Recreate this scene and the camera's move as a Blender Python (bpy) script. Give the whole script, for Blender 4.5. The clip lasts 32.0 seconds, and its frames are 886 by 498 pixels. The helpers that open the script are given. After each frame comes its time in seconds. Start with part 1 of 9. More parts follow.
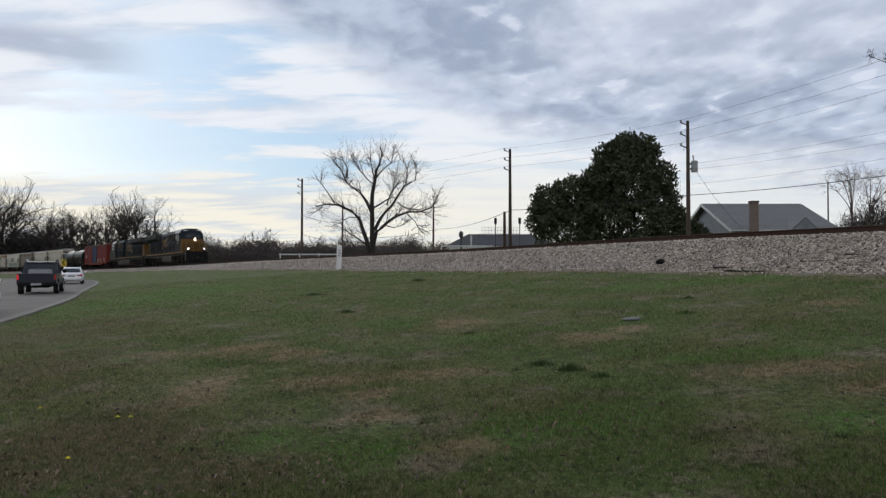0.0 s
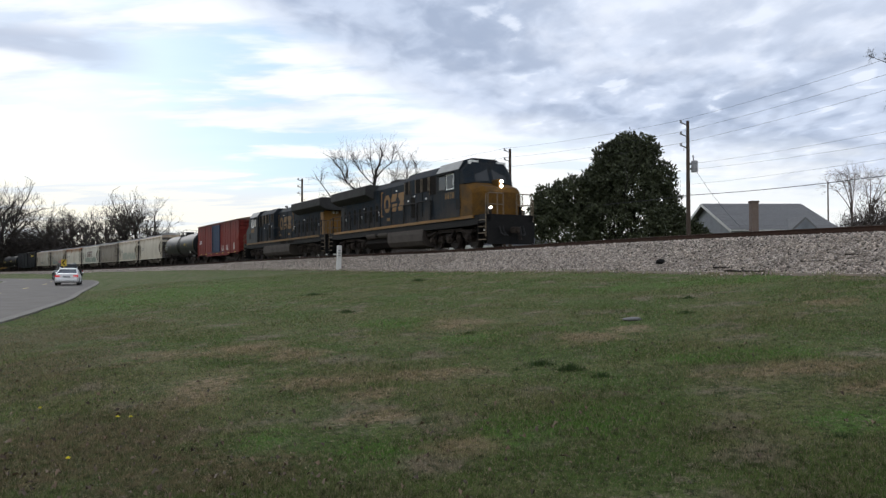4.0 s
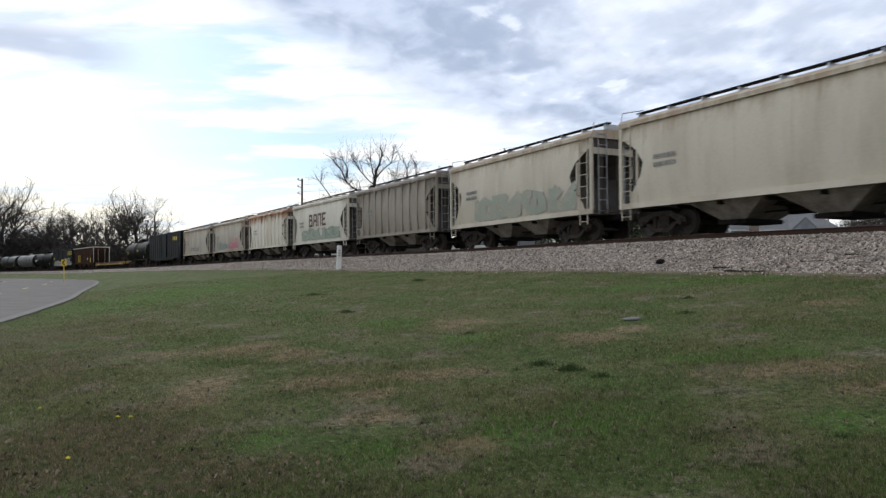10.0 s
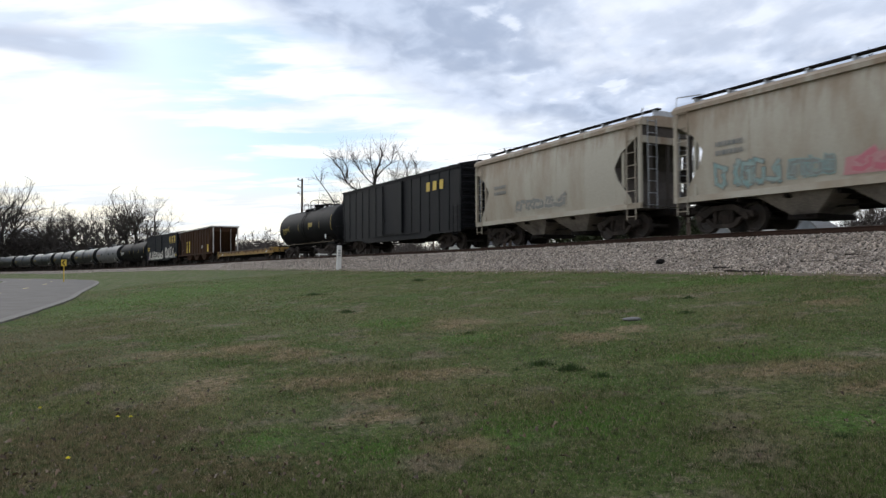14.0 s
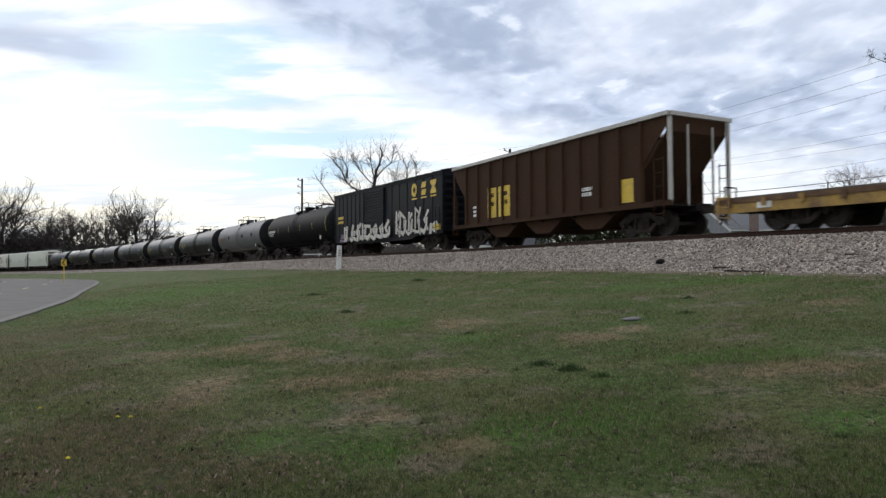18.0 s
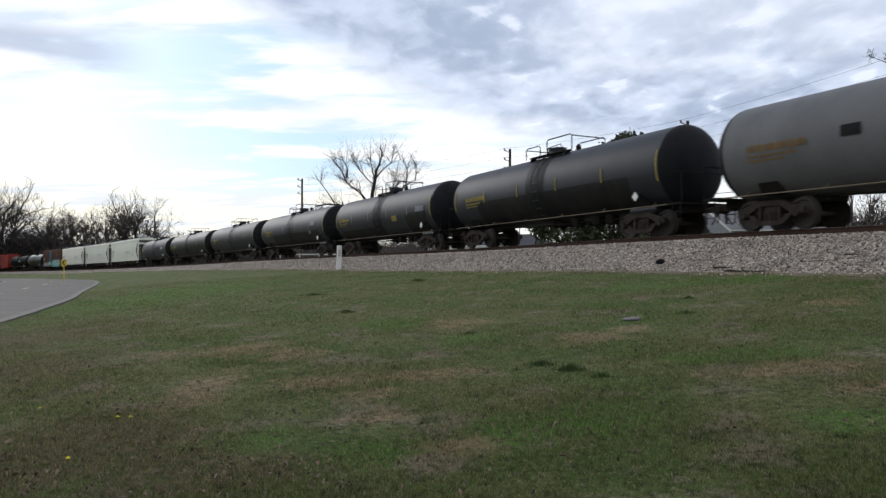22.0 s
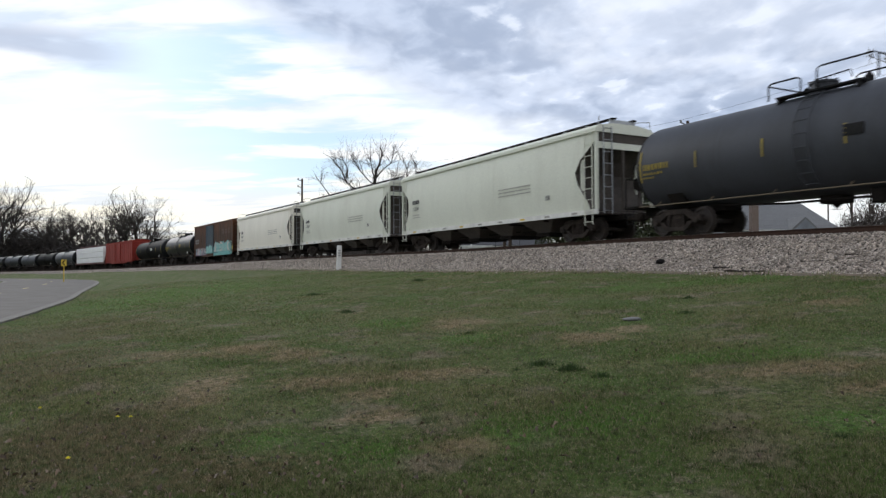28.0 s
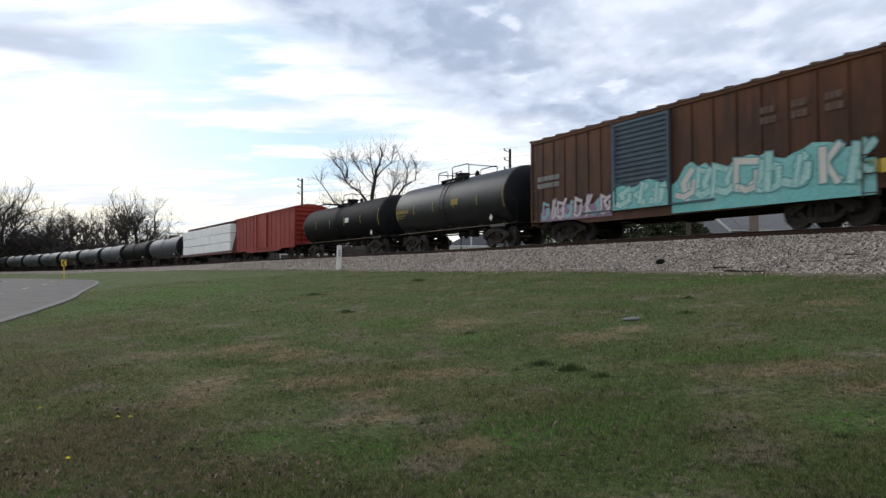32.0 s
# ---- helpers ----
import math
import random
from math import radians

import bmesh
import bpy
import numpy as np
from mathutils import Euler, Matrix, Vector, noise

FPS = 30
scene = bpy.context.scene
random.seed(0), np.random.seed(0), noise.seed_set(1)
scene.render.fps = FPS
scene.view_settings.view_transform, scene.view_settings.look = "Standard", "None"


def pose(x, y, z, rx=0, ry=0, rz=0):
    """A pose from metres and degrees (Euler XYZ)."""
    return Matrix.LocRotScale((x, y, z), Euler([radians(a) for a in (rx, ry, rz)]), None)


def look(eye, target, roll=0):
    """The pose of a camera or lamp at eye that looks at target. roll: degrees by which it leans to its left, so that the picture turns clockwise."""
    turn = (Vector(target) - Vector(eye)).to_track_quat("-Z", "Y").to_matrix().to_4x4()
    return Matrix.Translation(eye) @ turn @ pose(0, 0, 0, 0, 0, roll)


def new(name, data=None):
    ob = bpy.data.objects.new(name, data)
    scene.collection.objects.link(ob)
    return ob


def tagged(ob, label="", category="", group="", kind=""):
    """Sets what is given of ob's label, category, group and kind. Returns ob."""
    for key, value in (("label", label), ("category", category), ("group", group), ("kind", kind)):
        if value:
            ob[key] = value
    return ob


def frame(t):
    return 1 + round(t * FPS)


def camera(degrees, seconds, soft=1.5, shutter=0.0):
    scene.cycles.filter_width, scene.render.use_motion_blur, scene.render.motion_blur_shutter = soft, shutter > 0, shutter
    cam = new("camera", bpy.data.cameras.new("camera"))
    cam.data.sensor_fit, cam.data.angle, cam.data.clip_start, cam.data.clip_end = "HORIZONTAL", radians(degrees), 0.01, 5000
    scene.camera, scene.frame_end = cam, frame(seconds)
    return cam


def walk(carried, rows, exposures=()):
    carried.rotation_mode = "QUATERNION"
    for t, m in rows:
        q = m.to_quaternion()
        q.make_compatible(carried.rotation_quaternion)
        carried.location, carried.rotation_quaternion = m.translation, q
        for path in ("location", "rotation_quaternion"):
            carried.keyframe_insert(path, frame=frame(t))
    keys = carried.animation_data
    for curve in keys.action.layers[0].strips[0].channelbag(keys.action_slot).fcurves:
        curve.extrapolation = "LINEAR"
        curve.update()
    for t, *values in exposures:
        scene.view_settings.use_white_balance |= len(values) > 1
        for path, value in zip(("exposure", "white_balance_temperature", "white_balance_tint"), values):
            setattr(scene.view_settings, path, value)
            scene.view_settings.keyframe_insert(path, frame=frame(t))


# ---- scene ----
from math import sin, cos, pi, atan2, hypot

# camera on a tripod in the grass
EYE = 1.5
cam = camera(64.22, 32.0, soft=1.35, shutter=0.2)
walk(cam, [(0, pose(0, 0, EYE, 91.24, 0, 0)), (32, pose(0, 0, EYE, 91.24, 0, 0))],
     exposures=[(0, -0.05), (2.5, -0.05), (5.0, 0.42), (9, 0.38), (14, 0.32), (32, 0.30)])

# ---- daylight: bright cloudy sky, weak sun behind the clouds
world = bpy.data.worlds.new("sky")
scene.world = world
world.use_nodes = True


def build_sky():
    nt = world.node_tree
    nt.nodes.clear()
    N, L = nt.nodes.new, nt.links.new
    out, bg = N("ShaderNodeOutputWorld"), N("ShaderNodeBackground")
    sky = N("ShaderNodeTexSky")
    sky.sky_type, sky.sun_disc = "NISHITA", False
    sky.sun_elevation, sky.sun_rotation = radians(24), radians(-40)
    sky.dust_density, sky.ozone_density = 1.0, 1.5
    tc, sep = N("ShaderNodeTexCoord"), N("ShaderNodeSeparateXYZ")
    L(tc.outputs["Generated"], sep.inputs[0])

    def math_(op, a, b=None, c=None, clamp=False):
        n = N("ShaderNodeMath")
        n.operation, n.use_clamp = op, clamp
        for i, v in enumerate((a, b, c)):
            if v is None:
                continue
            if isinstance(v, (int, float)):
                n.inputs[i].default_value = v
            else:
                L(v, n.inputs[i])
        return n.outputs[0]

    def noise_(vec, scale, detail, rough, dist=0.0):
        n = N("ShaderNodeTexNoise")
        n.inputs["Scale"].default_value, n.inputs["Detail"].default_value = scale, detail
        n.inputs["Roughness"].default_value, n.inputs["Distortion"].default_value = rough, dist
        L(vec, n.inputs["Vector"])
        return n.outputs["Fac"]

    def ramp(v, a, b):
        n = N("ShaderNodeMapRange")
        n.interpolation_type = "SMOOTHSTEP"
        n.inputs[1].default_value, n.inputs[2].default_value = a, b
        L(v, n.inputs[0])
        return n.outputs[0]

    def mix(f, a, b):
        n = N("ShaderNodeMix")
        n.data_type = "RGBA"
        L(f, n.inputs[0])
        for v, s in ((a, n.inputs[6]), (b, n.inputs[7])):
            if isinstance(v, tuple):
                s.default_value = (*v, 1)
            else:
                L(v, s)
        return n.outputs[2]

    # a flat cloud layer seen in perspective
    X, Y = sep.outputs[0], sep.outputs[1]
    z = math_("MAXIMUM", sep.outputs[2], 0.0)
    r = math_("SQRT", math_("ADD", math_("MULTIPLY", X, X), math_("ADD", math_("MULTIPLY", Y, Y), 0.0001)))
    u, el, back = math_("DIVIDE", X, r), math_("DIVIDE", z, r), math_("DIVIDE", Y, r)
    k = math_("DIVIDE", 1.0, math_("ADD", z, 0.13))
    comb = N("ShaderNodeCombineXYZ")
    L(math_("MULTIPLY", X, k), comb.inputs[0]), L(math_("MULTIPLY", Y, k), comb.inputs[1])
    p = comb.outputs[0]
    st = N("ShaderNodeMapping")
    st.inputs["Rotation"].default_value = (0, 0, radians(10))
    st.inputs["Scale"].default_value = (0.6, 1.45, 1)
    st.inputs["Location"].default_value = (8.3, 1.7, 0)
    L(p, st.inputs["Vector"])
    st2 = N("ShaderNodeMapping")
    st2.inputs["Rotation"].default_value = (0, 0, radians(-30))
    st2.inputs["Scale"].default_value = (1.15, 0.85, 1)
    L(p, st2.inputs["Vector"])
    broad = noise_(st.outputs[0], 0.85, 6, 0.55, 0.25)
    veil = noise_(st.outputs[0], 2.2, 5, 0.55, 0.25)
    fine = noise_(st2.outputs[0], 2.4, 6, 0.50, 0.3)
    puffs = noise_(st2.outputs[0], 5.5, 5, 0.52, 0.25)
    # a grey bank whose lower edge falls from the upper left to the right
    line = math_("ADD", 0.198, math_("MULTIPLY", math_("MAXIMUM", math_("SUBTRACT", 0.09, u), 0.0), 0.43))
    line = math_("SUBTRACT", line, math_("MULTIPLY", math_("MAXIMUM", math_("SUBTRACT", u, 0.09), 0.0), 0.20))
    t = math_("SUBTRACT", el, line)
    t = math_("ADD", t, math_("MULTIPLY", math_("SUBTRACT", broad, 0.5), 0.07))
    t = math_("ADD", t, math_("MULTIPLY", math_("SUBTRACT", fine, 0.5), 0.09))
    t = math_("ADD", t, math_("MULTIPLY", math_("SUBTRACT", puffs, 0.5), 0.05))
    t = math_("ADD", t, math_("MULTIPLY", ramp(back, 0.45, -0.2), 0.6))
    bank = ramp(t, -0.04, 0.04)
    dapple = noise_(st2.outputs[0], 6.8, 4, 0.48, 0.3)
    # bright gaps high up in the bank
    gap = math_("MULTIPLY", ramp(el, 0.20, 0.33), ramp(u, 0.05, 0.24))
    lit = math_("MULTIPLY", ramp(math_("ADD", math_("MULTIPLY", puffs, 0.6), math_("MULTIPLY", fine, 0.4)), 0.42, 0.64), math_("ADD", 0.15, math_("MULTIPLY", gap, 0.65)))
    front = ramp(back, -0.1, 0.4)
    lit = math_("MULTIPLY", lit, front)
    band = math_("ADD", math_("MULTIPLY", ramp(el, 0.115, 0.14), math_("SUBTRACT", 1.0, ramp(el, 0.165, 0.20))), math_("MULTIPLY", ramp(el, 0.21, 0.30), 0.55))
    streak = ramp(math_("ADD", math_("ADD", broad, math_("MULTIPLY", band, 0.13)), math_("MULTIPLY", math_("SUBTRACT", veil, 0.5), 0.7)), 0.48, 0.61)
    lowfade = ramp(el, 0.085, 0.125)
    west = math_("ADD", 0.30, math_("MULTIPLY", ramp(u, 0.05, -0.22), 0.70))
    blue = math_("MULTIPLY", math_("MULTIPLY", math_("MULTIPLY", streak, west), lowfade), math_("SUBTRACT", 1.0, bank))
    # colours of radiance
    skyc = N("ShaderNodeVectorMath")
    skyc.operation = "SCALE"
    skyc.inputs[3].default_value = 0.10
    L(sky.outputs[0], skyc.inputs[0])
    clearsky = mix(math_("ADD", 0.6, 0.0), skyc.outputs[0], (0.40, 0.65, 0.92))
    low = mix(ramp(u, -0.3, 0.5), (0.96, 0.92, 0.80), (0.84, 0.86, 0.86))
    glow = mix(ramp(el, 0.06, 0.20), low, (0.86, 0.90, 0.97))
    glow = mix(math_("MULTIPLY", math_("MULTIPLY", ramp(veil, 0.42, 0.62), west), math_("ADD", 0.55, math_("MULTIPLY", ramp(el, 0.15, 0.3), 0.35))), glow, (0.55, 0.65, 0.80))
    col = mix(math_("MULTIPLY", blue, 0.92), glow, clearsky)
    # a lone grey cloud low on the left of the bank
    lone = math_("ABSOLUTE", math_("SUBTRACT", math_("ADD", el, math_("MULTIPLY", math_("SUBTRACT", veil, 0.5), 0.06)), 0.275))
    lone = math_("MULTIPLY", math_("MULTIPLY", ramp(lone, 0.032, 0.004), ramp(u, -0.36, -0.46)), front)
    col = mix(math_("MULTIPLY", lone, 0.75), col, (0.40, 0.46, 0.59))
    clump = math_("ADD", math_("MULTIPLY", fine, 0.45), math_("MULTIPLY", dapple, 0.55))
    grey = mix(ramp(clump, 0.39, 0.60), (0.315, 0.385, 0.525), (0.52, 0.60, 0.755))
    grey = mix(lit, grey, (0.80, 0.84, 0.93))
    grey = mix(math_("MULTIPLY", math_("MULTIPLY", ramp(dapple, 0.58, 0.70), ramp(u, -0.10, 0.15)), math_("MULTIPLY", front, 0.6)), grey, (0.80, 0.85, 0.95))
    grey = mix(math_("MULTIPLY", math_("MULTIPLY", gap, front), 0.45), grey, (0.68, 0.74, 0.86))
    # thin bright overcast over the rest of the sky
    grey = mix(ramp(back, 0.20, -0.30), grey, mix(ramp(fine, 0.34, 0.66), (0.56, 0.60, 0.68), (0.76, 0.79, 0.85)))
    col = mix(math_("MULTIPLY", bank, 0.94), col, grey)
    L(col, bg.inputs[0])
    bg.inputs[1].default_value = 1.0
    L(bg.outputs[0], out.inputs[0])


build_sky()
sun = new("sun", bpy.data.lights.new("sun", "SUN"))
sun.data.energy, sun.data.angle, sun.data.color = 0.6, radians(25), (1.0, 0.97, 0.93)
sun.matrix_world = look((-60, 70, 41), (0, 0, 0))
# ---- materials
def material(name, color, rough=0.6, metal=0.0, var=0.25, scale=2.0, fine=30.0, bump=0.2, dist=0.01, second=None, amount=0.5, streak=1.0, rand=0.0, spec=0.5):
    """A procedural surface: broad patches towards a second colour, fine grain and relief, at sizes per metre."""
    m = bpy.data.materials.new(name)
    m.use_nodes = True
    nt = m.node_tree
    N, L = nt.nodes.new, nt.links.new
    b = nt.nodes["Principled BSDF"]
    tc, mp = N("ShaderNodeTexCoord"), N("ShaderNodeMapping")
    mp.inputs["Scale"].default_value = (1, 1, 1 / streak)
    info = N("ShaderNodeObjectInfo")
    L(tc.outputs["Object"], mp.inputs["Vector"])
    shift = N("ShaderNodeVectorMath")
    shift.operation = "SCALE"
    shift.inputs[3].default_value = 37.0
    cmb = N("ShaderNodeCombineXYZ")
    L(info.outputs["Random"], cmb.inputs[0]), L(info.outputs["Random"], cmb.inputs[1])
    L(cmb.outputs[0], shift.inputs[0])
    L(shift.outputs[0], mp.inputs["Location"])
    n1, n2 = N("ShaderNodeTexNoise"), N("ShaderNodeTexNoise")
    n1.inputs["Scale"].default_value, n1.inputs["Detail"].default_value, n1.inputs["Roughness"].default_value = scale, 5, 0.65
    n2.inputs["Scale"].default_value, n2.inputs["Detail"].default_value = fine, 3
    L(mp.outputs[0], n1.inputs["Vector"]), L(tc.outputs["Object"], n2.inputs["Vector"])
    r = N("ShaderNodeValToRGB")
    r.color_ramp.elements[0].position, r.color_ramp.elements[1].position = 0.42, 0.66
    L(n1.outputs["Fac"], r.inputs[0])
    mx = N("ShaderNodeMix")
    mx.data_type = "RGBA"
    fac = N("ShaderNodeMath")
    fac.operation = "MULTIPLY"
    fac.inputs[1].default_value = amount
    L(r.outputs[0], fac.inputs[0]), L(fac.outputs[0], mx.inputs[0])
    mx.inputs[6].default_value = (*color, 1)
    mx.inputs[7].default_value = (*(second or tuple(c * 0.6 for c in color)), 1)
    hsv = N("ShaderNodeHueSaturation")
    mr = N("ShaderNodeMapRange")
    mr.inputs[1].default_value, mr.inputs[2].default_value = 0.25, 0.75
    mr.inputs[3].default_value, mr.inputs[4].default_value = 1 - var, 1 + var
    L(n2.outputs["Fac"], mr.inputs[0])
    if rand:
        ra = N("ShaderNodeMapRange")
        ra.inputs[3].default_value, ra.inputs[4].default_value = 1 - rand, 1 + rand
        geo = N("ShaderNodeNewGeometry")
        ad = N("ShaderNodeMath")
        ad.operation = "ADD"
        L(geo.outputs["Random Per Island"], ad.inputs[0]), L(info.outputs["Random"], ad.inputs[1])
        fr = N("ShaderNodeMath")
        fr.operation = "FRACT"
        L(ad.outputs[0], fr.inputs[0]), L(fr.outputs[0], ra.inputs[0])
        mm = N("ShaderNodeMath")
        mm.operation = "MULTIPLY"
        L(mr.outputs[0], mm.inputs[0]), L(ra.outputs[0], mm.inputs[1]), L(mm.outputs[0], hsv.inputs["Value"])
    else:
        L(mr.outputs[0], hsv.inputs["Value"])
    L(mx.outputs[2], hsv.inputs["Color"]), L(hsv.outputs[0], b.inputs["Base Color"])
    b.inputs["Roughness"].default_value, b.inputs["Metallic"].default_value = rough, metal
    b.inputs["Specular IOR Level"].default_value = spec
    if bump:
        bp = N("ShaderNodeBump")
        bp.inputs["Strength"].default_value, bp.inputs["Distance"].default_value = bump, dist
        L(n2.outputs["Fac"], bp.inputs["Height"]), L(bp.outputs[0], b.inputs["Normal"])
    return m


def weep(m, color, z0, z1, share=0.9):
    """Rust that runs down in streaks from the top edge: none at the height z0, most at z1."""
    nt = m.node_tree
    N, L = nt.nodes.new, nt.links.new
    b = nt.nodes["Principled BSDF"]
    src = b.inputs["Base Color"].links[0].from_socket
    tc, mp, n, sp, mr, ad, th, mx = N("ShaderNodeTexCoord"), N("ShaderNodeMapping"), N("ShaderNodeTexNoise"), N("ShaderNodeSeparateXYZ"), N("ShaderNodeMapRange"), N("ShaderNodeMath"), N("ShaderNodeMapRange"), N("ShaderNodeMix")
    mp.inputs["Scale"].default_value = (1, 1, 0.12)
    n.inputs["Scale"].default_value, n.inputs["Detail"].default_value, n.inputs["Roughness"].default_value = 2.2, 6, 0.7
    mr.inputs[1].default_value, mr.inputs[2].default_value, mr.inputs[3].default_value, mr.inputs[4].default_value = z0, z1, -0.30, 0.16
    ad.operation, mx.data_type = "ADD", "RGBA"
    th.inputs[1].default_value, th.inputs[2].default_value, th.inputs[4].default_value = 0.46, 0.66, share
    L(tc.outputs["Object"], mp.inputs["Vector"]), L(mp.outputs[0], n.inputs["Vector"]), L(tc.outputs["Object"], sp.inputs[0])
    L(sp.outputs[2], mr.inputs[0]), L(mr.outputs[0], ad.inputs[0]), L(n.outputs["Fac"], ad.inputs[1]), L(ad.outputs[0], th.inputs[0])
    L(th.outputs[0], mx.inputs[0]), L(src, mx.inputs[6])
    mx.inputs[7].default_value = (*color, 1)
    L(mx.outputs[2], b.inputs["Base Color"])
    return m


def see_through(m, share):
    """Lets part of the light through thin leaves and blades."""
    nt = m.node_tree
    b, out = nt.nodes["Principled BSDF"], nt.nodes["Material Output"]
    tr, mx = nt.nodes.new("ShaderNodeBsdfTranslucent"), nt.nodes.new("ShaderNodeMixShader")
    mx.inputs[0].default_value = share
    nt.links.new(b.inputs["Base Color"].links[0].from_socket, tr.inputs[0])
    nt.links.new(b.outputs[0], mx.inputs[1]), nt.links.new(tr.outputs[0], mx.inputs[2])
    nt.links.new(mx.outputs[0], out.inputs[0])


def glowing(name, color, strength):
    m = bpy.data.materials.new(name)
    m.use_nodes = True
    b = m.node_tree.nodes["Principled BSDF"]
    b.inputs["Base Color"].default_value = (*color, 1)
    b.inputs["Emission Color"].default_value, b.inputs["Emission Strength"].default_value = (*color, 1), strength
    return m


def glass(name, color=(0.02, 0.025, 0.03), rough=0.08):
    m = material(name, color, rough, 0.0, 0.05, 1, 5, 0, spec=0.35)
    return m


GRIME = (0.035, 0.028, 0.022)
RUST = (0.16, 0.065, 0.03)
M = dict(
    truck=material("grimy_cast_steel", (0.0259, 0.0209, 0.0180), 0.9, 0.0, 0.35, 3, 25, 0.4, second=(0.072, 0.056, 0.045), spec=0.12),
    wheel=material("wheel_steel", (0.024, 0.018, 0.015), 0.7, 0.2, 0.3, 4, 30, 0.2, second=(0.06, 0.042, 0.032)),
    tread=material("polished_tread", (0.45, 0.44, 0.43), 0.3, 0.9, 0.1, 4, 30, 0.05),
    under=material("underframe_black", (0.014, 0.0125, 0.0115), 0.9, 0.0, 0.3, 2, 20, 0.3, second=(0.026, 0.019, 0.015), spec=0.06),
    rail=material("rusty_rail_web", (0.060, 0.034, 0.024), 0.9, 0.1, 0.3, 3, 40, 0.4, second=(0.03, 0.02, 0.016), spec=0.2),
    railtop=material("polished_rail_head", (0.30, 0.28, 0.27), 0.35, 0.8, 0.1, 3, 40, 0.1),
    tie=material("creosoted_oak_tie", (0.06, 0.045, 0.035), 0.9, 0.0, 0.3, 3, 18, 0.6, second=(0.12, 0.10, 0.085), rand=0.3),
    chrome=material("galvanised_steel", (0.35, 0.36, 0.37), 0.45, 0.7, 0.15, 5, 40, 0.1),
    black=material("black_paint", (0.010, 0.010, 0.0105), 0.65, 0.0, 0.3, 1.5, 20, 0.1, second=(0.020, 0.018, 0.016), spec=0.10),
    hose=material("black_rubber", (0.015, 0.015, 0.015), 0.8, 0.0, 0.1, 5, 30, 0.1),
    white=material("white_paint", (0.72, 0.72, 0.70), 0.55, 0.0, 0.1, 2, 20, 0.1, second=(0.5, 0.48, 0.44)),
    yellow=material("safety_yellow", (0.62, 0.42, 0.03), 0.55, 0.0, 0.15, 3, 20, 0.1, second=(0.35, 0.25, 0.06)),
    # one dark colour holds both dirt and shade of hopper ends and undersides
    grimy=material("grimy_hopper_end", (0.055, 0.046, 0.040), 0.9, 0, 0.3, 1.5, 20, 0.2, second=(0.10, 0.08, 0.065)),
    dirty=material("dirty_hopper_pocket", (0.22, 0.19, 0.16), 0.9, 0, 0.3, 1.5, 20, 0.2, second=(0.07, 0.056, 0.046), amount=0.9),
    worn_rail=material("worn_rail_paint", (0.15, 0.115, 0.075), 0.8, 0, 0.25, 4, 30, 0.1, second=(0.07, 0.055, 0.042)),
    glass=glass("dark_window_glass"),
)
# ---- building helpers
def thing(name, label, category, group="", m=None):
    ob = new(name)
    ob.empty_display_size = 0.2
    if m is not None:
        ob.matrix_world = m
    return tagged(ob, label, category, group)


def finish(name, bm, mat, smooth=False):
    bmesh.ops.recalc_face_normals(bm, faces=bm.faces)
    me = bpy.data.meshes.new(name)
    bm.to_mesh(me)
    bm.free()
    for x in (mat if isinstance(mat, (list, tuple)) else [mat]):
        me.materials.append(x)
    if smooth:
        me.polygons.foreach_set("use_smooth", [True] * len(me.polygons))
        me.set_sharp_from_angle(angle=radians(40))
    return me


def part(name, bm, mat, parent, label="", smooth=False, m=None):
    """Links a bmesh (or a ready mesh) as one mesh object under a thing or a part."""
    me = bm if isinstance(bm, bpy.types.Mesh) else finish(name, bm, mat, smooth)
    ob = new(name, me)
    ob.parent = parent
    if m is not None:
        ob.matrix_basis = m
    if label:
        ob["label"] = label
    return ob


def bmnew():
    return bmesh.new()


def box(bm, x0, x1, y0, y1, z0, z1, bevel=0.0, mi=0):
    vs = [bm.verts.new((x, y, z)) for x in (x0, x1) for y in (y0, y1) for z in (z0, z1)]
    fs = [bm.faces.new([vs[i] for i in q]) for q in ((0, 1, 3, 2), (4, 6, 7, 5), (0, 4, 5, 1), (2, 3, 7, 6), (0, 2, 6, 4), (1, 5, 7, 3))]
    for f in fs:
        f.material_index = mi
    if bevel:
        es = list({e for f in fs for e in f.edges})
        bmesh.ops.bevel(bm, geom=es, offset=bevel, segments=1, affect="EDGES")
    return bm


def prism(bm, pts, x0, x1, axis="x", mi=0):
    """A closed profile swept straight along an axis. Profile pairs are the two other axes in order."""
    def v(a, p):
        return {"x": (a, p[0], p[1]), "y": (p[0], a, p[1]), "z": (p[0], p[1], a)}[axis]
    A = [bm.verts.new(v(x0, p)) for p in pts]
    B = [bm.verts.new(v(x1, p)) for p in pts]
    n = len(pts)
    fs = [bm.faces.new(A), bm.faces.new(B[::-1])]
    for i in range(n):
        fs.append(bm.faces.new((A[i], B[i], B[(i + 1) % n], A[(i + 1) % n])))
    for f in fs:
        f.material_index = mi
    return bm


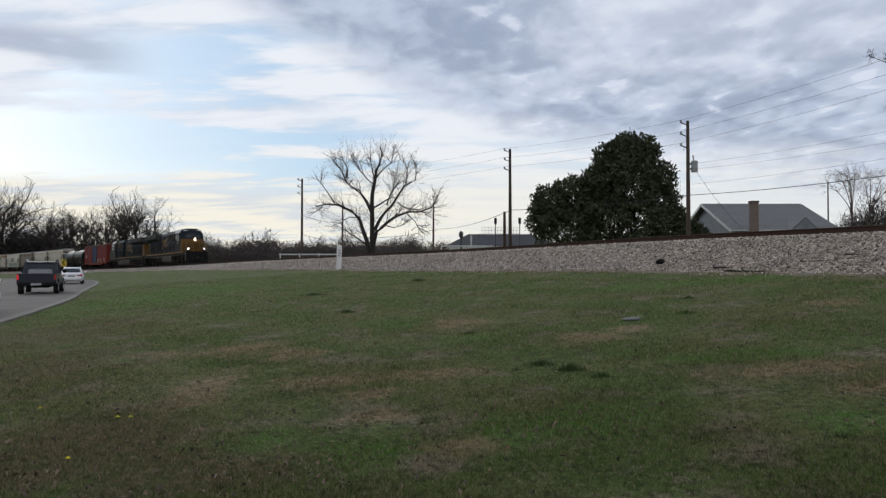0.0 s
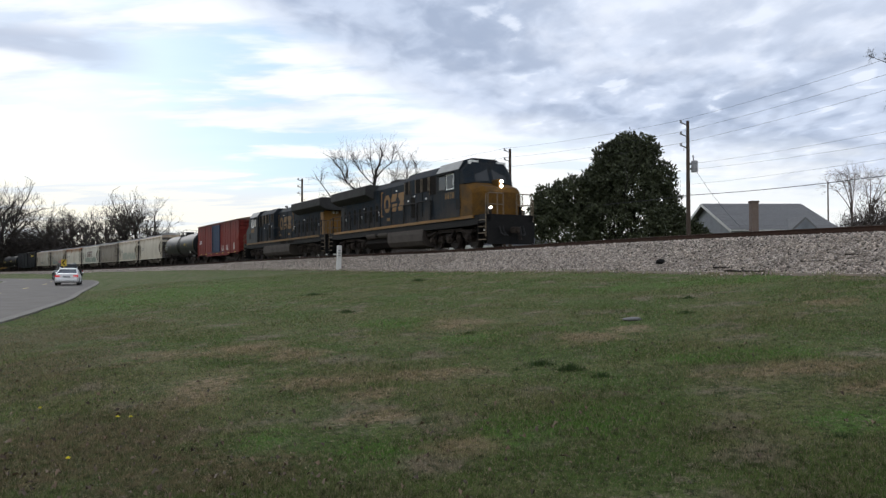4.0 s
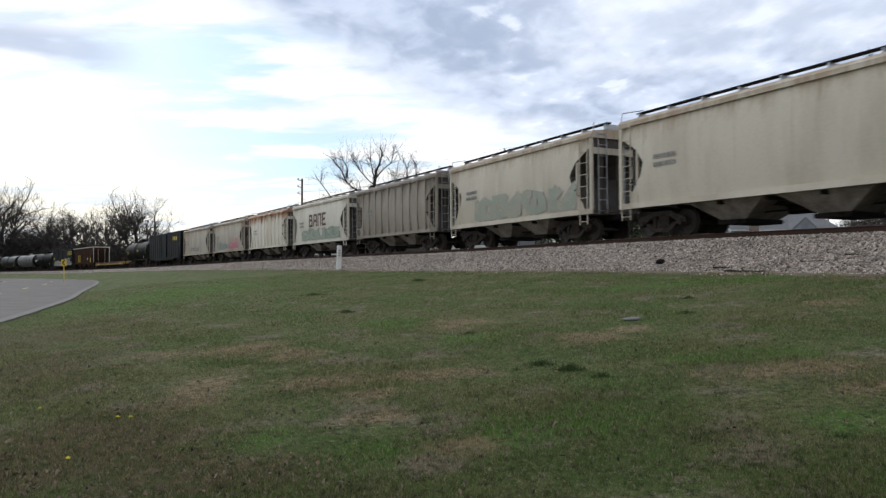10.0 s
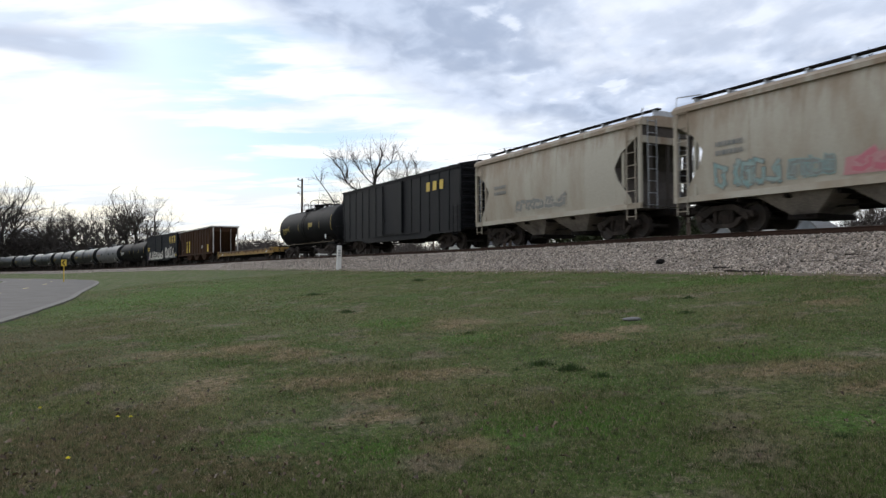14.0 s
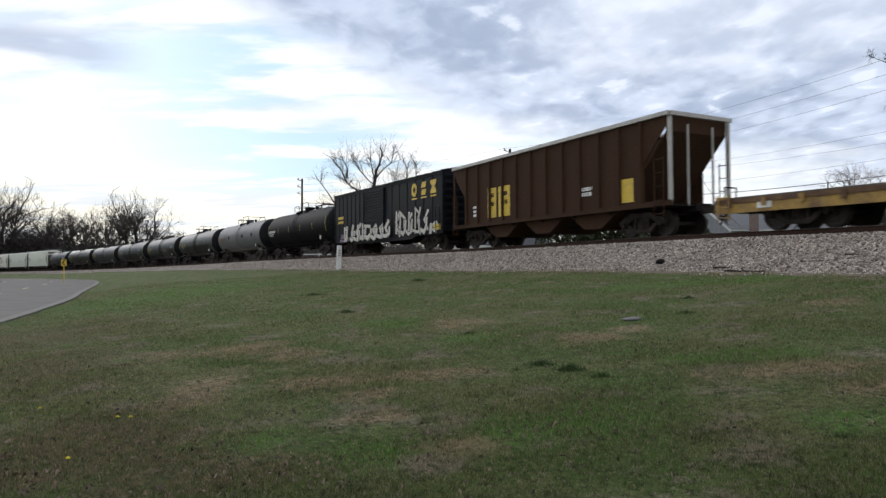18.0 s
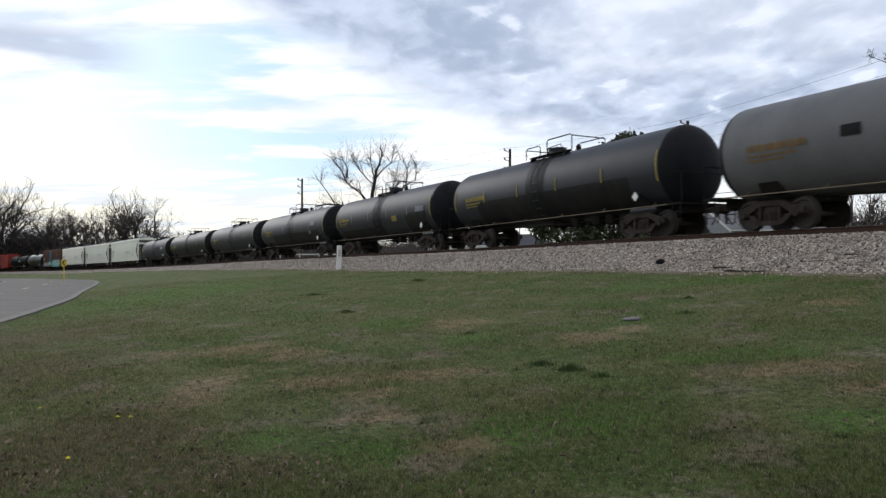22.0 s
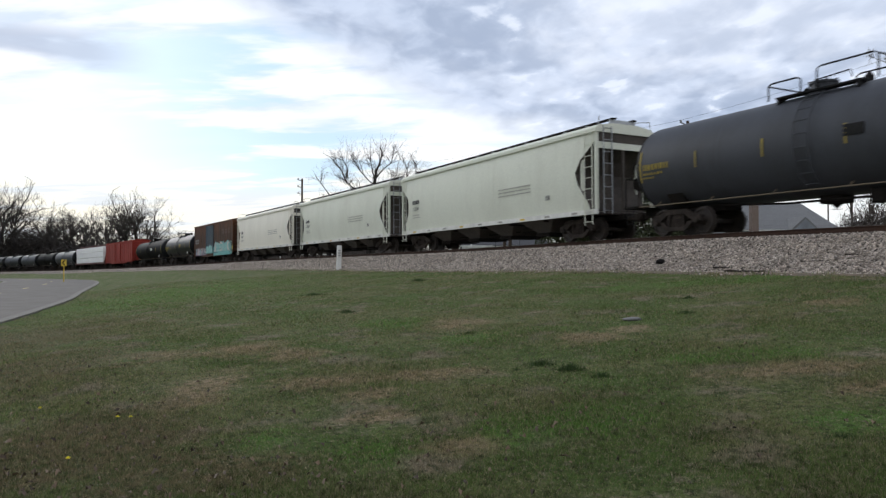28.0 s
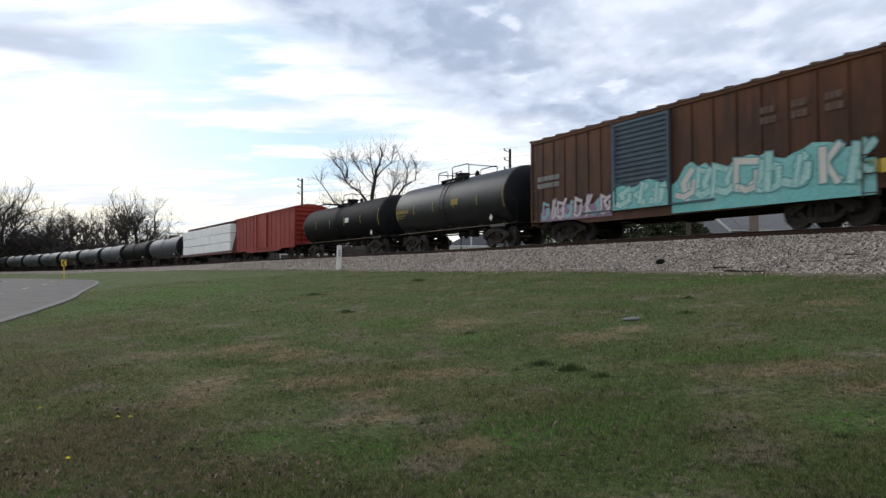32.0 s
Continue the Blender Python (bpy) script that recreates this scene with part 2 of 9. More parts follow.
def rod(bm, p0, p1, r, seg=6, r1=None):
    p0, p1 = Vector(p0), Vector(p1)
    d = p1 - p0
    q = d.to_track_quat("Z", "Y").to_matrix()
    r1 = r if r1 is None else r1
    A, B = [], []
    for i in range(seg):
        c = Vector((cos(2 * pi * i / seg), sin(2 * pi * i / seg), 0))
        A.append(bm.verts.new(p0 + q @ (c * r)))
        B.append(bm.verts.new(p1 + q @ (c * r1)))
    bm.faces.new(A[::-1]), bm.faces.new(B)
    for i in range(seg):
        bm.faces.new((A[i], A[(i + 1) % seg], B[(i + 1) % seg], B[i]))
    return bm


def pipe(bm, pts, r, seg=6):
    """One bent tube through the points."""
    P = [Vector(p) for p in pts]
    rings, n = [], len(P)
    side = (P[1] - P[0]).normalized().orthogonal().normalized()
    for i, p in enumerate(P):
        d = (P[min(i + 1, n - 1)] - P[max(i - 1, 0)]).normalized()
        side = (side - d * side.dot(d)).normalized()
        up = d.cross(side)
        rings.append([bm.verts.new(p + (side * cos(2 * pi * k / seg) + up * sin(2 * pi * k / seg)) * r) for k in range(seg)])
    for A, B in zip(rings, rings[1:]):
        for k in range(seg):
            bm.faces.new((A[k], A[(k + 1) % seg], B[(k + 1) % seg], B[k]))
    bm.faces.new(rings[0][::-1]), bm.faces.new(rings[-1])
    return bm


def ribbed(a, b, z0, z1, pitch, out, lo=0.15, hi=0.75):
    """A profile from z0 to z1 whose outer face at b carries ribs standing out by out."""
    pts = [(a, z1), (a, z0), (b, z0)]
    n = int((z1 - z0) / pitch)
    p = (z1 - z0) / n
    for k in range(n):
        z = z0 + k * p
        pts += [(b, z + p * lo), (b + out, z + p * (lo + 0.15)), (b + out, z + p * (hi - 0.15)), (b, z + p * hi)]
    return pts + [(b, z1)]


def lathe(bm, prof, seg=24, axis="x", at=(0, 0, 0)):
    """Rings (position along axis, radius) joined into a skin; closed where the radius is 0."""
    rings = []
    for a, r in prof:
        if r <= 1e-6:
            co = {"x": (a, 0, 0), "y": (0, a, 0), "z": (0, 0, a)}[axis]
            rings.append([bm.verts.new(Vector(co) + Vector(at))])
            continue
        ring = []
        for i in range(seg):
            c, s = cos(2 * pi * i / seg) * r, sin(2 * pi * i / seg) * r
            co = {"x": (a, c, s), "y": (c, a, s), "z": (c, s, a)}[axis]
            ring.append(bm.verts.new(Vector(co) + Vector(at)))
        rings.append(ring)
    for A, B in zip(rings, rings[1:]):
        for i in range(seg):
            j = (i + 1) % seg
            if len(A) == 1 and len(B) == 1:
                continue
            if len(A) == 1:
                bm.faces.new((A[0], B[j], B[i]))
            elif len(B) == 1:
                bm.faces.new((A[i], A[j], B[0]))
            else:
                bm.faces.new((A[i], A[j], B[j], B[i]))
    if len(rings[0]) > 1:
        bm.faces.new(rings[0][::-1])
    if len(rings[-1]) > 1:
        bm.faces.new(rings[-1])
    return bm


def sheet(name, verts, faces, mat, smooth=False):
    me = bpy.data.meshes.new(name)
    me.from_pydata(verts, [], faces)
    for x in (mat if isinstance(mat, (list, tuple)) else [mat]):
        me.materials.append(x)
    if smooth:
        me.polygons.foreach_set("use_smooth", [True] * len(me.polygons))
    me.update()
    return me


# ---- the track's line: distance along it grows from the near end towards the far bend
SC = 0.925
KN = [SC * k for k in (-40, -15, 10, 35, 60, 90, 130, 180, 240, 320)]
TH = [0.3972, 0.4355, 0.4739, 0.5119, 0.5491, 0.5964, 0.6582, 0.7211, 0.7850, 0.8701]
S0, S1, DS = -520.0, 760.0, 0.5


def track_line():
    s = np.arange(S0, S1 + 0.01, DS)
    a = np.interp(s, KN, TH)
    w = 27
    ap = np.concatenate([np.full(w // 2, a[0]), a, np.full(w // 2, a[-1])])
    a = np.convolve(ap, np.ones(w) / w, "valid")
    x, y = np.cumsum(-np.sin(a) * DS), np.cumsum(np.cos(a) * DS)
    i = int(round(-S0 / DS))
    x, y = x - x[i] + 16.011 * SC, y - y[i] + 13.5495 * SC
    zs = [SC * v for v in (-60, 0, 12, 17.7, 21.4, 26, 32, 40, 50, 64, 83.6, 98.8, 127, 164, 193, 240, 320, 500)]
    zz = [1.0, 1.07, 1.09, 1.05, 0.98, 0.92, 0.86, 0.80, 0.72, 0.58, 0.33, 0.08, -0.39, -0.96, -1.37, -1.95, -2.6, -3.0]
    z = np.interp(s, zs, [EYE + SC * v for v in zz])
    z = np.convolve(np.concatenate([np.full(10, z[0]), z, np.full(10, z[-1])]), np.ones(21) / 21, "valid")
    return s, x, y, z, a


TS, TX, TY, TZ, TA = track_line()


def on_track(s, off=0.0, up=0.0):
    """A point by the track: off metres from the centre line towards the grass, up metres over the rail top."""
    x, y, z, a = (float(np.interp(s, TS, v)) for v in (TX, TY, TZ, TA))
    return Vector((x - cos(a) * off, y - sin(a) * off, z + up))


SPEED, SLOW = 18.0991 * SC, -0.24247 * SC / 100


def gone(t):
    """Metres that the train has rolled by the time t."""
    return SPEED * t + SLOW * t * t


def rail_pose(s, half):
    """The pose of a rail vehicle centred at s with its trucks half a wheelbase before and behind."""
    f, r = on_track(s - half), on_track(s + half)
    d = f - r
    mid = (f + r) / 2
    yaw, pitch = atan2(d.y, d.x), -atan2(d.z, hypot(d.x, d.y))
    return Matrix.Translation(mid) @ Euler((0, pitch, yaw)).to_matrix().to_4x4()
# ---- railway vehicles: x forwards along the track, -y towards the grass, z up from the rail top
MESH = {}
WHEELS = []


def shared(key, make, mat, smooth=False):
    if key not in MESH:
        bm = bmnew()
        make(bm)
        MESH[key] = finish(key, bm, mat, smooth)
    return MESH[key]


def wheelset_mesh(bm, r=0.46):
    rod(bm, (0, -1.05, 0), (0, 1.05, 0), 0.075, 10)
    for sd in (-1, 1):
        y = sd * 0.7175
        prof = [(y + sd * 0.07, 0), (y + sd * 0.07, r * 0.3), (y + sd * 0.03, r * 0.35), (y + sd * 0.03, r * 0.78), (y + sd * 0.07, r * 0.82),
                (y + sd * 0.07, r * 0.97), (y - sd * 0.03, r), (y - sd * 0.04, r + 0.028), (y - sd * 0.07, r + 0.028), (y - sd * 0.07, 0)]
        lathe(bm, prof, 24, "y")


def side_frame_mesh(bm):
    """The cast side of a freight truck: arched, open round its springs."""
    y0, y1 = -0.07, 0.07
    outer = [(-1.12, 0.42), (-1.12, 0.62), (-0.72, 0.72), (-0.42, 0.86), (0.42, 0.86), (0.72, 0.72), (1.12, 0.62), (1.12, 0.42),
             (0.70, 0.42), (0.62, 0.30), (0.40, 0.14), (-0.40, 0.14), (-0.62, 0.30), (-0.70, 0.42)]
    top = [(-1.12, 0.44), (-1.12, 0.62), (-0.72, 0.72), (-0.42, 0.86), (0.42, 0.86), (0.72, 0.72), (1.12, 0.62), (1.12, 0.44), (0.74, 0.46), (0.36, 0.70), (-0.36, 0.70), (-0.74, 0.46)]
    low = [(-0.74, 0.455), (-0.58, 0.46), (-0.36, 0.27), (0.36, 0.27), (0.58, 0.46), (0.74, 0.455), (0.62, 0.30), (0.40, 0.14), (-0.40, 0.14), (-0.62, 0.30)]
    prism(bm, top, y0, y1, "y"), prism(bm, low, y0, y1, "y")
    for x in (-0.36, 0.28):
        box(bm, x, x + 0.08, y0, y1, 0.26, 0.71)
    for x in (-0.15, 0.0, 0.15):
        rod(bm, (x, 0, 0.27), (x, 0, 0.55), 0.06, 8)
    for x in (-0.89, 0.89):
        lathe(bm, [(-0.13, 0.0), (-0.13, 0.10), (0.05, 0.13), (0.05, 0)], 12, "y", (x, 0, 0.46))


def bolster_mesh(bm):
    box(bm, -0.2, 0.2, -1.0, 1.0, 0.48, 0.74, 0.03)
    rod(bm, (0, 0, 0.7), (0, 0, 0.98), 0.22, 12)
    box(bm, -0.75, 0.75, -0.5, -0.42, 0.4, 0.5)
    box(bm, -0.75, 0.75, 0.42, 0.5, 0.4, 0.5)


def coupler_mesh(bm):
    box(bm, -0.6, 0.02, -0.09, 0.09, 0.74, 0.92, 0.02)
    box(bm, 0.0, 0.24, -0.2, 0.02, 0.68, 0.98, 0.04)
    box(bm, 0.02, 0.3, 0.03, 0.2, 0.68, 0.98, 0.04)
    rod(bm, (-0.05, 0.3, 0.75), (-0.02, 0.34, 0.35), 0.025, 6)
    pipe(bm, [(-0.05, 0.33, 0.72), (0.12, 0.36, 0.42), (0.3, 0.25, 0.32)], 0.025, 6)


def freight_truck(car, x):
    tr = part("truck", shared("truck_bolster", bolster_mesh, M["truck"]), None, car, m=pose(x, 0, 0))
    for sd in (-1, 1):
        part("side_frame", shared("side_frame", side_frame_mesh, M["truck"]), None, tr, m=pose(0, sd * 1.0, 0))
    for dx in (-0.89, 0.89):
        w = part("wheelset", shared("wheelset", wheelset_mesh, M["wheel"], True), None, tr)
        w.matrix_parent_inverse = Matrix.Translation((dx, 0, 0.46))
        WHEELS.append(w)


def couplers(car, x, mat=None):
    for sd in (-1, 1):
        part("coupler", shared("coupler", coupler_mesh, M["truck"]), None, car, m=pose(sd * x, 0, 0, 0, 0, 0 if sd > 0 else 180))


def underframe(car, B, x_truck, z0=0.82, z1=1.08, e=0.8):
    bm = bmnew()
    box(bm, -B / 2 - 0.1, B / 2 + 0.1, -0.35, 0.35, z0, z1)
    for x in np.linspace(-B / 2 + 1, B / 2 - 1, 7):
        box(bm, x - 0.06, x + 0.06, -1.35, 1.35, z0 + 0.08, z1)
    part("centre_sill", bm, M["under"], car)
    bm = bmnew()
    rod(bm, (-0.5, 0.4, 0.72), (0.6, 0.4, 0.72), 0.19, 12)
    rod(bm, (1.0, -0.55, 0.75), (1.6, -0.55, 0.75), 0.13, 10)
    pipe(bm, [(-x_truck + 0.8, -0.3, 0.62), (x_truck - 0.8, -0.3, 0.62)], 0.03, 5)
    box(bm, 1.75, 2.15, -0.7, -0.45, 0.6, 0.85, 0.03)
    part("brake_gear", bm, M["under"], car)
    couplers(car, B / 2 + e - 0.25)
    for sd in (-1, 1):
        freight_truck(car, sd * x_truck)


def ladder(car, x, y, z0, z1, w, mat, n=None, along="x", name="ladder"):
    bm = bmnew()
    n = n or max(3, int((z1 - z0) / 0.38))
    d = (w / 2, 0) if along == "x" else (0, w / 2)
    for sd in (-1, 1):
        rod(bm, (x + sd * d[0], y + sd * d[1], z0), (x + sd * d[0], y + sd * d[1], z1), 0.022, 5)
    for i in range(n):
        z = z0 + 0.12 + (z1 - z0 - 0.2) * i / (n - 1)
        rod(bm, (x - d[0], y - d[1], z), (x + d[0], y + d[1], z), 0.016, 5)
    part(name, bm, mat, car)


def blob(bm, cx, cz, rx, rz, y, rng, n=14, wob=0.25, mi=0):
    pts = []
    for i in range(n):
        a = 2 * pi * i / n
        k = 1 + rng.uniform(-wob, wob)
        pts.append((cx + rx * k * cos(a), cz + rz * k * sin(a)))
    prism(bm, pts, y, y - 0.004, "y", mi)


def stroke(bm, pts, th, y0, y1, mi=0):
    """A painted line of width th through points (x, z): one flat mitred strip."""
    V = []
    n = len(pts)
    for k in range(n):
        a, b, c = pts[max(k - 1, 0)], pts[k], pts[min(k + 1, n - 1)]
        d1, d2 = Vector((b[0] - a[0], b[1] - a[1])), Vector((c[0] - b[0], c[1] - b[1]))
        d1 = d1.normalized() if d1.length > 1e-6 else d2.normalized()
        d2 = d2.normalized() if d2.length > 1e-6 else d1
        m = d1 + d2
        m = m.normalized() if m.length > 0.3 else d1
        w = th * 0.5 / max(0.6, abs(m.dot(d1)))
        end = m * (-th * 0.4 if k == 0 else th * 0.4 if k == n - 1 else 0)
        o = Vector((-m.y, m.x)) * w
        p = Vector(b) + end
        V.append([bm.verts.new((q.x, y, q.y)) for y in (y0, y1) for q in (p + o, p - o)])
    for A, B in zip(V, V[1:]):
        for q in ((A[2], A[3], B[3], B[2]), (A[1], A[0], B[0], B[1]), (A[0], A[2], B[2], B[0]), (A[3], A[1], B[1], B[3])):
            bm.faces.new(q).material_index = mi
    bm.faces.new((V[0][0], V[0][1], V[0][3], V[0][2])), bm.faces.new((V[-1][2], V[-1][3], V[-1][1], V[-1][0]))
    bmesh.ops.recalc_face_normals(bm, faces=bm.faces)


def graffiti(car, x0, x1, z0, z1, y, fill, line, signs, seed, shade=None, thick=0.34):
    """Sprayed signs side by side: bent broad strokes over a dark outline, a few mm proud of the side."""
    rng = random.Random(seed)
    w, h = (x1 - x0) / signs, z1 - z0
    for i in range(signs):
        th = thick * min(w, h)
        lean = rng.uniform(0.0, 0.25) * w
        for j in range(3):
            lo_, hi_ = rng.uniform(0.0, 0.2), rng.uniform(0.75, 1.0)
            a, b, c = rng.uniform(0.0, 0.3), rng.uniform(0.35, 0.65), rng.uniform(0.7, 1.05)
            pts = ([(a, lo_), (a + rng.uniform(-0.1, 0.15), hi_), (c, hi_ - rng.uniform(0, 0.25))], [(c, hi_), (b, rng.uniform(0.4, 0.6)), (c, lo_)], [(a, 0.15), (b, lo_ * 0.4), (c, rng.uniform(0.1, 0.3)), (c, 0.55)], [(b, hi_), (b + rng.uniform(-0.15, 0.15), lo_)])[(j + rng.randrange(2)) % 4]
            P = [(x0 + w * (i + px) + lean * (pz - 0.5), z0 + h * pz) for px, pz in pts]
            o = y - 0.0013 * (3 * i + j)
            k = th * rng.uniform(0.75, 1.15)
            bm = bmnew()
            stroke(bm, P, k * 1.15 + 0.05, o, o - 0.0005)
            part("graffiti_outline", bm, line, car)
            bm = bmnew()
            stroke(bm, P, k, o - 0.0007, o - 0.0011)
            part("graffiti_stroke", bm, fill if not shade or i % 3 else shade, car)


def cloud(car, x0, x1, z0, z1, y, mat, seed, label, puffs=9):
    """A sprayed backing with a level foot and a lumpy top."""
    rng = random.Random(seed)
    pts = [(x1, z0), (x0, z0 + rng.uniform(0, 0.05))]
    n = puffs * 4
    for k in range(n + 1):
        f = k / n
        pts.append((x0 + (x1 - x0) * f, z0 + (z1 - z0) * (0.72 + 0.2 * abs(sin(f * puffs * pi * 0.5 + seed)) + rng.uniform(-0.08, 0.08)) * (0.7 + 0.3 * min(1, 12 * f, 12 * (1 - f)))))
    bm = bmnew()
    prism(bm, pts, y, y - 0.004, "y")
    part("graffiti_cloud", bm, mat, car, label)


def bars(car, x0, x1, zs, h, y, mat, seed, name="lettering", dash=0.12):
    """Writing too small to read: short bars in rows."""
    rng = random.Random(seed)
    for z in zs:
        x = x0
        while x < x1:
            w = rng.uniform(0.5, 1.4) * dash
            bm = bmnew()
            box(bm, x, min(x + w, x1), y - 0.004, y, z, z + h)
            part(name, bm, mat, car)
            x += w + 0.35 * dash


def hug(car, sill, eave, bulge):
    """Lays painted shapes on the near side onto the bulge of a hopper's sheets."""
    m0 = (sill + eave) / 2
    for ob in car.children:
        if ob.name.split(".")[0] in ("graffiti_outline", "graffiti_stroke", "graffiti_cloud", "graffiti_shape", "lettering") and ob.matrix_basis.is_identity:
            for v in ob.data.vertices:
                side = 1.40 + bulge * max(0.0, 1 - ((v.co.z - m0) / (eave - m0)) ** 2)
                v.co.y = -side - 0.012 - max(0.0, -v.co.y - 1.50) * 0.35


def boxcar(label, B, eave, mats, door=(-1.5, 1.5), ribs=(5, 5), roof_rise=0.28, half=None, corrug_door=True):
    """mats: body, door, roof. Sheathed sides with posts, sliding doors, corrugated ends and a ribbed roof."""
    body, dmat, rmat = mats
    car = thing("boxcar", label, "boxcar", "cars of the freight train")
    W, z0, h = 1.42, 1.0, B / 2
    for sd in (-1, 1):
        y = sd * W
        # added black sheet gives the gaps beside the posts their shade by colour
        bm = bmnew()
        box(bm, -h, h, *sorted((y - sd * 0.09, y - sd * 0.055)), z0, eave)
        part("inner_wall", bm, M["under"], car)
        left, right = list(np.linspace(-h + 0.06, door[0] - 0.02, ribs[0] + 1)), list(np.linspace(door[1] + 0.02, h - 0.06, ribs[1] + 1))
        spans = list(zip(left, left[1:])) + [(door[0] - 0.02, door[1] + 0.02)] + list(zip(right, right[1:]))
        for x0, x1 in spans:
            bm = bmnew()
            box(bm, x0 + 0.035, x1 - 0.035, *sorted((y, y - sd * 0.054)), z0, eave - 0.1)
            part("side_panel", bm, body, car)
        for x in left + right:
            bm = bmnew()
            box(bm, x - 0.016, x + 0.016, *sorted((y + sd * 0.025, y - sd * 0.053)), z0, eave - 0.1)
            part("side_post", bm, body, car)
        bm = bmnew()
        a, b = sorted((y + sd * 0.004, y + sd * 0.07))
        if corrug_door:
            prism(bm, ribbed(y + sd * 0.004, y + sd * 0.07, z0 + 0.1, eave - 0.14, 0.17, sd * 0.045), door[0] + 0.091, door[1] - 0.091, "x")
        else:
            box(bm, door[0] + 0.091, door[1] - 0.091, a, b, z0 + 0.1, eave - 0.14)
        d = part("door", bm, dmat, car, "sliding door")
        for x in (door[0] + 0.04, door[1] - 0.04):
            a2, b2 = sorted((y + sd * 0.004, y + sd * 0.12))
            bm = bmnew()
            box(bm, x - 0.05, x + 0.05, a2, b2, z0 + 0.1, eave - 0.14)
            part("door_frame", bm, dmat, d)
        bm = bmnew()
        rod(bm, (door[0] + 0.2, y + sd * 0.14, z0 + 0.2), (door[0] + 0.2, y + sd * 0.14, eave - 0.3), 0.025, 6)
        box(bm, door[0] + 0.1, door[0] + 0.5, *sorted((y + sd * 0.1, y + sd * 0.16)), 1.9, 1.98)
        part("lock_rod", bm, dmat, d)
        bm = bmnew()
        box(bm, -h, h, *sorted((y - sd * 0.05, y + sd * 0.05)), eave - 0.099, eave + 0.02)
        part("eave_rail", bm, body, car)
        bm = bmnew()
        prism(bm, [(-h, z0), (h, z0), (h, z0 - 0.12), (h * 0.62, z0 - 0.14), (h * 0.52, z0 - 0.32), (-h * 0.52, z0 - 0.32), (-h * 0.62, z0 - 0.14), (-h, z0 - 0.12)], *sorted((y, y - sd * 0.05)), "y")
        part("side_sill", bm, body, car)
        bm = bmnew()
        box(bm, door[0] - 1.8, door[1] + 1.8, *sorted((y + sd * 0.03, y + sd * 0.09)), z0 + 0.02, z0 + 0.07)
        part("door_track", bm, dmat, car)
        for x, n in ((h - 0.35, 4), (-h + 0.35, 4)):
            ladder(car, x, y + sd * 0.11, z0 - 0.35, z0 + 1.3, 0.42, body)
    for sd in (-1, 1):
        bm = bmnew()
        x = sd * h
        prism(bm, ribbed(x - sd * 0.06, x, z0, eave, 0.36, sd * 0.09), -W + 0.062, W - 0.062, "y")
        part("end_wall", bm, body, car)
        for y in (-W + 0.02, W - 0.02):
            bm = bmnew()
            box(bm, *sorted((x + sd * 0.004, x + sd * 0.07)), y - 0.05, y + 0.05, z0 - 0.1, eave)
            part("corner_post", bm, body, car)
        ladder(car, x + sd * 0.13, -W + 0.35, z0, eave - 0.1, 0.45, body, along="y")
        bm = bmnew()
        lathe(bm, [(x + sd * 0.08, 0.02), (x + sd * 0.16, 0.02), (x + sd * 0.16, 0.28), (x + sd * 0.19, 0.28), (x + sd * 0.19, 0.02)], 14, "x", (0, 0.75, eave - 1.3))
        part("brake_wheel", bm, M["under"], car)
        bm = bmnew()
        box(bm, *sorted((x + sd * 0.05, x + sd * 0.4)), -1.2, 1.2, z0 + 0.02, z0 + 0.06)
        part("crossover_platform", bm, M["under"], car)
    bm = bmnew()
    rz = eave + roof_rise
    prism(bm, [(-W - 0.07, eave), (-W - 0.07, eave + 0.05), (-0.3, rz), (0.3, rz), (W + 0.07, eave + 0.05), (W + 0.07, eave)], -h - 0.04, h + 0.04, "x")
    n = int(B / 0.9)
    for i in range(n + 1):
        x = -h + B * i / n
        prism(bm, [(-W - 0.09, eave + 0.02), (-W - 0.09, eave + 0.09), (-0.3, rz + 0.05), (0.3, rz + 0.05), (W + 0.09, eave + 0.09), (W + 0.09, eave + 0.02)], x - 0.06, x + 0.06, "x")
    part("roof", bm, rmat, car)
    underframe(car, B, half or h - 2.0)
    return car


# Domed heads are near black on every tank car, whatever the shell's paint.
HEAD = material("grimy_tank_head", (0.0085, 0.009, 0.0105), 0.6, 0.0, 0.25, 1.5, 18, 0.05, second=(0.017, 0.017, 0.018), spec=0.10)


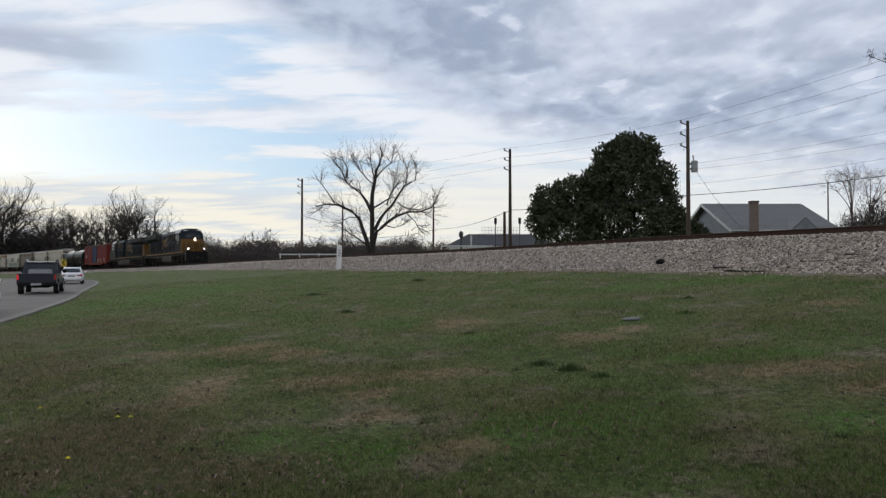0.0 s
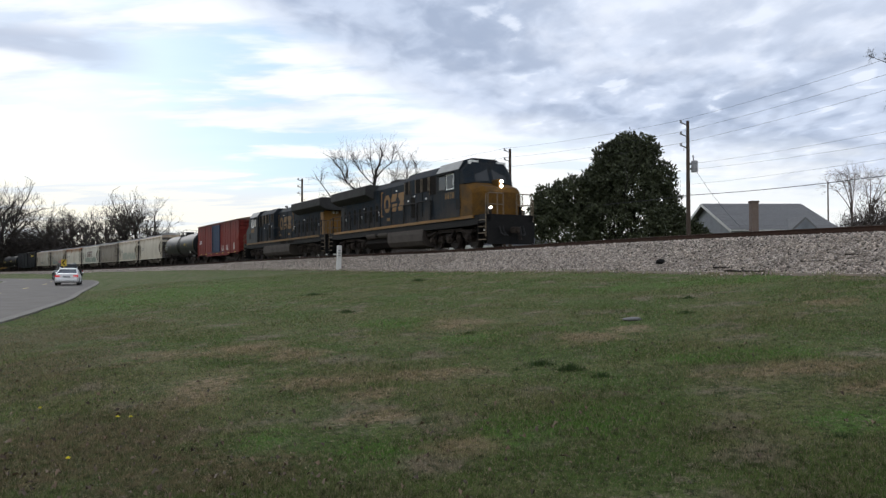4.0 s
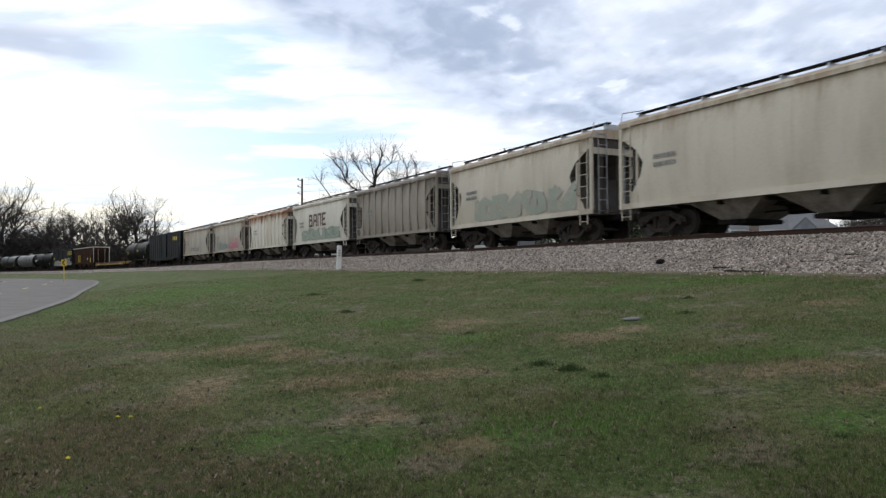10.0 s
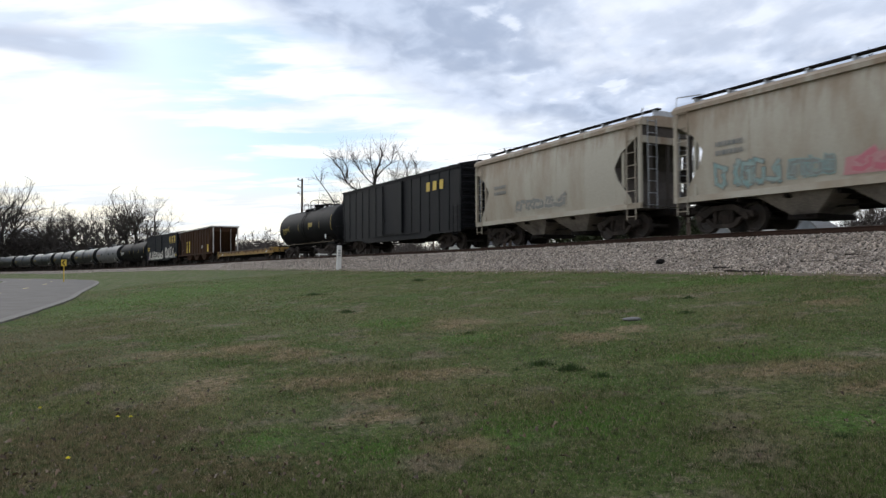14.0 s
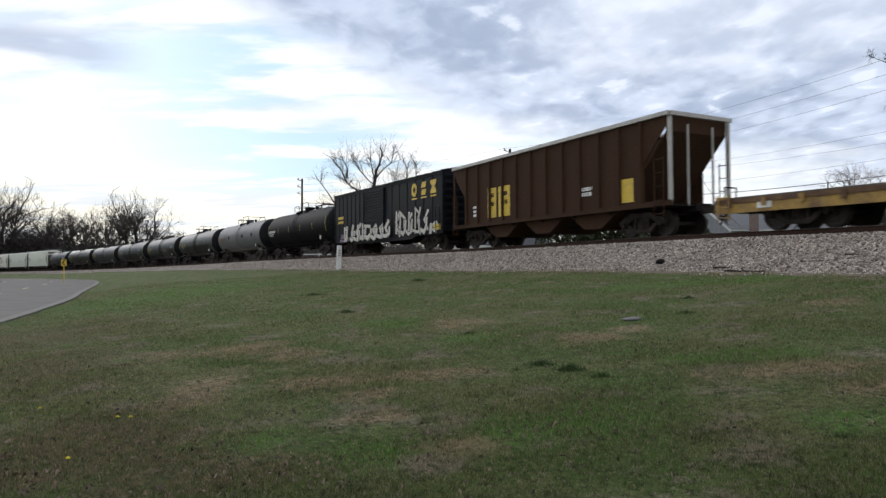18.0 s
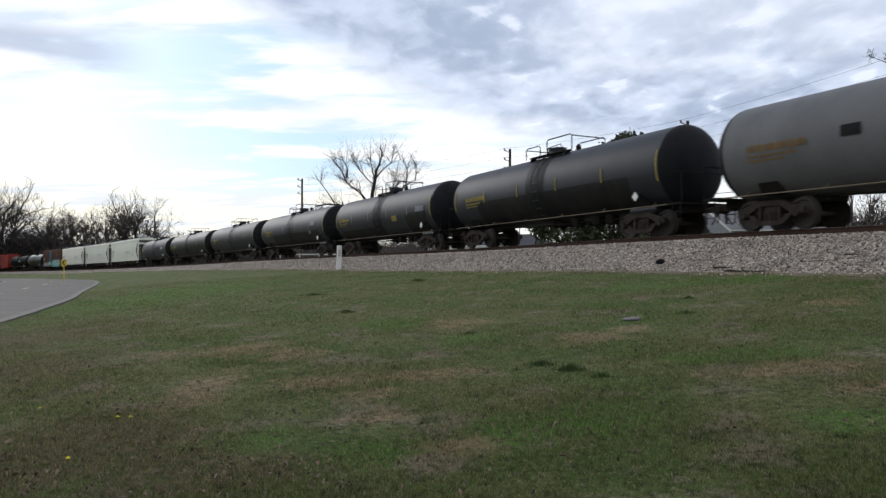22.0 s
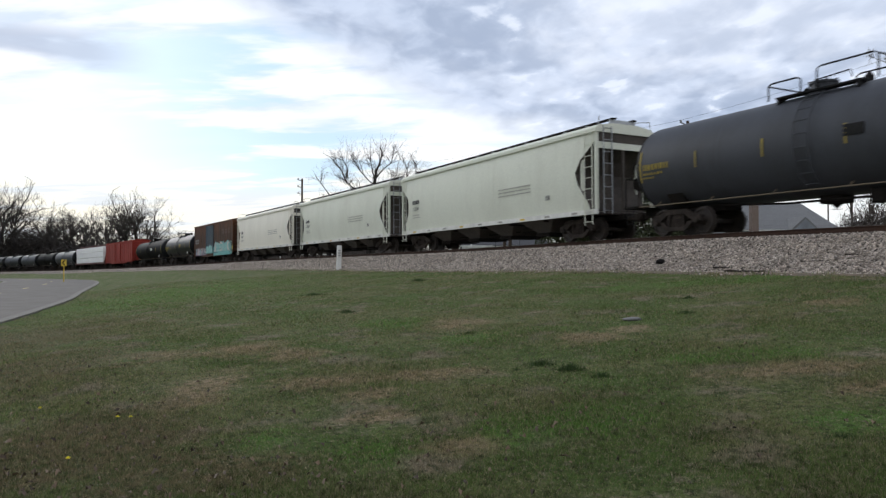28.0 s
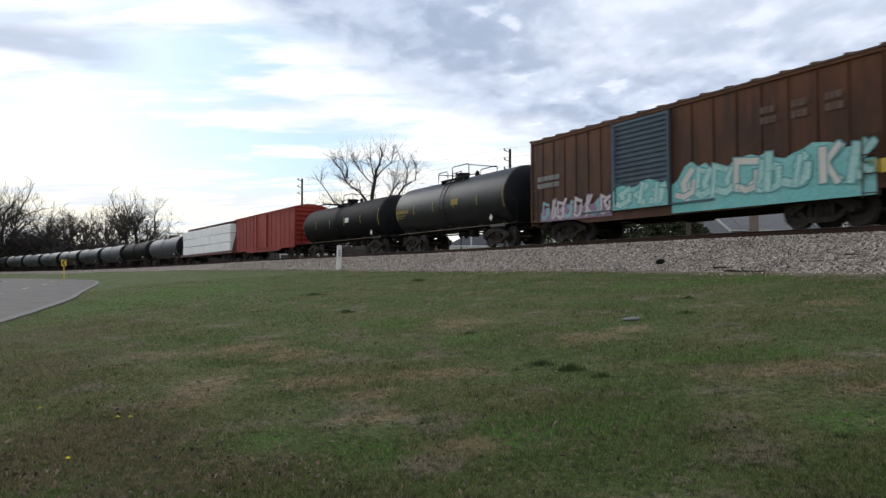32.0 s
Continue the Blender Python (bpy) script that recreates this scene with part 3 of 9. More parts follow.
def tank_car(label, B, R, zc, mat, stripe=None, dome="cage", half=None, band=None, panel=None, diamond=True, rod_mat=None, sign=None, legend=None, seed=1, stripes=6, bar_mat=None, grime=(), plates=(), panel_z=0.0):
    car = thing("tank_car", label, "tank car", "cars of the freight train")
    h = B / 2
    d = 0.62
    bm = bmnew()
    lathe(bm, [(-h + d, R - 0.03), (-h + d, R)] + [(x, R) for x in np.linspace(-h + d + 0.3, h - d - 0.3, 5)] + [(h - d, R), (h - d, R - 0.03)], 48, "x", (0, 0, zc))
    part("shell", bm, mat, car, smooth=True)
    for sd in (-1, 1):
        bm = bmnew()
        lathe(bm, [(sd * (h - d - 0.001), R - 0.004)] + [(sd * (h - d + d * sin(a)), (R - 0.004) * cos(a) ** 0.8) for a in (0.15, 0.3, 0.5, 0.7, 0.9, 1.1, 1.3, 1.45)] + [(sd * h, 0)], 40, "x", (0, 0, zc))
        part("head", bm, HEAD, car, "grimy black domed head", smooth=True)
    for x in (-h * 0.42, h * 0.42):
        bm = bmnew()
        lathe(bm, [(x - 0.03, R - 0.02), (x - 0.03, R + 0.004), (x + 0.03, R + 0.004), (x + 0.03, R - 0.02)], 40, "x", (0, 0, zc))
        part("seam_band", bm, mat, car, smooth=True)
    if band:
        bm = bmnew()
        lathe(bm, [(-0.75, R), (-0.75, R + 0.006), (0.55, R + 0.006), (0.55, R)], 40, "x", (0, 0, zc))
        part("spill_band", bm, band, car, smooth=True)
    top = zc + R
    # manway, valves and the platform with its rails
    bm = bmnew()
    lathe(bm, [(top - 0.1, 0.36), (top + 0.24, 0.36), (top + 0.26, 0.40), (top + 0.32, 0.40), (top + 0.35, 0.28), (top + 0.36, 0)], 18, "z", (-0.35, 0, 0))
    for a in range(8):
        rod(bm, (-0.35 + 0.38 * cos(a * pi / 4), 0.38 * sin(a * pi / 4), top + 0.2), (-0.35 + 0.38 * cos(a * pi / 4), 0.38 * sin(a * pi / 4), top + 0.36), 0.03, 5)
    part("manway", bm, M["black"] if dome == "dark" else mat, car)
    bm = bmnew()
    lathe(bm, [(top - 0.05, 0.12), (top + 0.25, 0.12), (top + 0.32, 0.07), (top + 0.38, 0)], 10, "z", (0.85, 0.2, 0))
    part("valve", bm, M["black"], car)
    bm = bmnew()
    lathe(bm, [(top - 0.05, 0.09), (top + 0.2, 0.09), (top + 0.26, 0)], 10, "z", (-0.8, -0.1, 0))
    part("valve", bm, M["black"], car)
    bm = bmnew()
    for y in (-0.85, 0.55):
        box(bm, -1.3, 1.3, y, y + 0.3, top - 0.08, top - 0.03)
        for x in (-1.2, 1.2):
            box(bm, x - 0.04, x + 0.04, y, y + 0.3, top - 0.34, top - 0.081)
    part("platform", bm, M["black"], car)
    if dome:
        for y in (-0.88, 0.88):
            for x0, x1, z1 in ((-1.5, -0.45, 0.34), (0.05, 1.75, 0.50)):
                bm = bmnew()
                pipe(bm, [(x0, y, top - 0.1), (x0, y, top + z1), (x0 + 0.12, y, top + z1 + 0.06), (x1 - 0.12, y, top + z1 + 0.06), (x1, y, top + z1), (x1, y, top - 0.1)], 0.026, 5)
                part("railing", bm, M["black"], car)
            bm = bmnew()
            pipe(bm, [(0.1, y, top - 0.1), (0.1, y, top + 0.2), (1.0, y, top + 0.25), (1.06, y, top + 0.05)], 0.02, 5)
            part("railing", bm, M["black"], car)
        for x, z1 in ((-1.5, 0.34), (1.75, 0.50)):
            bm = bmnew()
            pipe(bm, [(x, -0.88, top + z1), (x, 0.88, top + z1)], 0.024, 5)
            part("railing", bm, M["black"], car)
    # ladder at mid-length, running boards, stub sills and saddles
    for y in (-1, 1):
        bm = bmnew()
        for x in (-0.22, 0.22):
            pts = [(x, y * (R + 0.09) * cos(a), zc + (R + 0.09) * sin(a)) for a in np.linspace(-0.9, 1.1, 9)]
            pipe(bm, pts, 0.02, 5)
        for a in np.linspace(-0.85, 1.05, 9):
            rod(bm, (-0.22, y * (R + 0.09) * cos(a), zc + (R + 0.09) * sin(a)), (0.22, y * (R + 0.09) * cos(a), zc + (R + 0.09) * sin(a)), 0.015, 5)
        part("ladder", bm, rod_mat or mat, car)
        bm = bmnew()
        zr = zc - R * 0.86
        yr = y * (R * 0.80)
        pipe(bm, [(-h + 0.3, yr, zr - 0.08), (h - 0.3, yr, zr - 0.08)], 0.02, 6)
        for x in np.linspace(-h + 1.2, h - 1.2, 6):
            rod(bm, (x, yr, zr - 0.08), (x, yr * 0.86, zr + 0.05), 0.02, 5)
        part("handrail", bm, rod_mat or M["worn_rail"], car)
    for sd in (-1, 1):
        bm = bmnew()
        box(bm, *sorted((sd * (h - 3.4), sd * (h + 0.25))), -0.38, 0.38, 0.78, 1.06)
        prism(bm, [(-0.9, 1.06), (0.9, 1.06), (1.15, zc - R * 0.62), (-1.15, zc - R * 0.62)], *sorted((sd * (h - 2.25), sd * (h - 1.55))), "x")
        part("saddle", bm, M["under"], car)
        bm = bmnew()
        box(bm, *sorted((sd * (h - 0.35), sd * (h + 0.3))), -1.38, 1.38, 1.0, 1.07)
        part("end_platform", bm, M["under"], car)
        bm = bmnew()
        for y in (-1.32, 1.32):
            pipe(bm, [(sd * (h + 0.25), y, 1.07), (sd * (h + 0.25), y, 2.1), (sd * (h - 0.1), y, 2.1)], 0.022, 5)
            pipe(bm, [(sd * (h + 0.2), y, 1.0), (sd * (h + 0.2), y, 0.45), (sd * (h - 0.15), y, 0.45), (sd * (h - 0.15), y, 1.0)], 0.022, 5)
            pipe(bm, [(sd * (h + 0.2), y, 0.75), (sd * (h - 0.15), y, 0.75)], 0.02, 5)
        pipe(bm, [(sd * (h + 0.25), -1.32, 2.1), (sd * (h + 0.25), 1.32, 2.1)], 0.022, 5)
        part("end_railing", bm, M["black"], car)
    bm = bmnew()
    lathe(bm, [(-0.2, 0.16), (-0.2, 0), (0, 0.2), (0.35, 0.2)], 10, "z", (0, 0, zc - R - 0.16))
    box(bm, -0.35, 0.35, -0.3, 0.3, zc - R - 0.2, zc - R + 0.06, 0.04)
    part("bottom_outlet", bm, M["under"], car)
    bm = bmnew()
    pipe(bm, [(-h + 3.0, -0.45, 0.95), (-1.2, -0.45, 0.80), (h - 3.0, -0.45, 0.80)], 0.035, 6)
    part("brake_pipe", bm, M["under"], car)
    for x in (1.3, 2.6, 3.4):
        if x < h - 3.2:
            bm = bmnew()
            box(bm, x, x + 0.4, -0.6, -0.2, 0.62, 1.0, 0.03)
            part("valve_box", bm, M["under"], car)
    bm = bmnew()
    rod(bm, (h - 2.6, -0.75, 0.98), (h - 1.3, -0.75, 0.98), 0.17, 12)
    part("air_reservoir", bm, mat, car)
    couplers(car, h + 0.65)
    for sd in (-1, 1):
        freight_truck(car, sd * (half or h - 1.9))
    # curved marks on the near side follow the shell
    def patch(x0, x1, za, zb, m_, name, label="", off=0.016):
        pb = bmnew()
        A = []
        a0, a1 = math.asin(max(-1, min(1, (za - zc) / R))), math.asin(max(-1, min(1, (zb - zc) / R)))
        n = 4 if zb - za < 0.7 else 12
        for k in range(n + 1):
            a = a0 + (a1 - a0) * k / n
            A.append([pb.verts.new((x, -(R + q) * cos(a), zc + (R + q) * sin(a))) for q in (off, off + 0.005) for x in (x0, x1)])
        for p, q in zip(A, A[1:]):
            pb.faces.new((p[2], p[3], q[3], q[2])), pb.faces.new((p[0], q[0], q[1], p[1]))
            pb.faces.new((p[0], p[2], q[2], q[0])), pb.faces.new((p[1], q[1], q[3], p[3]))
        for p in (A[0], A[-1]):
            pb.faces.new((p[0], p[1], p[3], p[2]))
        part(name, pb, m_, car, label)
    if stripe:
        for i, x in enumerate(np.linspace(-h + 0.7, h - 0.7, stripes)):
            patch(x - 0.035, x + 0.035, zc - 0.30 - (0.25 if i in (0, stripes - 1) else 0), zc + 0.22 + (0.3 if i in (0, stripes - 1) else 0), stripe if i in (0, stripes - 1) else bar_mat or stripe, "reflector")
    if panel:
        patch(panel[1], panel[2], zc - 0.12 + panel_z, zc + 0.20 + panel_z, panel[0], "warning_panel")
    # dark patches paint the shade and dark reflection of the shell's lower half
    for x0, x1, za, zb, m_ in grime:
        patch(x0, x1, zc + za, zc + zb, m_, "repaint_patch", "lower-half shade painted on the shell", 0.008)
    for x0, x1, za, zb, m_ in plates:
        patch(x0, x1, zc + za, zc + zb, m_, "data_panel")
    rng = random.Random(seed)
    if legend:
        lm, x0, x1 = legend
        for row, (hh, zz) in enumerate(((0.20, zc - 0.16), (0.08, zc - 0.32), (0.06, zc - 0.44))):
            x = x0
            while x < x1 - row * 0.35:
                w = rng.uniform(0.05, 0.12)
                patch(x, x + w, zz, zz + hh, lm, "lettering")
                x += w + 0.05
    for x, m_ in (sign or []):
        patch(x, x + 0.55, zc - 0.12, zc + 0.18, m_, "data_panel")
    if diamond:
        for x in (h - 1.75,):
            bm = bmnew()
            y = -R * 0.9
            prism(bm, [(x - 0.15, zc - 1.0), (x, zc - 0.83), (x + 0.15, zc - 1.0), (x, zc - 1.17)], y - 0.13, y - 0.1, "y")
            part("placard", bm, M["white"], car, "white diamond placard")
            bm = bmnew()
            box(bm, x - 0.03, x + 0.03, y - 0.1, y + 0.35, zc - 1.0, zc - 0.9)
            part("placard_bracket", bm, M["under"], car)
    return car


def hopper_car(label, B, eave, mat, roof_mat=None, ribs=0, bays=2, sill_mat=None, end_mat=None, round_side=0.12, cut=1.25, walk_h=0.34, seed=1, low=0.3, sill=1.15, half=None, deep=0.0):
    """Covered hopper: full-length sides cut back at the ends, pockets below, a grating walk along the roof."""
    car = thing("covered_hopper", label, "hopper car", "cars of the freight train")
    h, W = B / 2, 1.48
    roof_mat, sill_mat, end_mat = roof_mat or mat, sill_mat or mat, end_mat or mat
    m0 = (sill + eave) / 2
    # bulging body between the cut-back ends
    bm = bmnew()
    keys = [(eave - 0.02, 0.0), (eave - 0.5, 0.02), (m0 + 0.45, cut * 0.72), (m0 - 0.05, cut), (m0 - 0.5, cut * 0.88), (sill + 0.28, cut * 0.42), (sill, cut * 0.36)]
    zs = sorted({z for z, _ in keys} | {sill + (eave - 0.02 - sill) * k / 12 for k in range(1, 12)}, reverse=True)
    secs = [(z, float(np.interp(z, [q[0] for q in keys[::-1]], [q[1] for q in keys[::-1]])), round_side * (1 - ((z - m0) / (eave - m0)) ** 2)) for z in zs]
    rings = []
    for z, c, bulge in secs:
        x = h - 0.12 - c
        y = W - 0.08 + bulge
        rings.append([bm.verts.new(v) for v in ((-x, -y, z), (x, -y, z), (x, y, z), (-x, y, z))])
    # end faces use the second slot: dirt plus recess shade put into colour
    for A, Bq in zip(rings, rings[1:]):
        for i in range(4):
            j = (i + 1) % 4
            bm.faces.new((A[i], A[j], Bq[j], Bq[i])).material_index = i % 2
    bm.faces.new(rings[0]), bm.faces.new(rings[-1][::-1])
    bmesh.ops.recalc_face_normals(bm, faces=bm.faces)
    for f in bm.faces:
        f.smooth = f.material_index == 0 and len(f.verts) == 4 and abs(f.normal.y) > 0.6
    for e_ in bm.edges:
        e_.smooth = len({f.material_index for f in e_.link_faces}) == 1
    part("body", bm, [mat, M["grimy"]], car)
    bm = bmnew()
    prism(bm, [(-W - 0.03, eave - 0.14), (-W - 0.03, eave), (-W + 0.12, eave + 0.13), (-0.6, eave + 0.24), (0.6, eave + 0.24), (W - 0.12, eave + 0.13), (W + 0.03, eave), (W + 0.03, eave - 0.14)], -h + 0.06, h - 0.06, "x")
    part("roof", bm, roof_mat, car)
    if ribs:
        for sd in (-1, 1):
            for x in np.linspace(-h + 0.16 + cut * 0.9, h - 0.16 - cut * 0.9, ribs):
                bm = bmnew()
                y = sd * (W + 0.04)
                prism(bm, [(x - 0.06, y - sd * 0.16), (x - 0.045, y + sd * 0.03), (x + 0.045, y + sd * 0.03), (x + 0.06, y - sd * 0.16)], sill, eave - 0.1, "z")
                part("side_post", bm, mat, car)
    if not ribs:
        # weld seams of the side sheets follow the bulge
        for sd in (-1, 1):
            for x in np.linspace(-h + 0.12 + cut, h - 0.12 - cut, 6):
                bm = bmnew()
                R = []
                for z, c, bulge in secs[1:-1]:
                    y = W - 0.08 + bulge
                    R.append([bm.verts.new((x + dx, sd * (y + dy), z)) for dx, dy in ((-0.014, -0.01), (-0.006, 0.006), (0.006, 0.006), (0.014, -0.01))])
                for A, Bq in zip(R, R[1:]):
                    for i in range(3):
                        bm.faces.new((A[i], A[i + 1], Bq[i + 1], Bq[i]))
                part("side_seam", bm, end_mat, car)
    for sd in (-1, 1):
        bm = bmnew()
        y = sd * W
        box(bm, -h + 0.1, h - 0.1, *sorted((y - sd * 0.10, y)), sill - 0.14, sill + 0.05)
        part("side_sill", bm, sill_mat, car)
        for e in (-1, 1):
            bm = bmnew()
            x = e * (h - 0.16)
            box(bm, x - 0.06, x + 0.06, *sorted((y - sd * 0.12, y)), sill + 0.051, eave - 0.141)
            box(bm, e * (h - 1.0) - 0.05, e * (h - 1.0) + 0.05, *sorted((y - sd * 0.11, y - sd * 0.02)), sill + 0.051, eave - 0.9 if cut > 1 else eave - 1.2)
            part("end_post", bm, mat, car)
            ladder(car, e * (h - 0.52), y + sd * 0.04, sill - 0.55, eave - 0.1, 0.44, mat)
    for e in (-1, 1):
        bm = bmnew()
        x = e * (h - 0.14)
        box(bm, *sorted((x, x - e * 0.05)), -W + 0.12, W - 0.12, eave - 0.75, eave - 0.02)
        part("end_panel", bm, end_mat, car)
        bm = bmnew()
        for y in (-0.85, 0.0, 0.85):
            box(bm, *sorted((x - e * 0.06, x - e * 0.14)), y - 0.05, y + 0.05, 1.06, eave - 0.751)
        box(bm, *sorted((x, x - e * 1.2)), -W + 0.1, W - 0.1, 1.0, 1.06)
        # frame coloured dark for dirt and for shade in the open end
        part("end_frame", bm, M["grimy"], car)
        ladder(car, x + e * 0.1, -0.95, 1.0, eave + 0.1, 0.42, M["chrome"], along="y")
        bm = bmnew()
        lathe(bm, [(x + e * 0.02, 0.02), (x + e * 0.10, 0.02), (x + e * 0.10, 0.27), (x + e * 0.13, 0.27), (x + e * 0.13, 0.02)], 14, "x", (0, 0.6, 2.2))
        part("brake_wheel", bm, M["under"], car)
        for y in (-W + 0.1, W - 0.1):
            bm = bmnew()
            pipe(bm, [(e * (h - 0.1), y, eave), (e * (h - 0.1), y * 0.95, eave + 0.45), (e * (h - 0.7), y * 0.6, eave + 0.5)], 0.02, 5)
            part("grab_rail", bm, M["chrome"], car)
    # pockets
    span = B - 2 * 2.9
    n = bays
    for i in range(n):
        xc = -span / 2 + span * (i + 0.5) / n
        w = span / n / 2
        bm = bmnew()
        A = [bm.verts.new((xc + sx * w * 0.98, sy * (W - 0.14), sill - 0.02)) for sx, sy in ((-1, -1), (1, -1), (1, 1), (-1, 1))]
        C = [bm.verts.new((xc + sx * w * 0.28, sy * 0.75, low + 0.12)) for sx, sy in ((-1, -1), (1, -1), (1, 1), (-1, 1))]
        for k in range(4):
            bm.faces.new((A[k], A[(k + 1) % 4], C[(k + 1) % 4], C[k]))
        bm.faces.new(A[::-1]), bm.faces.new(C)
        # deep pockets get the shade under the body as a dark colour
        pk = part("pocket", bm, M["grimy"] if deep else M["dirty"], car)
        bm = bmnew()
        box(bm, xc - w * 0.32, xc + w * 0.32, -0.85, 0.85, low - 0.02, low + 0.119)
        rod(bm, (xc + w * 0.2, -1.1, low + 0.06), (xc + w * 0.2, 1.1, low + 0.06), 0.035, 6)
        part("outlet_gate", bm, M["under"], pk)
    # roof walk and hatches
    zt = eave + 0.24
    for y in (-0.62, 0.42):
        bm = bmnew()
        for k in range(3):
            box(bm, -h + 0.1, h - 0.1, y + k * 0.08, y + k * 0.08 + 0.045, zt + walk_h - 0.16, zt + walk_h - 0.11)
        part("roof_walk", bm, M["under"], car)
    for x in np.linspace(-h + 0.25, h - 0.25, int(B / 1.25)):
        part("walk_bracket", shared("walk_bracket%.3f" % walk_h, lambda b: box(b, -0.03, 0.03, -0.66, 0.66, -0.03, walk_h - 0.161), M["chrome"]), None, car, m=pose(x, 0, zt))
    for x in np.linspace(-h + 2.0, h - 2.0, 4):
        bm = bmnew()
        box(bm, x - 0.95, x + 0.95, -0.28, 0.28, zt - 0.02, zt + 0.13, 0.03)
        part("hatch", bm, roof_mat, car)
    underframe(car, B, half or h - 1.75, 0.80, 1.0, e=0.75)
    return car
def flat_car(label, B):
    car = thing("flat_car", label, "flatcar", "cars of the freight train")
    h = B / 2
    ymat = material("faded_yellow_steel", (0.36, 0.22, 0.05), 0.75, 0.0, 0.25, 1.5, 20, 0.2, second=(0.13, 0.075, 0.04), amount=0.9)
    rustm = material("rusty_deck_edge", (0.085, 0.042, 0.024), 0.85, 0.0, 0.25, 2.5, 20, 0.2, second=(0.16, 0.095, 0.035), amount=0.8)
    deck = material("worn_deck_planks", (0.10, 0.08, 0.06), 0.9, 0.0, 0.3, 2, 20, 0.4, second=(0.06, 0.05, 0.04), rand=0.3)
    for sd in (-1, 1):
        bm = bmnew()
        y = sd * 1.42
        box(bm, -h, h, *sorted((y, y - sd * 0.08)), 0.54, 0.96)
        part("side_sill", bm, ymat, car, "yellow side sill")
        bm = bmnew()
        box(bm, -h + 0.02, h - 0.02, *sorted((y + sd * 0.002, y + sd * 0.03)), 0.83, 0.962)
        part("deck_edge", bm, rustm, car, "rusty deck edge")
        for x in np.linspace(-h + 0.6, h - 0.6, 15):
            bm = bmnew()
            box(bm, x - 0.07, x + 0.07, *sorted((y + sd * 0.031, y + sd * 0.09)), 0.70, 0.95)
            part("stake_pocket", bm, rustm if int(x * 7) % 3 else ymat, car)
    for i, x in enumerate(np.linspace(-h + 0.35, h - 0.35, 34)):
        bm = bmnew()
        box(bm, x - (B - 0.7) / 33 * 0.48, x + (B - 0.7) / 33 * 0.48, -1.38, 1.38, 0.965, 1.02)
        part("plank", bm, deck, car)
    for e in (-1, 1):
        bm = bmnew()
        x = e * h
        box(bm, *sorted((x - e * 0.35, x)), -1.4, 1.4, 0.62, 1.06, 0.02)
        part("end_beam", bm, ymat, car)
        ladder(car, e * (h - 0.4), -1.50, 0.3, 1.1, 0.42, ymat, 3)
        bm = bmnew()
        for y in (-1.1, -0.6):
            rod(bm, (x - e * 0.1, y, 1.05), (x - e * 0.1, y, 1.4), 0.025, 6)
        pipe(bm, [(x - e * 0.1, -1.1, 1.4), (x - e * 0.1, -0.6, 1.4)], 0.025, 6)
        part("brake_stand", bm, M["under"], car)
        bm = bmnew()
        box(bm, x - e * 1.8 - 0.25, x - e * 1.8 + 0.25, -1.43, -1.424, 0.64, 0.90)
        part("data_panel", bm, M["white"], car)
    bm = bmnew()
    prism(bm, [(-h + 4.0, 0.61), (h - 4.0, 0.61), (h - 5.4, 0.38), (-h + 5.4, 0.38)], -0.9, 0.9, "y")
    part("belly", bm, M["under"], car)
    underframe(car, B, h - 2.6, 0.62, 0.83, 0.8)
    return car


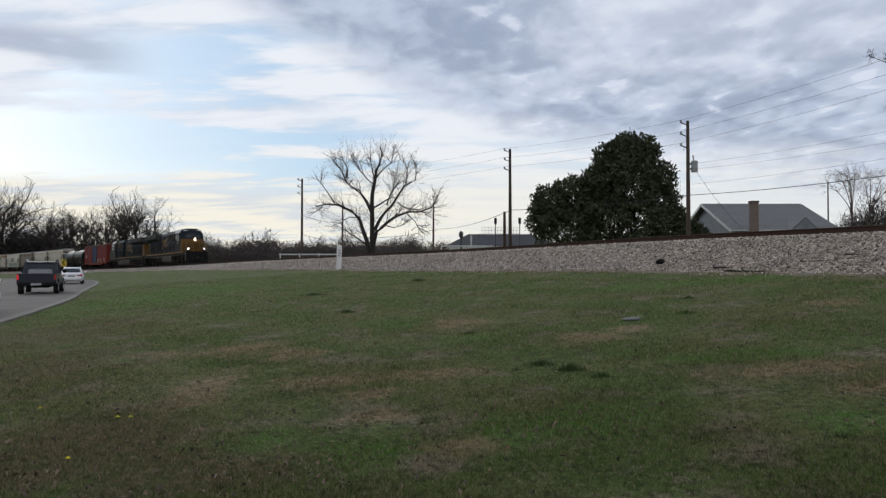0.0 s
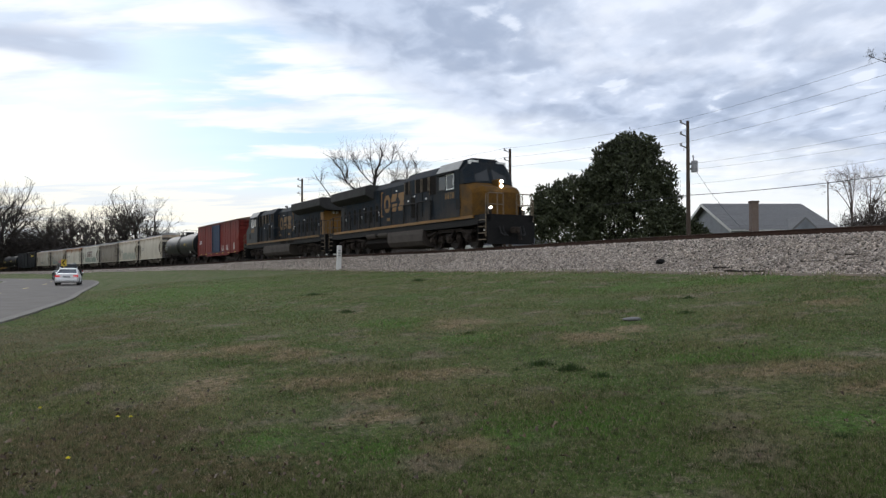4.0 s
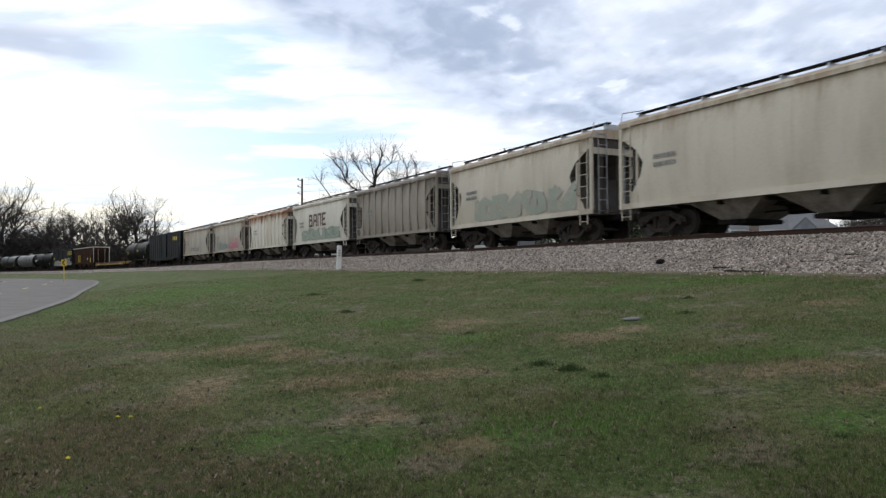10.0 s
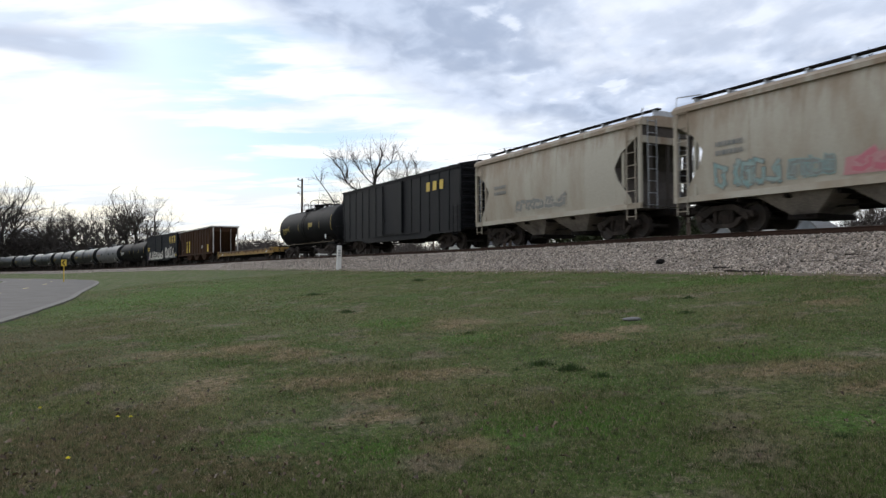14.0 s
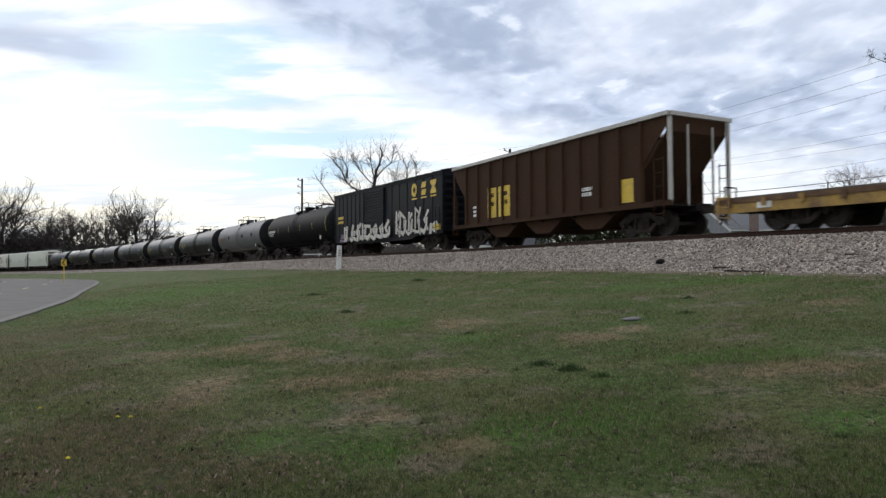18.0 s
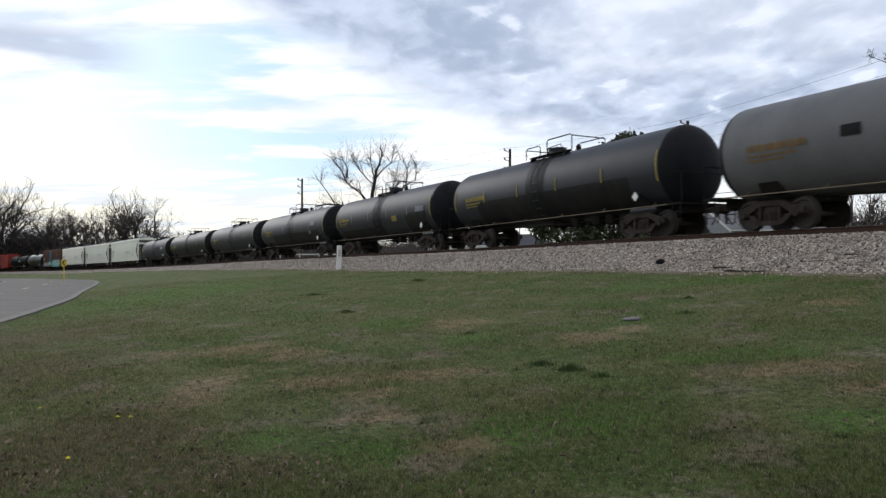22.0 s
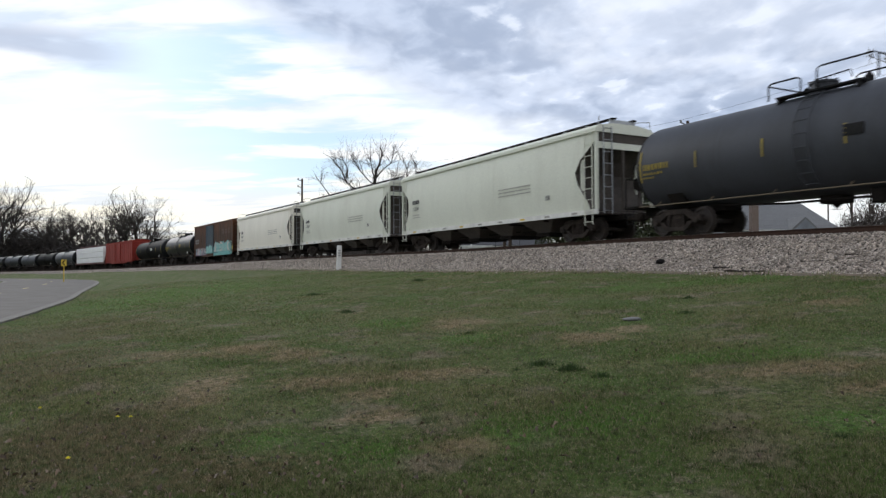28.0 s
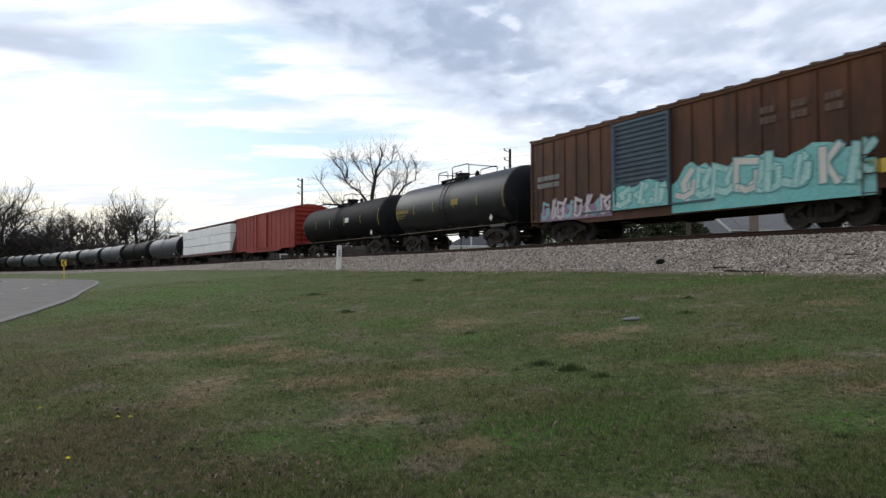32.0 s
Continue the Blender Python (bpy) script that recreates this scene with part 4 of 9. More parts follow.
def open_hopper(label, B, eave):
    """Tall ribbed open-top hopper whose ends are open frames above sloping floors."""
    car = thing("open_hopper", label, "hopper car", "cars of the freight train")
    h, W, sill = B / 2, 1.46, 1.15
    brown = material("brown_hopper_paint", (0.050, 0.025, 0.014), 0.8, 0.0, 0.25, 1.2, 20, 0.2, second=(0.028, 0.017, 0.012), streak=3, spec=0.1)
    top = material("bare_top_chord", (0.42, 0.40, 0.37), 0.6, 0.2, 0.2, 3, 20, 0.1)
    for sd in (-1, 1):
        y = sd * W
        bm = bmnew()
        prism(bm, [(-h + 0.13, eave), (h - 0.13, eave), (h - 0.13, eave - 0.3), (h - 1.25, 2.5), (h - 1.25, sill), (-h + 1.25, sill), (-h + 1.25, 2.5), (-h + 0.13, eave - 0.3)], *sorted((y, y - sd * 0.05)), "y")
        part("side_panel", bm, brown, car)
        for x in np.linspace(-h + 1.35, h - 1.35, 12):
            bm = bmnew()
            prism(bm, [(x - 0.09, y - sd * 0.004), (x - 0.05, y + sd * 0.09), (x + 0.05, y + sd * 0.09), (x + 0.09, y - sd * 0.004)], sill, eave - 0.06, "z")
            part("side_post", bm, brown, car)
        bm = bmnew()
        box(bm, -h, h, *sorted((y - sd * 0.04, y + sd * 0.11)), eave - 0.05, eave + 0.09)
        part("top_chord", bm, top, car)
        bm = bmnew()
        box(bm, -h, h, *sorted((y - sd * 0.1, y + sd * 0.06)), sill - 0.16, sill + 0.02)
        part("side_sill", bm, brown, car)
        for e in (-1, 1):
            bm = bmnew()
            box(bm, *sorted((e * h, e * (h - 0.12))), *sorted((y, y - sd * 0.1)), 1.0, eave - 0.051)
            part("corner_post", bm, top if e > 0 else brown, car, "bare pale post" if e > 0 else "")
            ladder(car, e * (h - 0.4), y + sd * 0.14, 0.6, sill + 1.5, 0.42, brown)
    for e in (-1, 1):
        bm = bmnew()
        prism(bm, [(e * (h - 0.16), eave - 0.55), (e * (h - 0.16), eave), (e * (h - 0.24), eave), (e * (h - 0.24), eave - 0.55), (e * (h - 2.4), sill), (e * (h - 2.32), sill)][::1], -W + 0.06, W - 0.06, "y")
        part("slope_sheet", bm, brown, car)
        bm = bmnew()
        for y in (-0.6, 0.6):
            box(bm, *sorted((e * h, e * (h - 0.06))), y - 0.025, y + 0.025, 1.0, eave - 0.3)
        part("end_post", bm, top if e > 0 else brown, car)
        bm = bmnew()
        box(bm, *sorted((e * h, e * (h - 2.2))), -W + 0.06, W - 0.06, 0.98, 1.04)
        part("end_platform", bm, M["under"], car)
        bm = bmnew()
        box(bm, *sorted((e * h, e * (h + 0.08))), -W, W, eave - 0.06, eave + 0.08)
        part("end_chord", bm, top, car)
    span = B - 5.2
    for i in range(3):
        xc, w = -span / 2 + span * (i + 0.5) / 3, span / 6
        bm = bmnew()
        prism(bm, [(xc - w, sill - 0.02), (xc + w, sill - 0.02), (xc + w * 0.3, 0.42), (xc - w * 0.3, 0.42)], -1.25, 1.25, "y")
        part("pocket", bm, brown, car)
    bm = bmnew()
    for x in np.linspace(-h + 1.6, h - 1.6, 5):
        rod(bm, (x, -W + 0.06, eave - 0.5), (x, W - 0.06, eave - 0.5), 0.05, 6)
    part("cross_brace", bm, brown, car)
    y = -W - 0.004
    for x0, x1 in ((-h + 3.55, -h + 4.3), (-h + 4.5, -h + 5.45)):
        bm = bmnew()
        box(bm, x0 - 0.2, x1 - 0.2, y - 0.005, y, 1.35, 2.75)
        part("sign_panel", bm, M["yellow"], car, "yellow painted panel")
        bars(car, x0 + 0.0, x1 - 0.4, (2.3, 1.9), 0.2, y - 0.0051, M["black"], 5, "lettering", 0.09)
    bm = bmnew()
    box(bm, h - 2.35, h - 1.75, y - 0.005, y, 1.25, 2.1)
    part("sign_panel", bm, M["yellow"], car, "yellow painted panel")
    bars(car, -h + 2.0, -h + 2.3, (1.5, 1.7, 1.9), 0.12, y, M["white"], 8)
    bars(car, h - 4.6, h - 4.0, (1.7, 1.9), 0.14, y, M["white"], 9)
    underframe(car, B, h - 1.8)
    return car


def lumber_car(label, B, eave):
    """Centre-beam flatcar stacked with wrapped lumber under a notched top beam."""
    car = thing("lumber_car", label, "flatcar", "cars of the freight train")
    h = B / 2
    wrap = material("white_plastic_wrap", (0.84, 0.83, 0.81), 0.5, 0.0, 0.12, 1.0, 6, 0.35, 0.03, second=(0.68, 0.67, 0.66))
    steel = material("dull_maroon_steel", (0.12, 0.05, 0.045), 0.7, 0.0, 0.25, 2, 20, 0.2)
    rng = random.Random(4)
    bm = bmnew()
    box(bm, -h, h, -1.45, 1.45, 0.85, 1.1)
    part("deck", bm, steel, car)
    for sd in (-1, 1):
        for r in range(3):
            z0, z1 = 1.12 + r * 0.98, 1.12 + r * 0.98 + 0.93
            x = -h + 0.7
            while x < h - 1.5:
                w = min(rng.choice((3.6, 4.8)), h - 0.7 - x)
                bm = bmnew()
                y = sd * (1.36 + rng.uniform(-0.04, 0.03))
                box(bm, x, x + w - 0.05, *sorted((sd * 0.12, y)), z0, z1, 0.03)
                part("lumber_pack", bm, wrap, car, "plastic-wrapped bundle")
                x += w
    bm = bmnew()
    box(bm, -h + 0.1, h - 0.1, -0.1, 0.1, 1.1, eave)
    part("centre_beam", bm, steel, car)
    for x in np.linspace(-h + 0.6, h - 0.6, 24):
        bm = bmnew()
        prism(bm, [(-0.5, eave - 0.05), (-0.2, eave - 0.28), (0.2, eave - 0.28), (0.5, eave - 0.05), (0.5, eave + 0.03), (-0.5, eave + 0.03)], x - 0.12, x + 0.12, "x")
        part("top_bracket", bm, steel, car)
    bm = bmnew()
    box(bm, -h, h, -0.55, 0.55, eave + 0.031, eave + 0.1)
    part("top_chord", bm, steel, car)
    for e in (-1, 1):
        bm = bmnew()
        prism(bm, [(-1.4, 1.1), (1.4, 1.1), (0.55, eave), (-0.55, eave)], *sorted((e * h, e * (h - 0.15))), "x")
        part("bulkhead", bm, steel, car)
    underframe(car, B, h - 2.6)
    return car


# ---- diesel locomotives
def loco_truck(loco, x, r=0.53):
    bm = bmnew()
    box(bm, -2.0, 2.0, -0.8, 0.8, 0.6, 0.85)
    tr = part("truck", bm, M["truck"], loco, m=pose(x, 0, 0))
    for sd in (-1, 1):
        bm = bmnew()
        y = sd * 1.08
        prism(bm, [(-2.5, 0.80), (-2.5, 0.93), (-1.5, 0.96), (-1.2, 1.06), (1.2, 1.06), (1.5, 0.96), (2.5, 0.93), (2.5, 0.80), (1.45, 0.80), (1.2, 0.88), (-1.2, 0.88), (-1.45, 0.80)],
              *sorted((y - sd * 0.04, y + sd * 0.08)), "y")
        part("side_frame", bm, M["truck"], tr)
        for dx in (-1.88, 0, 1.88):
            bm = bmnew()
            prism(bm, [(dx - 0.34, 0.80), (dx + 0.34, 0.80), (dx + 0.27, 0.40), (dx + 0.16, 0.32), (dx - 0.16, 0.32), (dx - 0.27, 0.40)], *sorted((y - sd * 0.03, y + sd * 0.06)), "y")
            part("pedestal", bm, M["truck"], tr)
            bm = bmnew()
            rod(bm, (dx + 0.3, y + sd * 0.10, 0.62), (dx + 0.62, y + sd * 0.10, 0.98), 0.05, 8)
            part("damper", bm, M["under"], tr)
        for dx in (-1.88, 0, 1.88):
            bm = bmnew()
            lathe(bm, [(y - 0.02, 0), (y - 0.02, 0.17), (y + sd * 0.17, 0.15), (y + sd * 0.2, 0.1), (y + sd * 0.2, 0)], 12, "y", (dx, 0, r))
            part("axle_box", bm, M["truck"], tr)
        for dx in (-0.94, 0.94):
            bm = bmnew()
            for k in (-0.13, 0.13):
                rod(bm, (dx + k, y + sd * 0.02, 0.42), (dx + k, y + sd * 0.02, 0.72), 0.085, 8)
            part("spring", bm, M["truck"], tr)
        bm = bmnew()
        rod(bm, (1.2, y + sd * 0.13, 1.0), (2.2, y + sd * 0.13, 0.75), 0.06, 8)
        part("brake_cylinder", bm, M["truck"], tr)
        bm = bmnew()
        rod(bm, (-1.2, y + sd * 0.13, 1.0), (-2.2, y + sd * 0.13, 0.75), 0.06, 8)
        part("brake_cylinder", bm, M["truck"], tr)
    for dx in (-1.88, 0, 1.88):
        w = part("wheelset", shared("loco_wheelset", lambda b: wheelset_mesh(b, 0.53), M["wheel"], True), None, tr)
        w.matrix_parent_inverse = Matrix.Translation((dx, 0, r))
        LOCO_WHEELS.append(w)


LOCO_WHEELS = []


def loft_x(bm, secs):
    """Side-to-side skin through outlines (x, z), each at its own y."""
    R = [[bm.verts.new((x, y, z)) for x, z in pts] for y, pts in secs]
    n = len(R[0])
    for A, B in zip(R, R[1:]):
        for i in range(n):
            bm.faces.new((A[i], A[(i + 1) % n], B[(i + 1) % n], B[i]))
    bm.faces.new(R[0]), bm.faces.new(R[-1][::-1])


def locomotive(label, yellow_end, lights):
    """Six-axle road diesel, cab at +x, wide radiator wings at the rear."""
    lo = thing("locomotive", label, "locomotive", "locomotives of the freight train")
    blue = material("loco_dark_blue", (0.017, 0.024, 0.032), 0.7, 0.0, 0.3, 1.3, 14, 0.08, second=(0.034, 0.032, 0.029), amount=0.8, streak=2.5, spec=0.06)
    weep(blue, (0.066, 0.053, 0.044), 3.4, 1.2, 0.75)
    grey = material("loco_dark_grey", (0.050, 0.050, 0.050), 0.75, 0.0, 0.2, 1.2, 14, 0.08, second=(0.032, 0.031, 0.030), spec=0.08)
    gold = material("loco_golden_yellow", (0.205, 0.095, 0.013), 0.55, 0.0, 0.2, 1.5, 14, 0.08, second=(0.13, 0.075, 0.025), amount=0.75, spec=0.3)
    worn = material("loco_worn_yellow", (0.17, 0.088, 0.022), 0.65, 0.0, 0.25, 2.5, 14, 0.08, second=(0.075, 0.055, 0.03), amount=0.85, spec=0.3)
    nose = material("grimy_nose_yellow", (0.125, 0.062, 0.012), 0.7, 0.0, 0.2, 1.5, 14, 0.08, second=(0.05, 0.034, 0.018), amount=0.8, spec=0.1) if yellow_end == "nose" else weep(material("loco_faded_blue_grey", (0.026, 0.029, 0.032), 0.55, 0.0, 0.2, 1.0, 14, 0.1, second=(0.016, 0.018, 0.021), streak=2, spec=0.15), (0.050, 0.042, 0.034), 3.2, 1.2, 0.7)
    tail = gold if yellow_end != "nose" else grey
    dark = M["black"]
    roof_sheen = material("pale_cab_roof", (0.34, 0.34, 0.33), 0.7, 0, 0.15, 2, 20, 0.1, second=(0.22, 0.21, 0.20))
    L2 = 10.7
    TRIMW = M["white"]
    # frame, walkway and stripe
    bm = bmnew()
    prism(bm, [(-L2, 1.25), (-L2, 1.62), (L2, 1.62), (L2, 1.25), (L2 - 1.4, 1.12), (-L2 + 1.4, 1.12)], -1.4, 1.4, "y")
    part("frame", bm, dark, lo)
    stripe = gold if yellow_end == "nose" else worn
    for sd in (-1, 1):
        bm = bmnew()
        box(bm, -L2 + 1.1, L2 - 1.1, *sorted((sd * 1.401, sd * 1.47)), 1.48, 1.63)
        part("side_stripe", bm, stripe, lo, "yellow sill stripe")
    dusty = material("dusty_tank_steel", (0.070, 0.060, 0.052), 0.85, 0, 0.2, 1.5, 20, 0.2, second=(0.038, 0.032, 0.028), spec=0.15)
    x0 = -0.4 if yellow_end == "nose" else -2.9
    bm = bmnew()
    prism(bm, [(-1.40, 1.2), (1.40, 1.2), (1.45, 0.95), (1.45, 0.55), (1.25, 0.30), (0.9, 0.2), (-0.9, 0.2), (-1.25, 0.30), (-1.45, 0.55), (-1.45, 0.95)], x0, 4.2, "x")
    part("fuel_tank", bm, dusty, lo, "dusty fuel tank")
    if x0 > -1:
        bm = bmnew()
        prism(bm, [(-1.0, 1.11), (1.0, 1.11), (1.3, 0.62), (1.0, 0.30), (-1.0, 0.30), (-1.3, 0.62)], -4.2, x0 - 0.02, "x")
        part("battery_box", bm, M["under"], lo)
    for sd in (-1, 1):
        for xa, xb in ((-3.9, -2.3), (-2.05, -0.5)):
            bm = bmnew()
            lathe(bm, [(xa, 0), (xa + 0.04, 0.16), (xa + 0.12, 0.21), (xb - 0.12, 0.21), (xb - 0.04, 0.16), (xb, 0)], 14, "x", (0, sd * 1.22, 1.12 if x0 > -1 else 1.34))
            part("air_tank", bm, dusty if x0 > -1 else M["under"], lo)
    # hood
    bm = bmnew()
    prism(bm, [(-0.92, 1.621), (-0.92, 4.1), (-0.62, 4.43), (0.62, 4.43), (0.92, 4.1), (0.92, 1.621)], -9.3, 3.19, "x")
    part("hood", bm, blue, lo)
    # high equipment cabinet behind the cab with its grille openings
    bm = bmnew()
    prism(bm, [(-1.3, 1.621), (-1.3, 4.12), (-0.85, 4.58), (0.85, 4.58), (1.3, 4.12), (1.3, 1.621)], 1.6, 5.9, "x")
    part("equipment_cabinet", bm, blue, lo)
    for sd in (-1, 1):
        for xa, xb, za, zb in ((1.75, 2.35, 3.35, 4.05), (3.1, 3.85, 3.3, 4.08), (3.95, 4.7, 3.3, 4.08), (4.8, 5.75, 3.05, 4.08)):
            bm = bmnew()
            box(bm, xa, xb, *sorted((sd * 1.302, sd * 1.312)), za, zb)
            g = part("air_grille", bm, M["under"], lo, "dark square air opening")
            for x in (xa, xb - 0.05):
                bm = bmnew()
                box(bm, x, x + 0.05, *sorted((sd * 1.313, sd * 1.34)), za, zb)
                part("opening_post", bm, M["worn_rail"], g)
            for k in range(3):
                bm = bmnew()
                box(bm, xa + 0.051, xb - 0.051, *sorted((sd * 1.313, sd * 1.325)), za + 0.15 + 0.2 * k, za + 0.18 + 0.2 * k)
                part("slat", bm, M["under"], g)
        bm = bmnew()
        box(bm, 2.5, 3.05, *sorted((sd * 1.302, sd * 1.31)), 1.9, 3.1)
        part("side_door", bm, M["under"], lo)
        for xa, za in ((2.1, 2.9), (2.9, 3.1), (4.3, 2.85), (-0.2, 3.75), (-2.9, 2.6), (-5.2, 3.0), (5.2, 3.05)):
            bm = bmnew()
            yy = 1.302 if xa > 1.6 else 0.953
            box(bm, xa, xa + 0.16, *sorted((sd * yy, sd * (yy + 0.006))), za, za + 0.1)
            part("warning_label", bm, M["white"], lo)
        for xa in (2.6, 3.9, 5.1):
            bm = bmnew()
            box(bm, xa, xa + 0.05, *sorted((sd * 1.301, sd * 1.325)), 1.9, 3.3)
            part("door_seam", bm, dark, lo)
    # radiator section: thin wide wings with flat outer panels over an undercut
    bm = bmnew()
    prism(bm, [(-1.54, 3.86), (-1.54, 4.42), (-1.3, 4.52), (1.3, 4.52), (1.54, 4.42), (1.54, 3.86), (0.93, 3.56), (-0.93, 3.56)], -10.0, -3.6, "x")
    bmesh.ops.bevel(bm, geom=[e for e in bm.edges], offset=0.02, segments=1, affect="EDGES")
    part("radiator_hood", bm, grey, lo, "wide radiator wings")
    for k in range(2):
        bm = bmnew()
        lathe(bm, [(4.50, 1.0), (4.58, 1.0), (4.58, 0.9), (4.53, 0.85), (4.53, 0)], 20, "z", (-8.0 + 2.5 * k, 0, 0))
        part("radiator_fan", bm, dark, lo)
    for sd in (-1, 1):
        for k in range(5):
            bm = bmnew()
            box(bm, -9.9 + 1.25 * k, -9.9 + 1.25 * k + 1.21, *sorted((sd * 1.538, sd * 1.549)), 3.90, 4.38)
            part("radiator_panel", bm, grey, lo)
    bm = bmnew()
    box(bm, -3.4, 1.5, -0.6, 0.6, 4.431, 4.50, 0.03)
    part("roof_hatch", bm, grey, lo)
    bm = bmnew()
    box(bm, -2.2, -0.9, -0.4, 0.4, 4.501, 4.66, 0.05)
    part("exhaust", bm, dark, lo)
    bm = bmnew()
    pipe(bm, [(0.9, 0.3, 4.5), (0.9, 0.3, 4.72), (1.35, 0.3, 4.72)], 0.07, 8)
    part("air_horn", bm, dark, lo)
    # hood doors, each with its latch
    for sd in (-1, 1):
        for k in range(11):
            x = -9.1 + k * 0.95
            if x > -2.7:
                continue
            bm = bmnew()
            box(bm, x, x + 0.83, *sorted((sd * 0.921, sd * 0.95)), 1.75, 3.28 if x < -3.4 else 3.85)
            d = part("hood_door", bm, blue, lo)
            bm = bmnew()
            box(bm, x + 0.70, x + 0.76, *sorted((sd * 0.951, sd * 0.985)), 2.4, 2.6)
            part("latch", bm, M["chrome"] if k % 3 == 0 else dark, d)
            if x < -3.4:
                bm = bmnew()
                box(bm, x + 0.2, x + 0.56, *sorted((sd * 0.951, sd * 0.962)), 2.05, 3.1, 0.004)
                part("door_grille", bm, M["under"], d)
    # cab and nose
    cab = nose if yellow_end != "nose" else blue
    bm = bmnew()
    prism(bm, [(-1.5, 1.621), (-1.5, 4.05), (-1.2, 4.52), (-0.7, 4.70), (0.7, 4.70), (1.2, 4.52), (1.5, 4.05), (1.5, 1.621)], 5.91, 8.35, "x")
    part("cab", bm, cab, lo)
    bm = bmnew()
    loft_x(bm, [(-1.48, ((8.351, 3.28), (8.351, 4.0), (8.6, 3.95), (8.86, 3.28))), (-1.0, ((8.351, 3.32), (8.351, 4.5), (8.75, 4.42), (9.05, 3.34))),
                (1.0, ((8.351, 3.32), (8.351, 4.5), (8.75, 4.42), (9.05, 3.34))), (1.48, ((8.351, 3.28), (8.351, 4.0), (8.6, 3.95), (8.86, 3.28)))])
    part("cab_front", bm, cab, lo)
    bm = bmnew()
    loft_x(bm, [(-1.48, ((8.351, 1.621), (8.351, 3.279), (8.87, 3.22), (9.45, 2.9), (9.55, 2.7), (9.55, 1.621))), (-1.0, ((8.351, 1.621), (8.351, 3.319), (9.06, 3.319), (9.9, 3.05), (10.05, 2.8), (10.05, 1.621))),
                (1.0, ((8.351, 1.621), (8.351, 3.319), (9.06, 3.319), (9.9, 3.05), (10.05, 2.8), (10.05, 1.621))), (1.48, ((8.351, 1.621), (8.351, 3.279), (8.87, 3.22), (9.45, 2.9), (9.55, 2.7), (9.55, 1.621)))])
    part("nose", bm, nose, lo)
    for sd in (-1, 1):
        for x0, x1 in ((6.25, 6.95), (7.1, 7.75)):
            bm = bmnew()
            box(bm, x0, x1, *sorted((sd * 1.505, sd * 1.518)), 3.15, 3.85)
            sw = part("side_window", bm, M["glass"], lo)
            for q in ((x0 - 0.06, x1 + 0.06, 3.09, 3.148), (x0 - 0.06, x1 + 0.06, 3.852, 3.91), (x0 - 0.06, x0 - 0.002, 3.15, 3.85), (x1 + 0.002, x1 + 0.06, 3.15, 3.85)):
                bm = bmnew()
                box(bm, q[0], q[1], *sorted((sd * 1.502, sd * 1.53)), q[2], q[3])
                part("window_frame", bm, TRIMW if x0 > 7 else grey, sw)
        bm = bmnew()
        box(bm, 6.15, 7.85, *sorted((sd * 1.5, sd * 1.66)), 3.93, 3.98)
        part("sun_shade", bm, dark, lo)
        bm = bmnew()
        A = [(8.80, sd * 0.12, 4.22), (8.80, sd * 0.95, 4.18), (9.04, sd * 0.95, 3.42), (9.055, sd * 0.12, 3.44)]
        vs = [bm.verts.new(v) for v in A] + [bm.verts.new((v[0] - 0.05, v[1], v[2])) for v in A]
        for q in ((0, 1, 2, 3), (7, 6, 5, 4), (0, 4, 5, 1), (1, 5, 6, 2), (2, 6, 7, 3), (3, 7, 4, 0)):
            bm.faces.new([vs[i] for i in q])
        part("windscreen", bm, M["glass"], lo)
        bm = bmnew()
        box(bm, 8.55, 8.75, *sorted((sd * 0.6, sd * 1.1)), 4.30, 4.52)
        part("number_board", bm, M["white"], lo)
        bm = bmnew()
        lathe(bm, [(9.9, 0), (9.96, 0.085), (9.99, 0.08), (9.99, 0)], 12, "x", (0, 0, 3.22 + sd * 0.11))
        part("headlight", bm, glowing("headlight_lens", (1.0, 0.95, 0.85), 12.0 if lights else 0.0), lo)
        bm = bmnew()
        lathe(bm, [(10.4, 0), (10.46, 0.075), (10.5, 0.07), (10.5, 0)], 12, "x", (0, sd * 1.0, 1.95))
        part("ditch_light", bm, glowing("ditch_lens", (1.0, 0.9, 0.75), 10.0 if lights else 0.0), lo)
        bm = bmnew()
        box(bm, 10.2, 10.4, sd * 1.0 - 0.12, sd * 1.0 + 0.12, 1.6, 2.08)
        part("ditch_light_housing", bm, dark, lo)
    bm = bmnew()
    box(bm, 9.3, 9.9, -0.16, 0.16, 2.95, 3.46, 0.03)
    part("headlight_housing", bm, nose, lo)
    # rear end
    bm = bmnew()
    box(bm, -9.36, -9.301, -0.9, 0.9, 1.75, 3.55)
    part("rear_panel", bm, tail, lo)
    for y in (-1, 1):
        bm = bmnew()
        box(bm, -9.35, -8.75, *sorted((y * 0.953, y * 0.965)), 1.7, 3.42)
        part("rear_corner", bm, tail, lo)
        bm = bmnew()
        lathe(bm, [(-9.37, 0), (-9.37, 0.11), (-9.44, 0.1), (-9.44, 0)], 12, "x", (0, y * 0.14, 3.42))
        part("rear_headlight", bm, M["white"], lo)
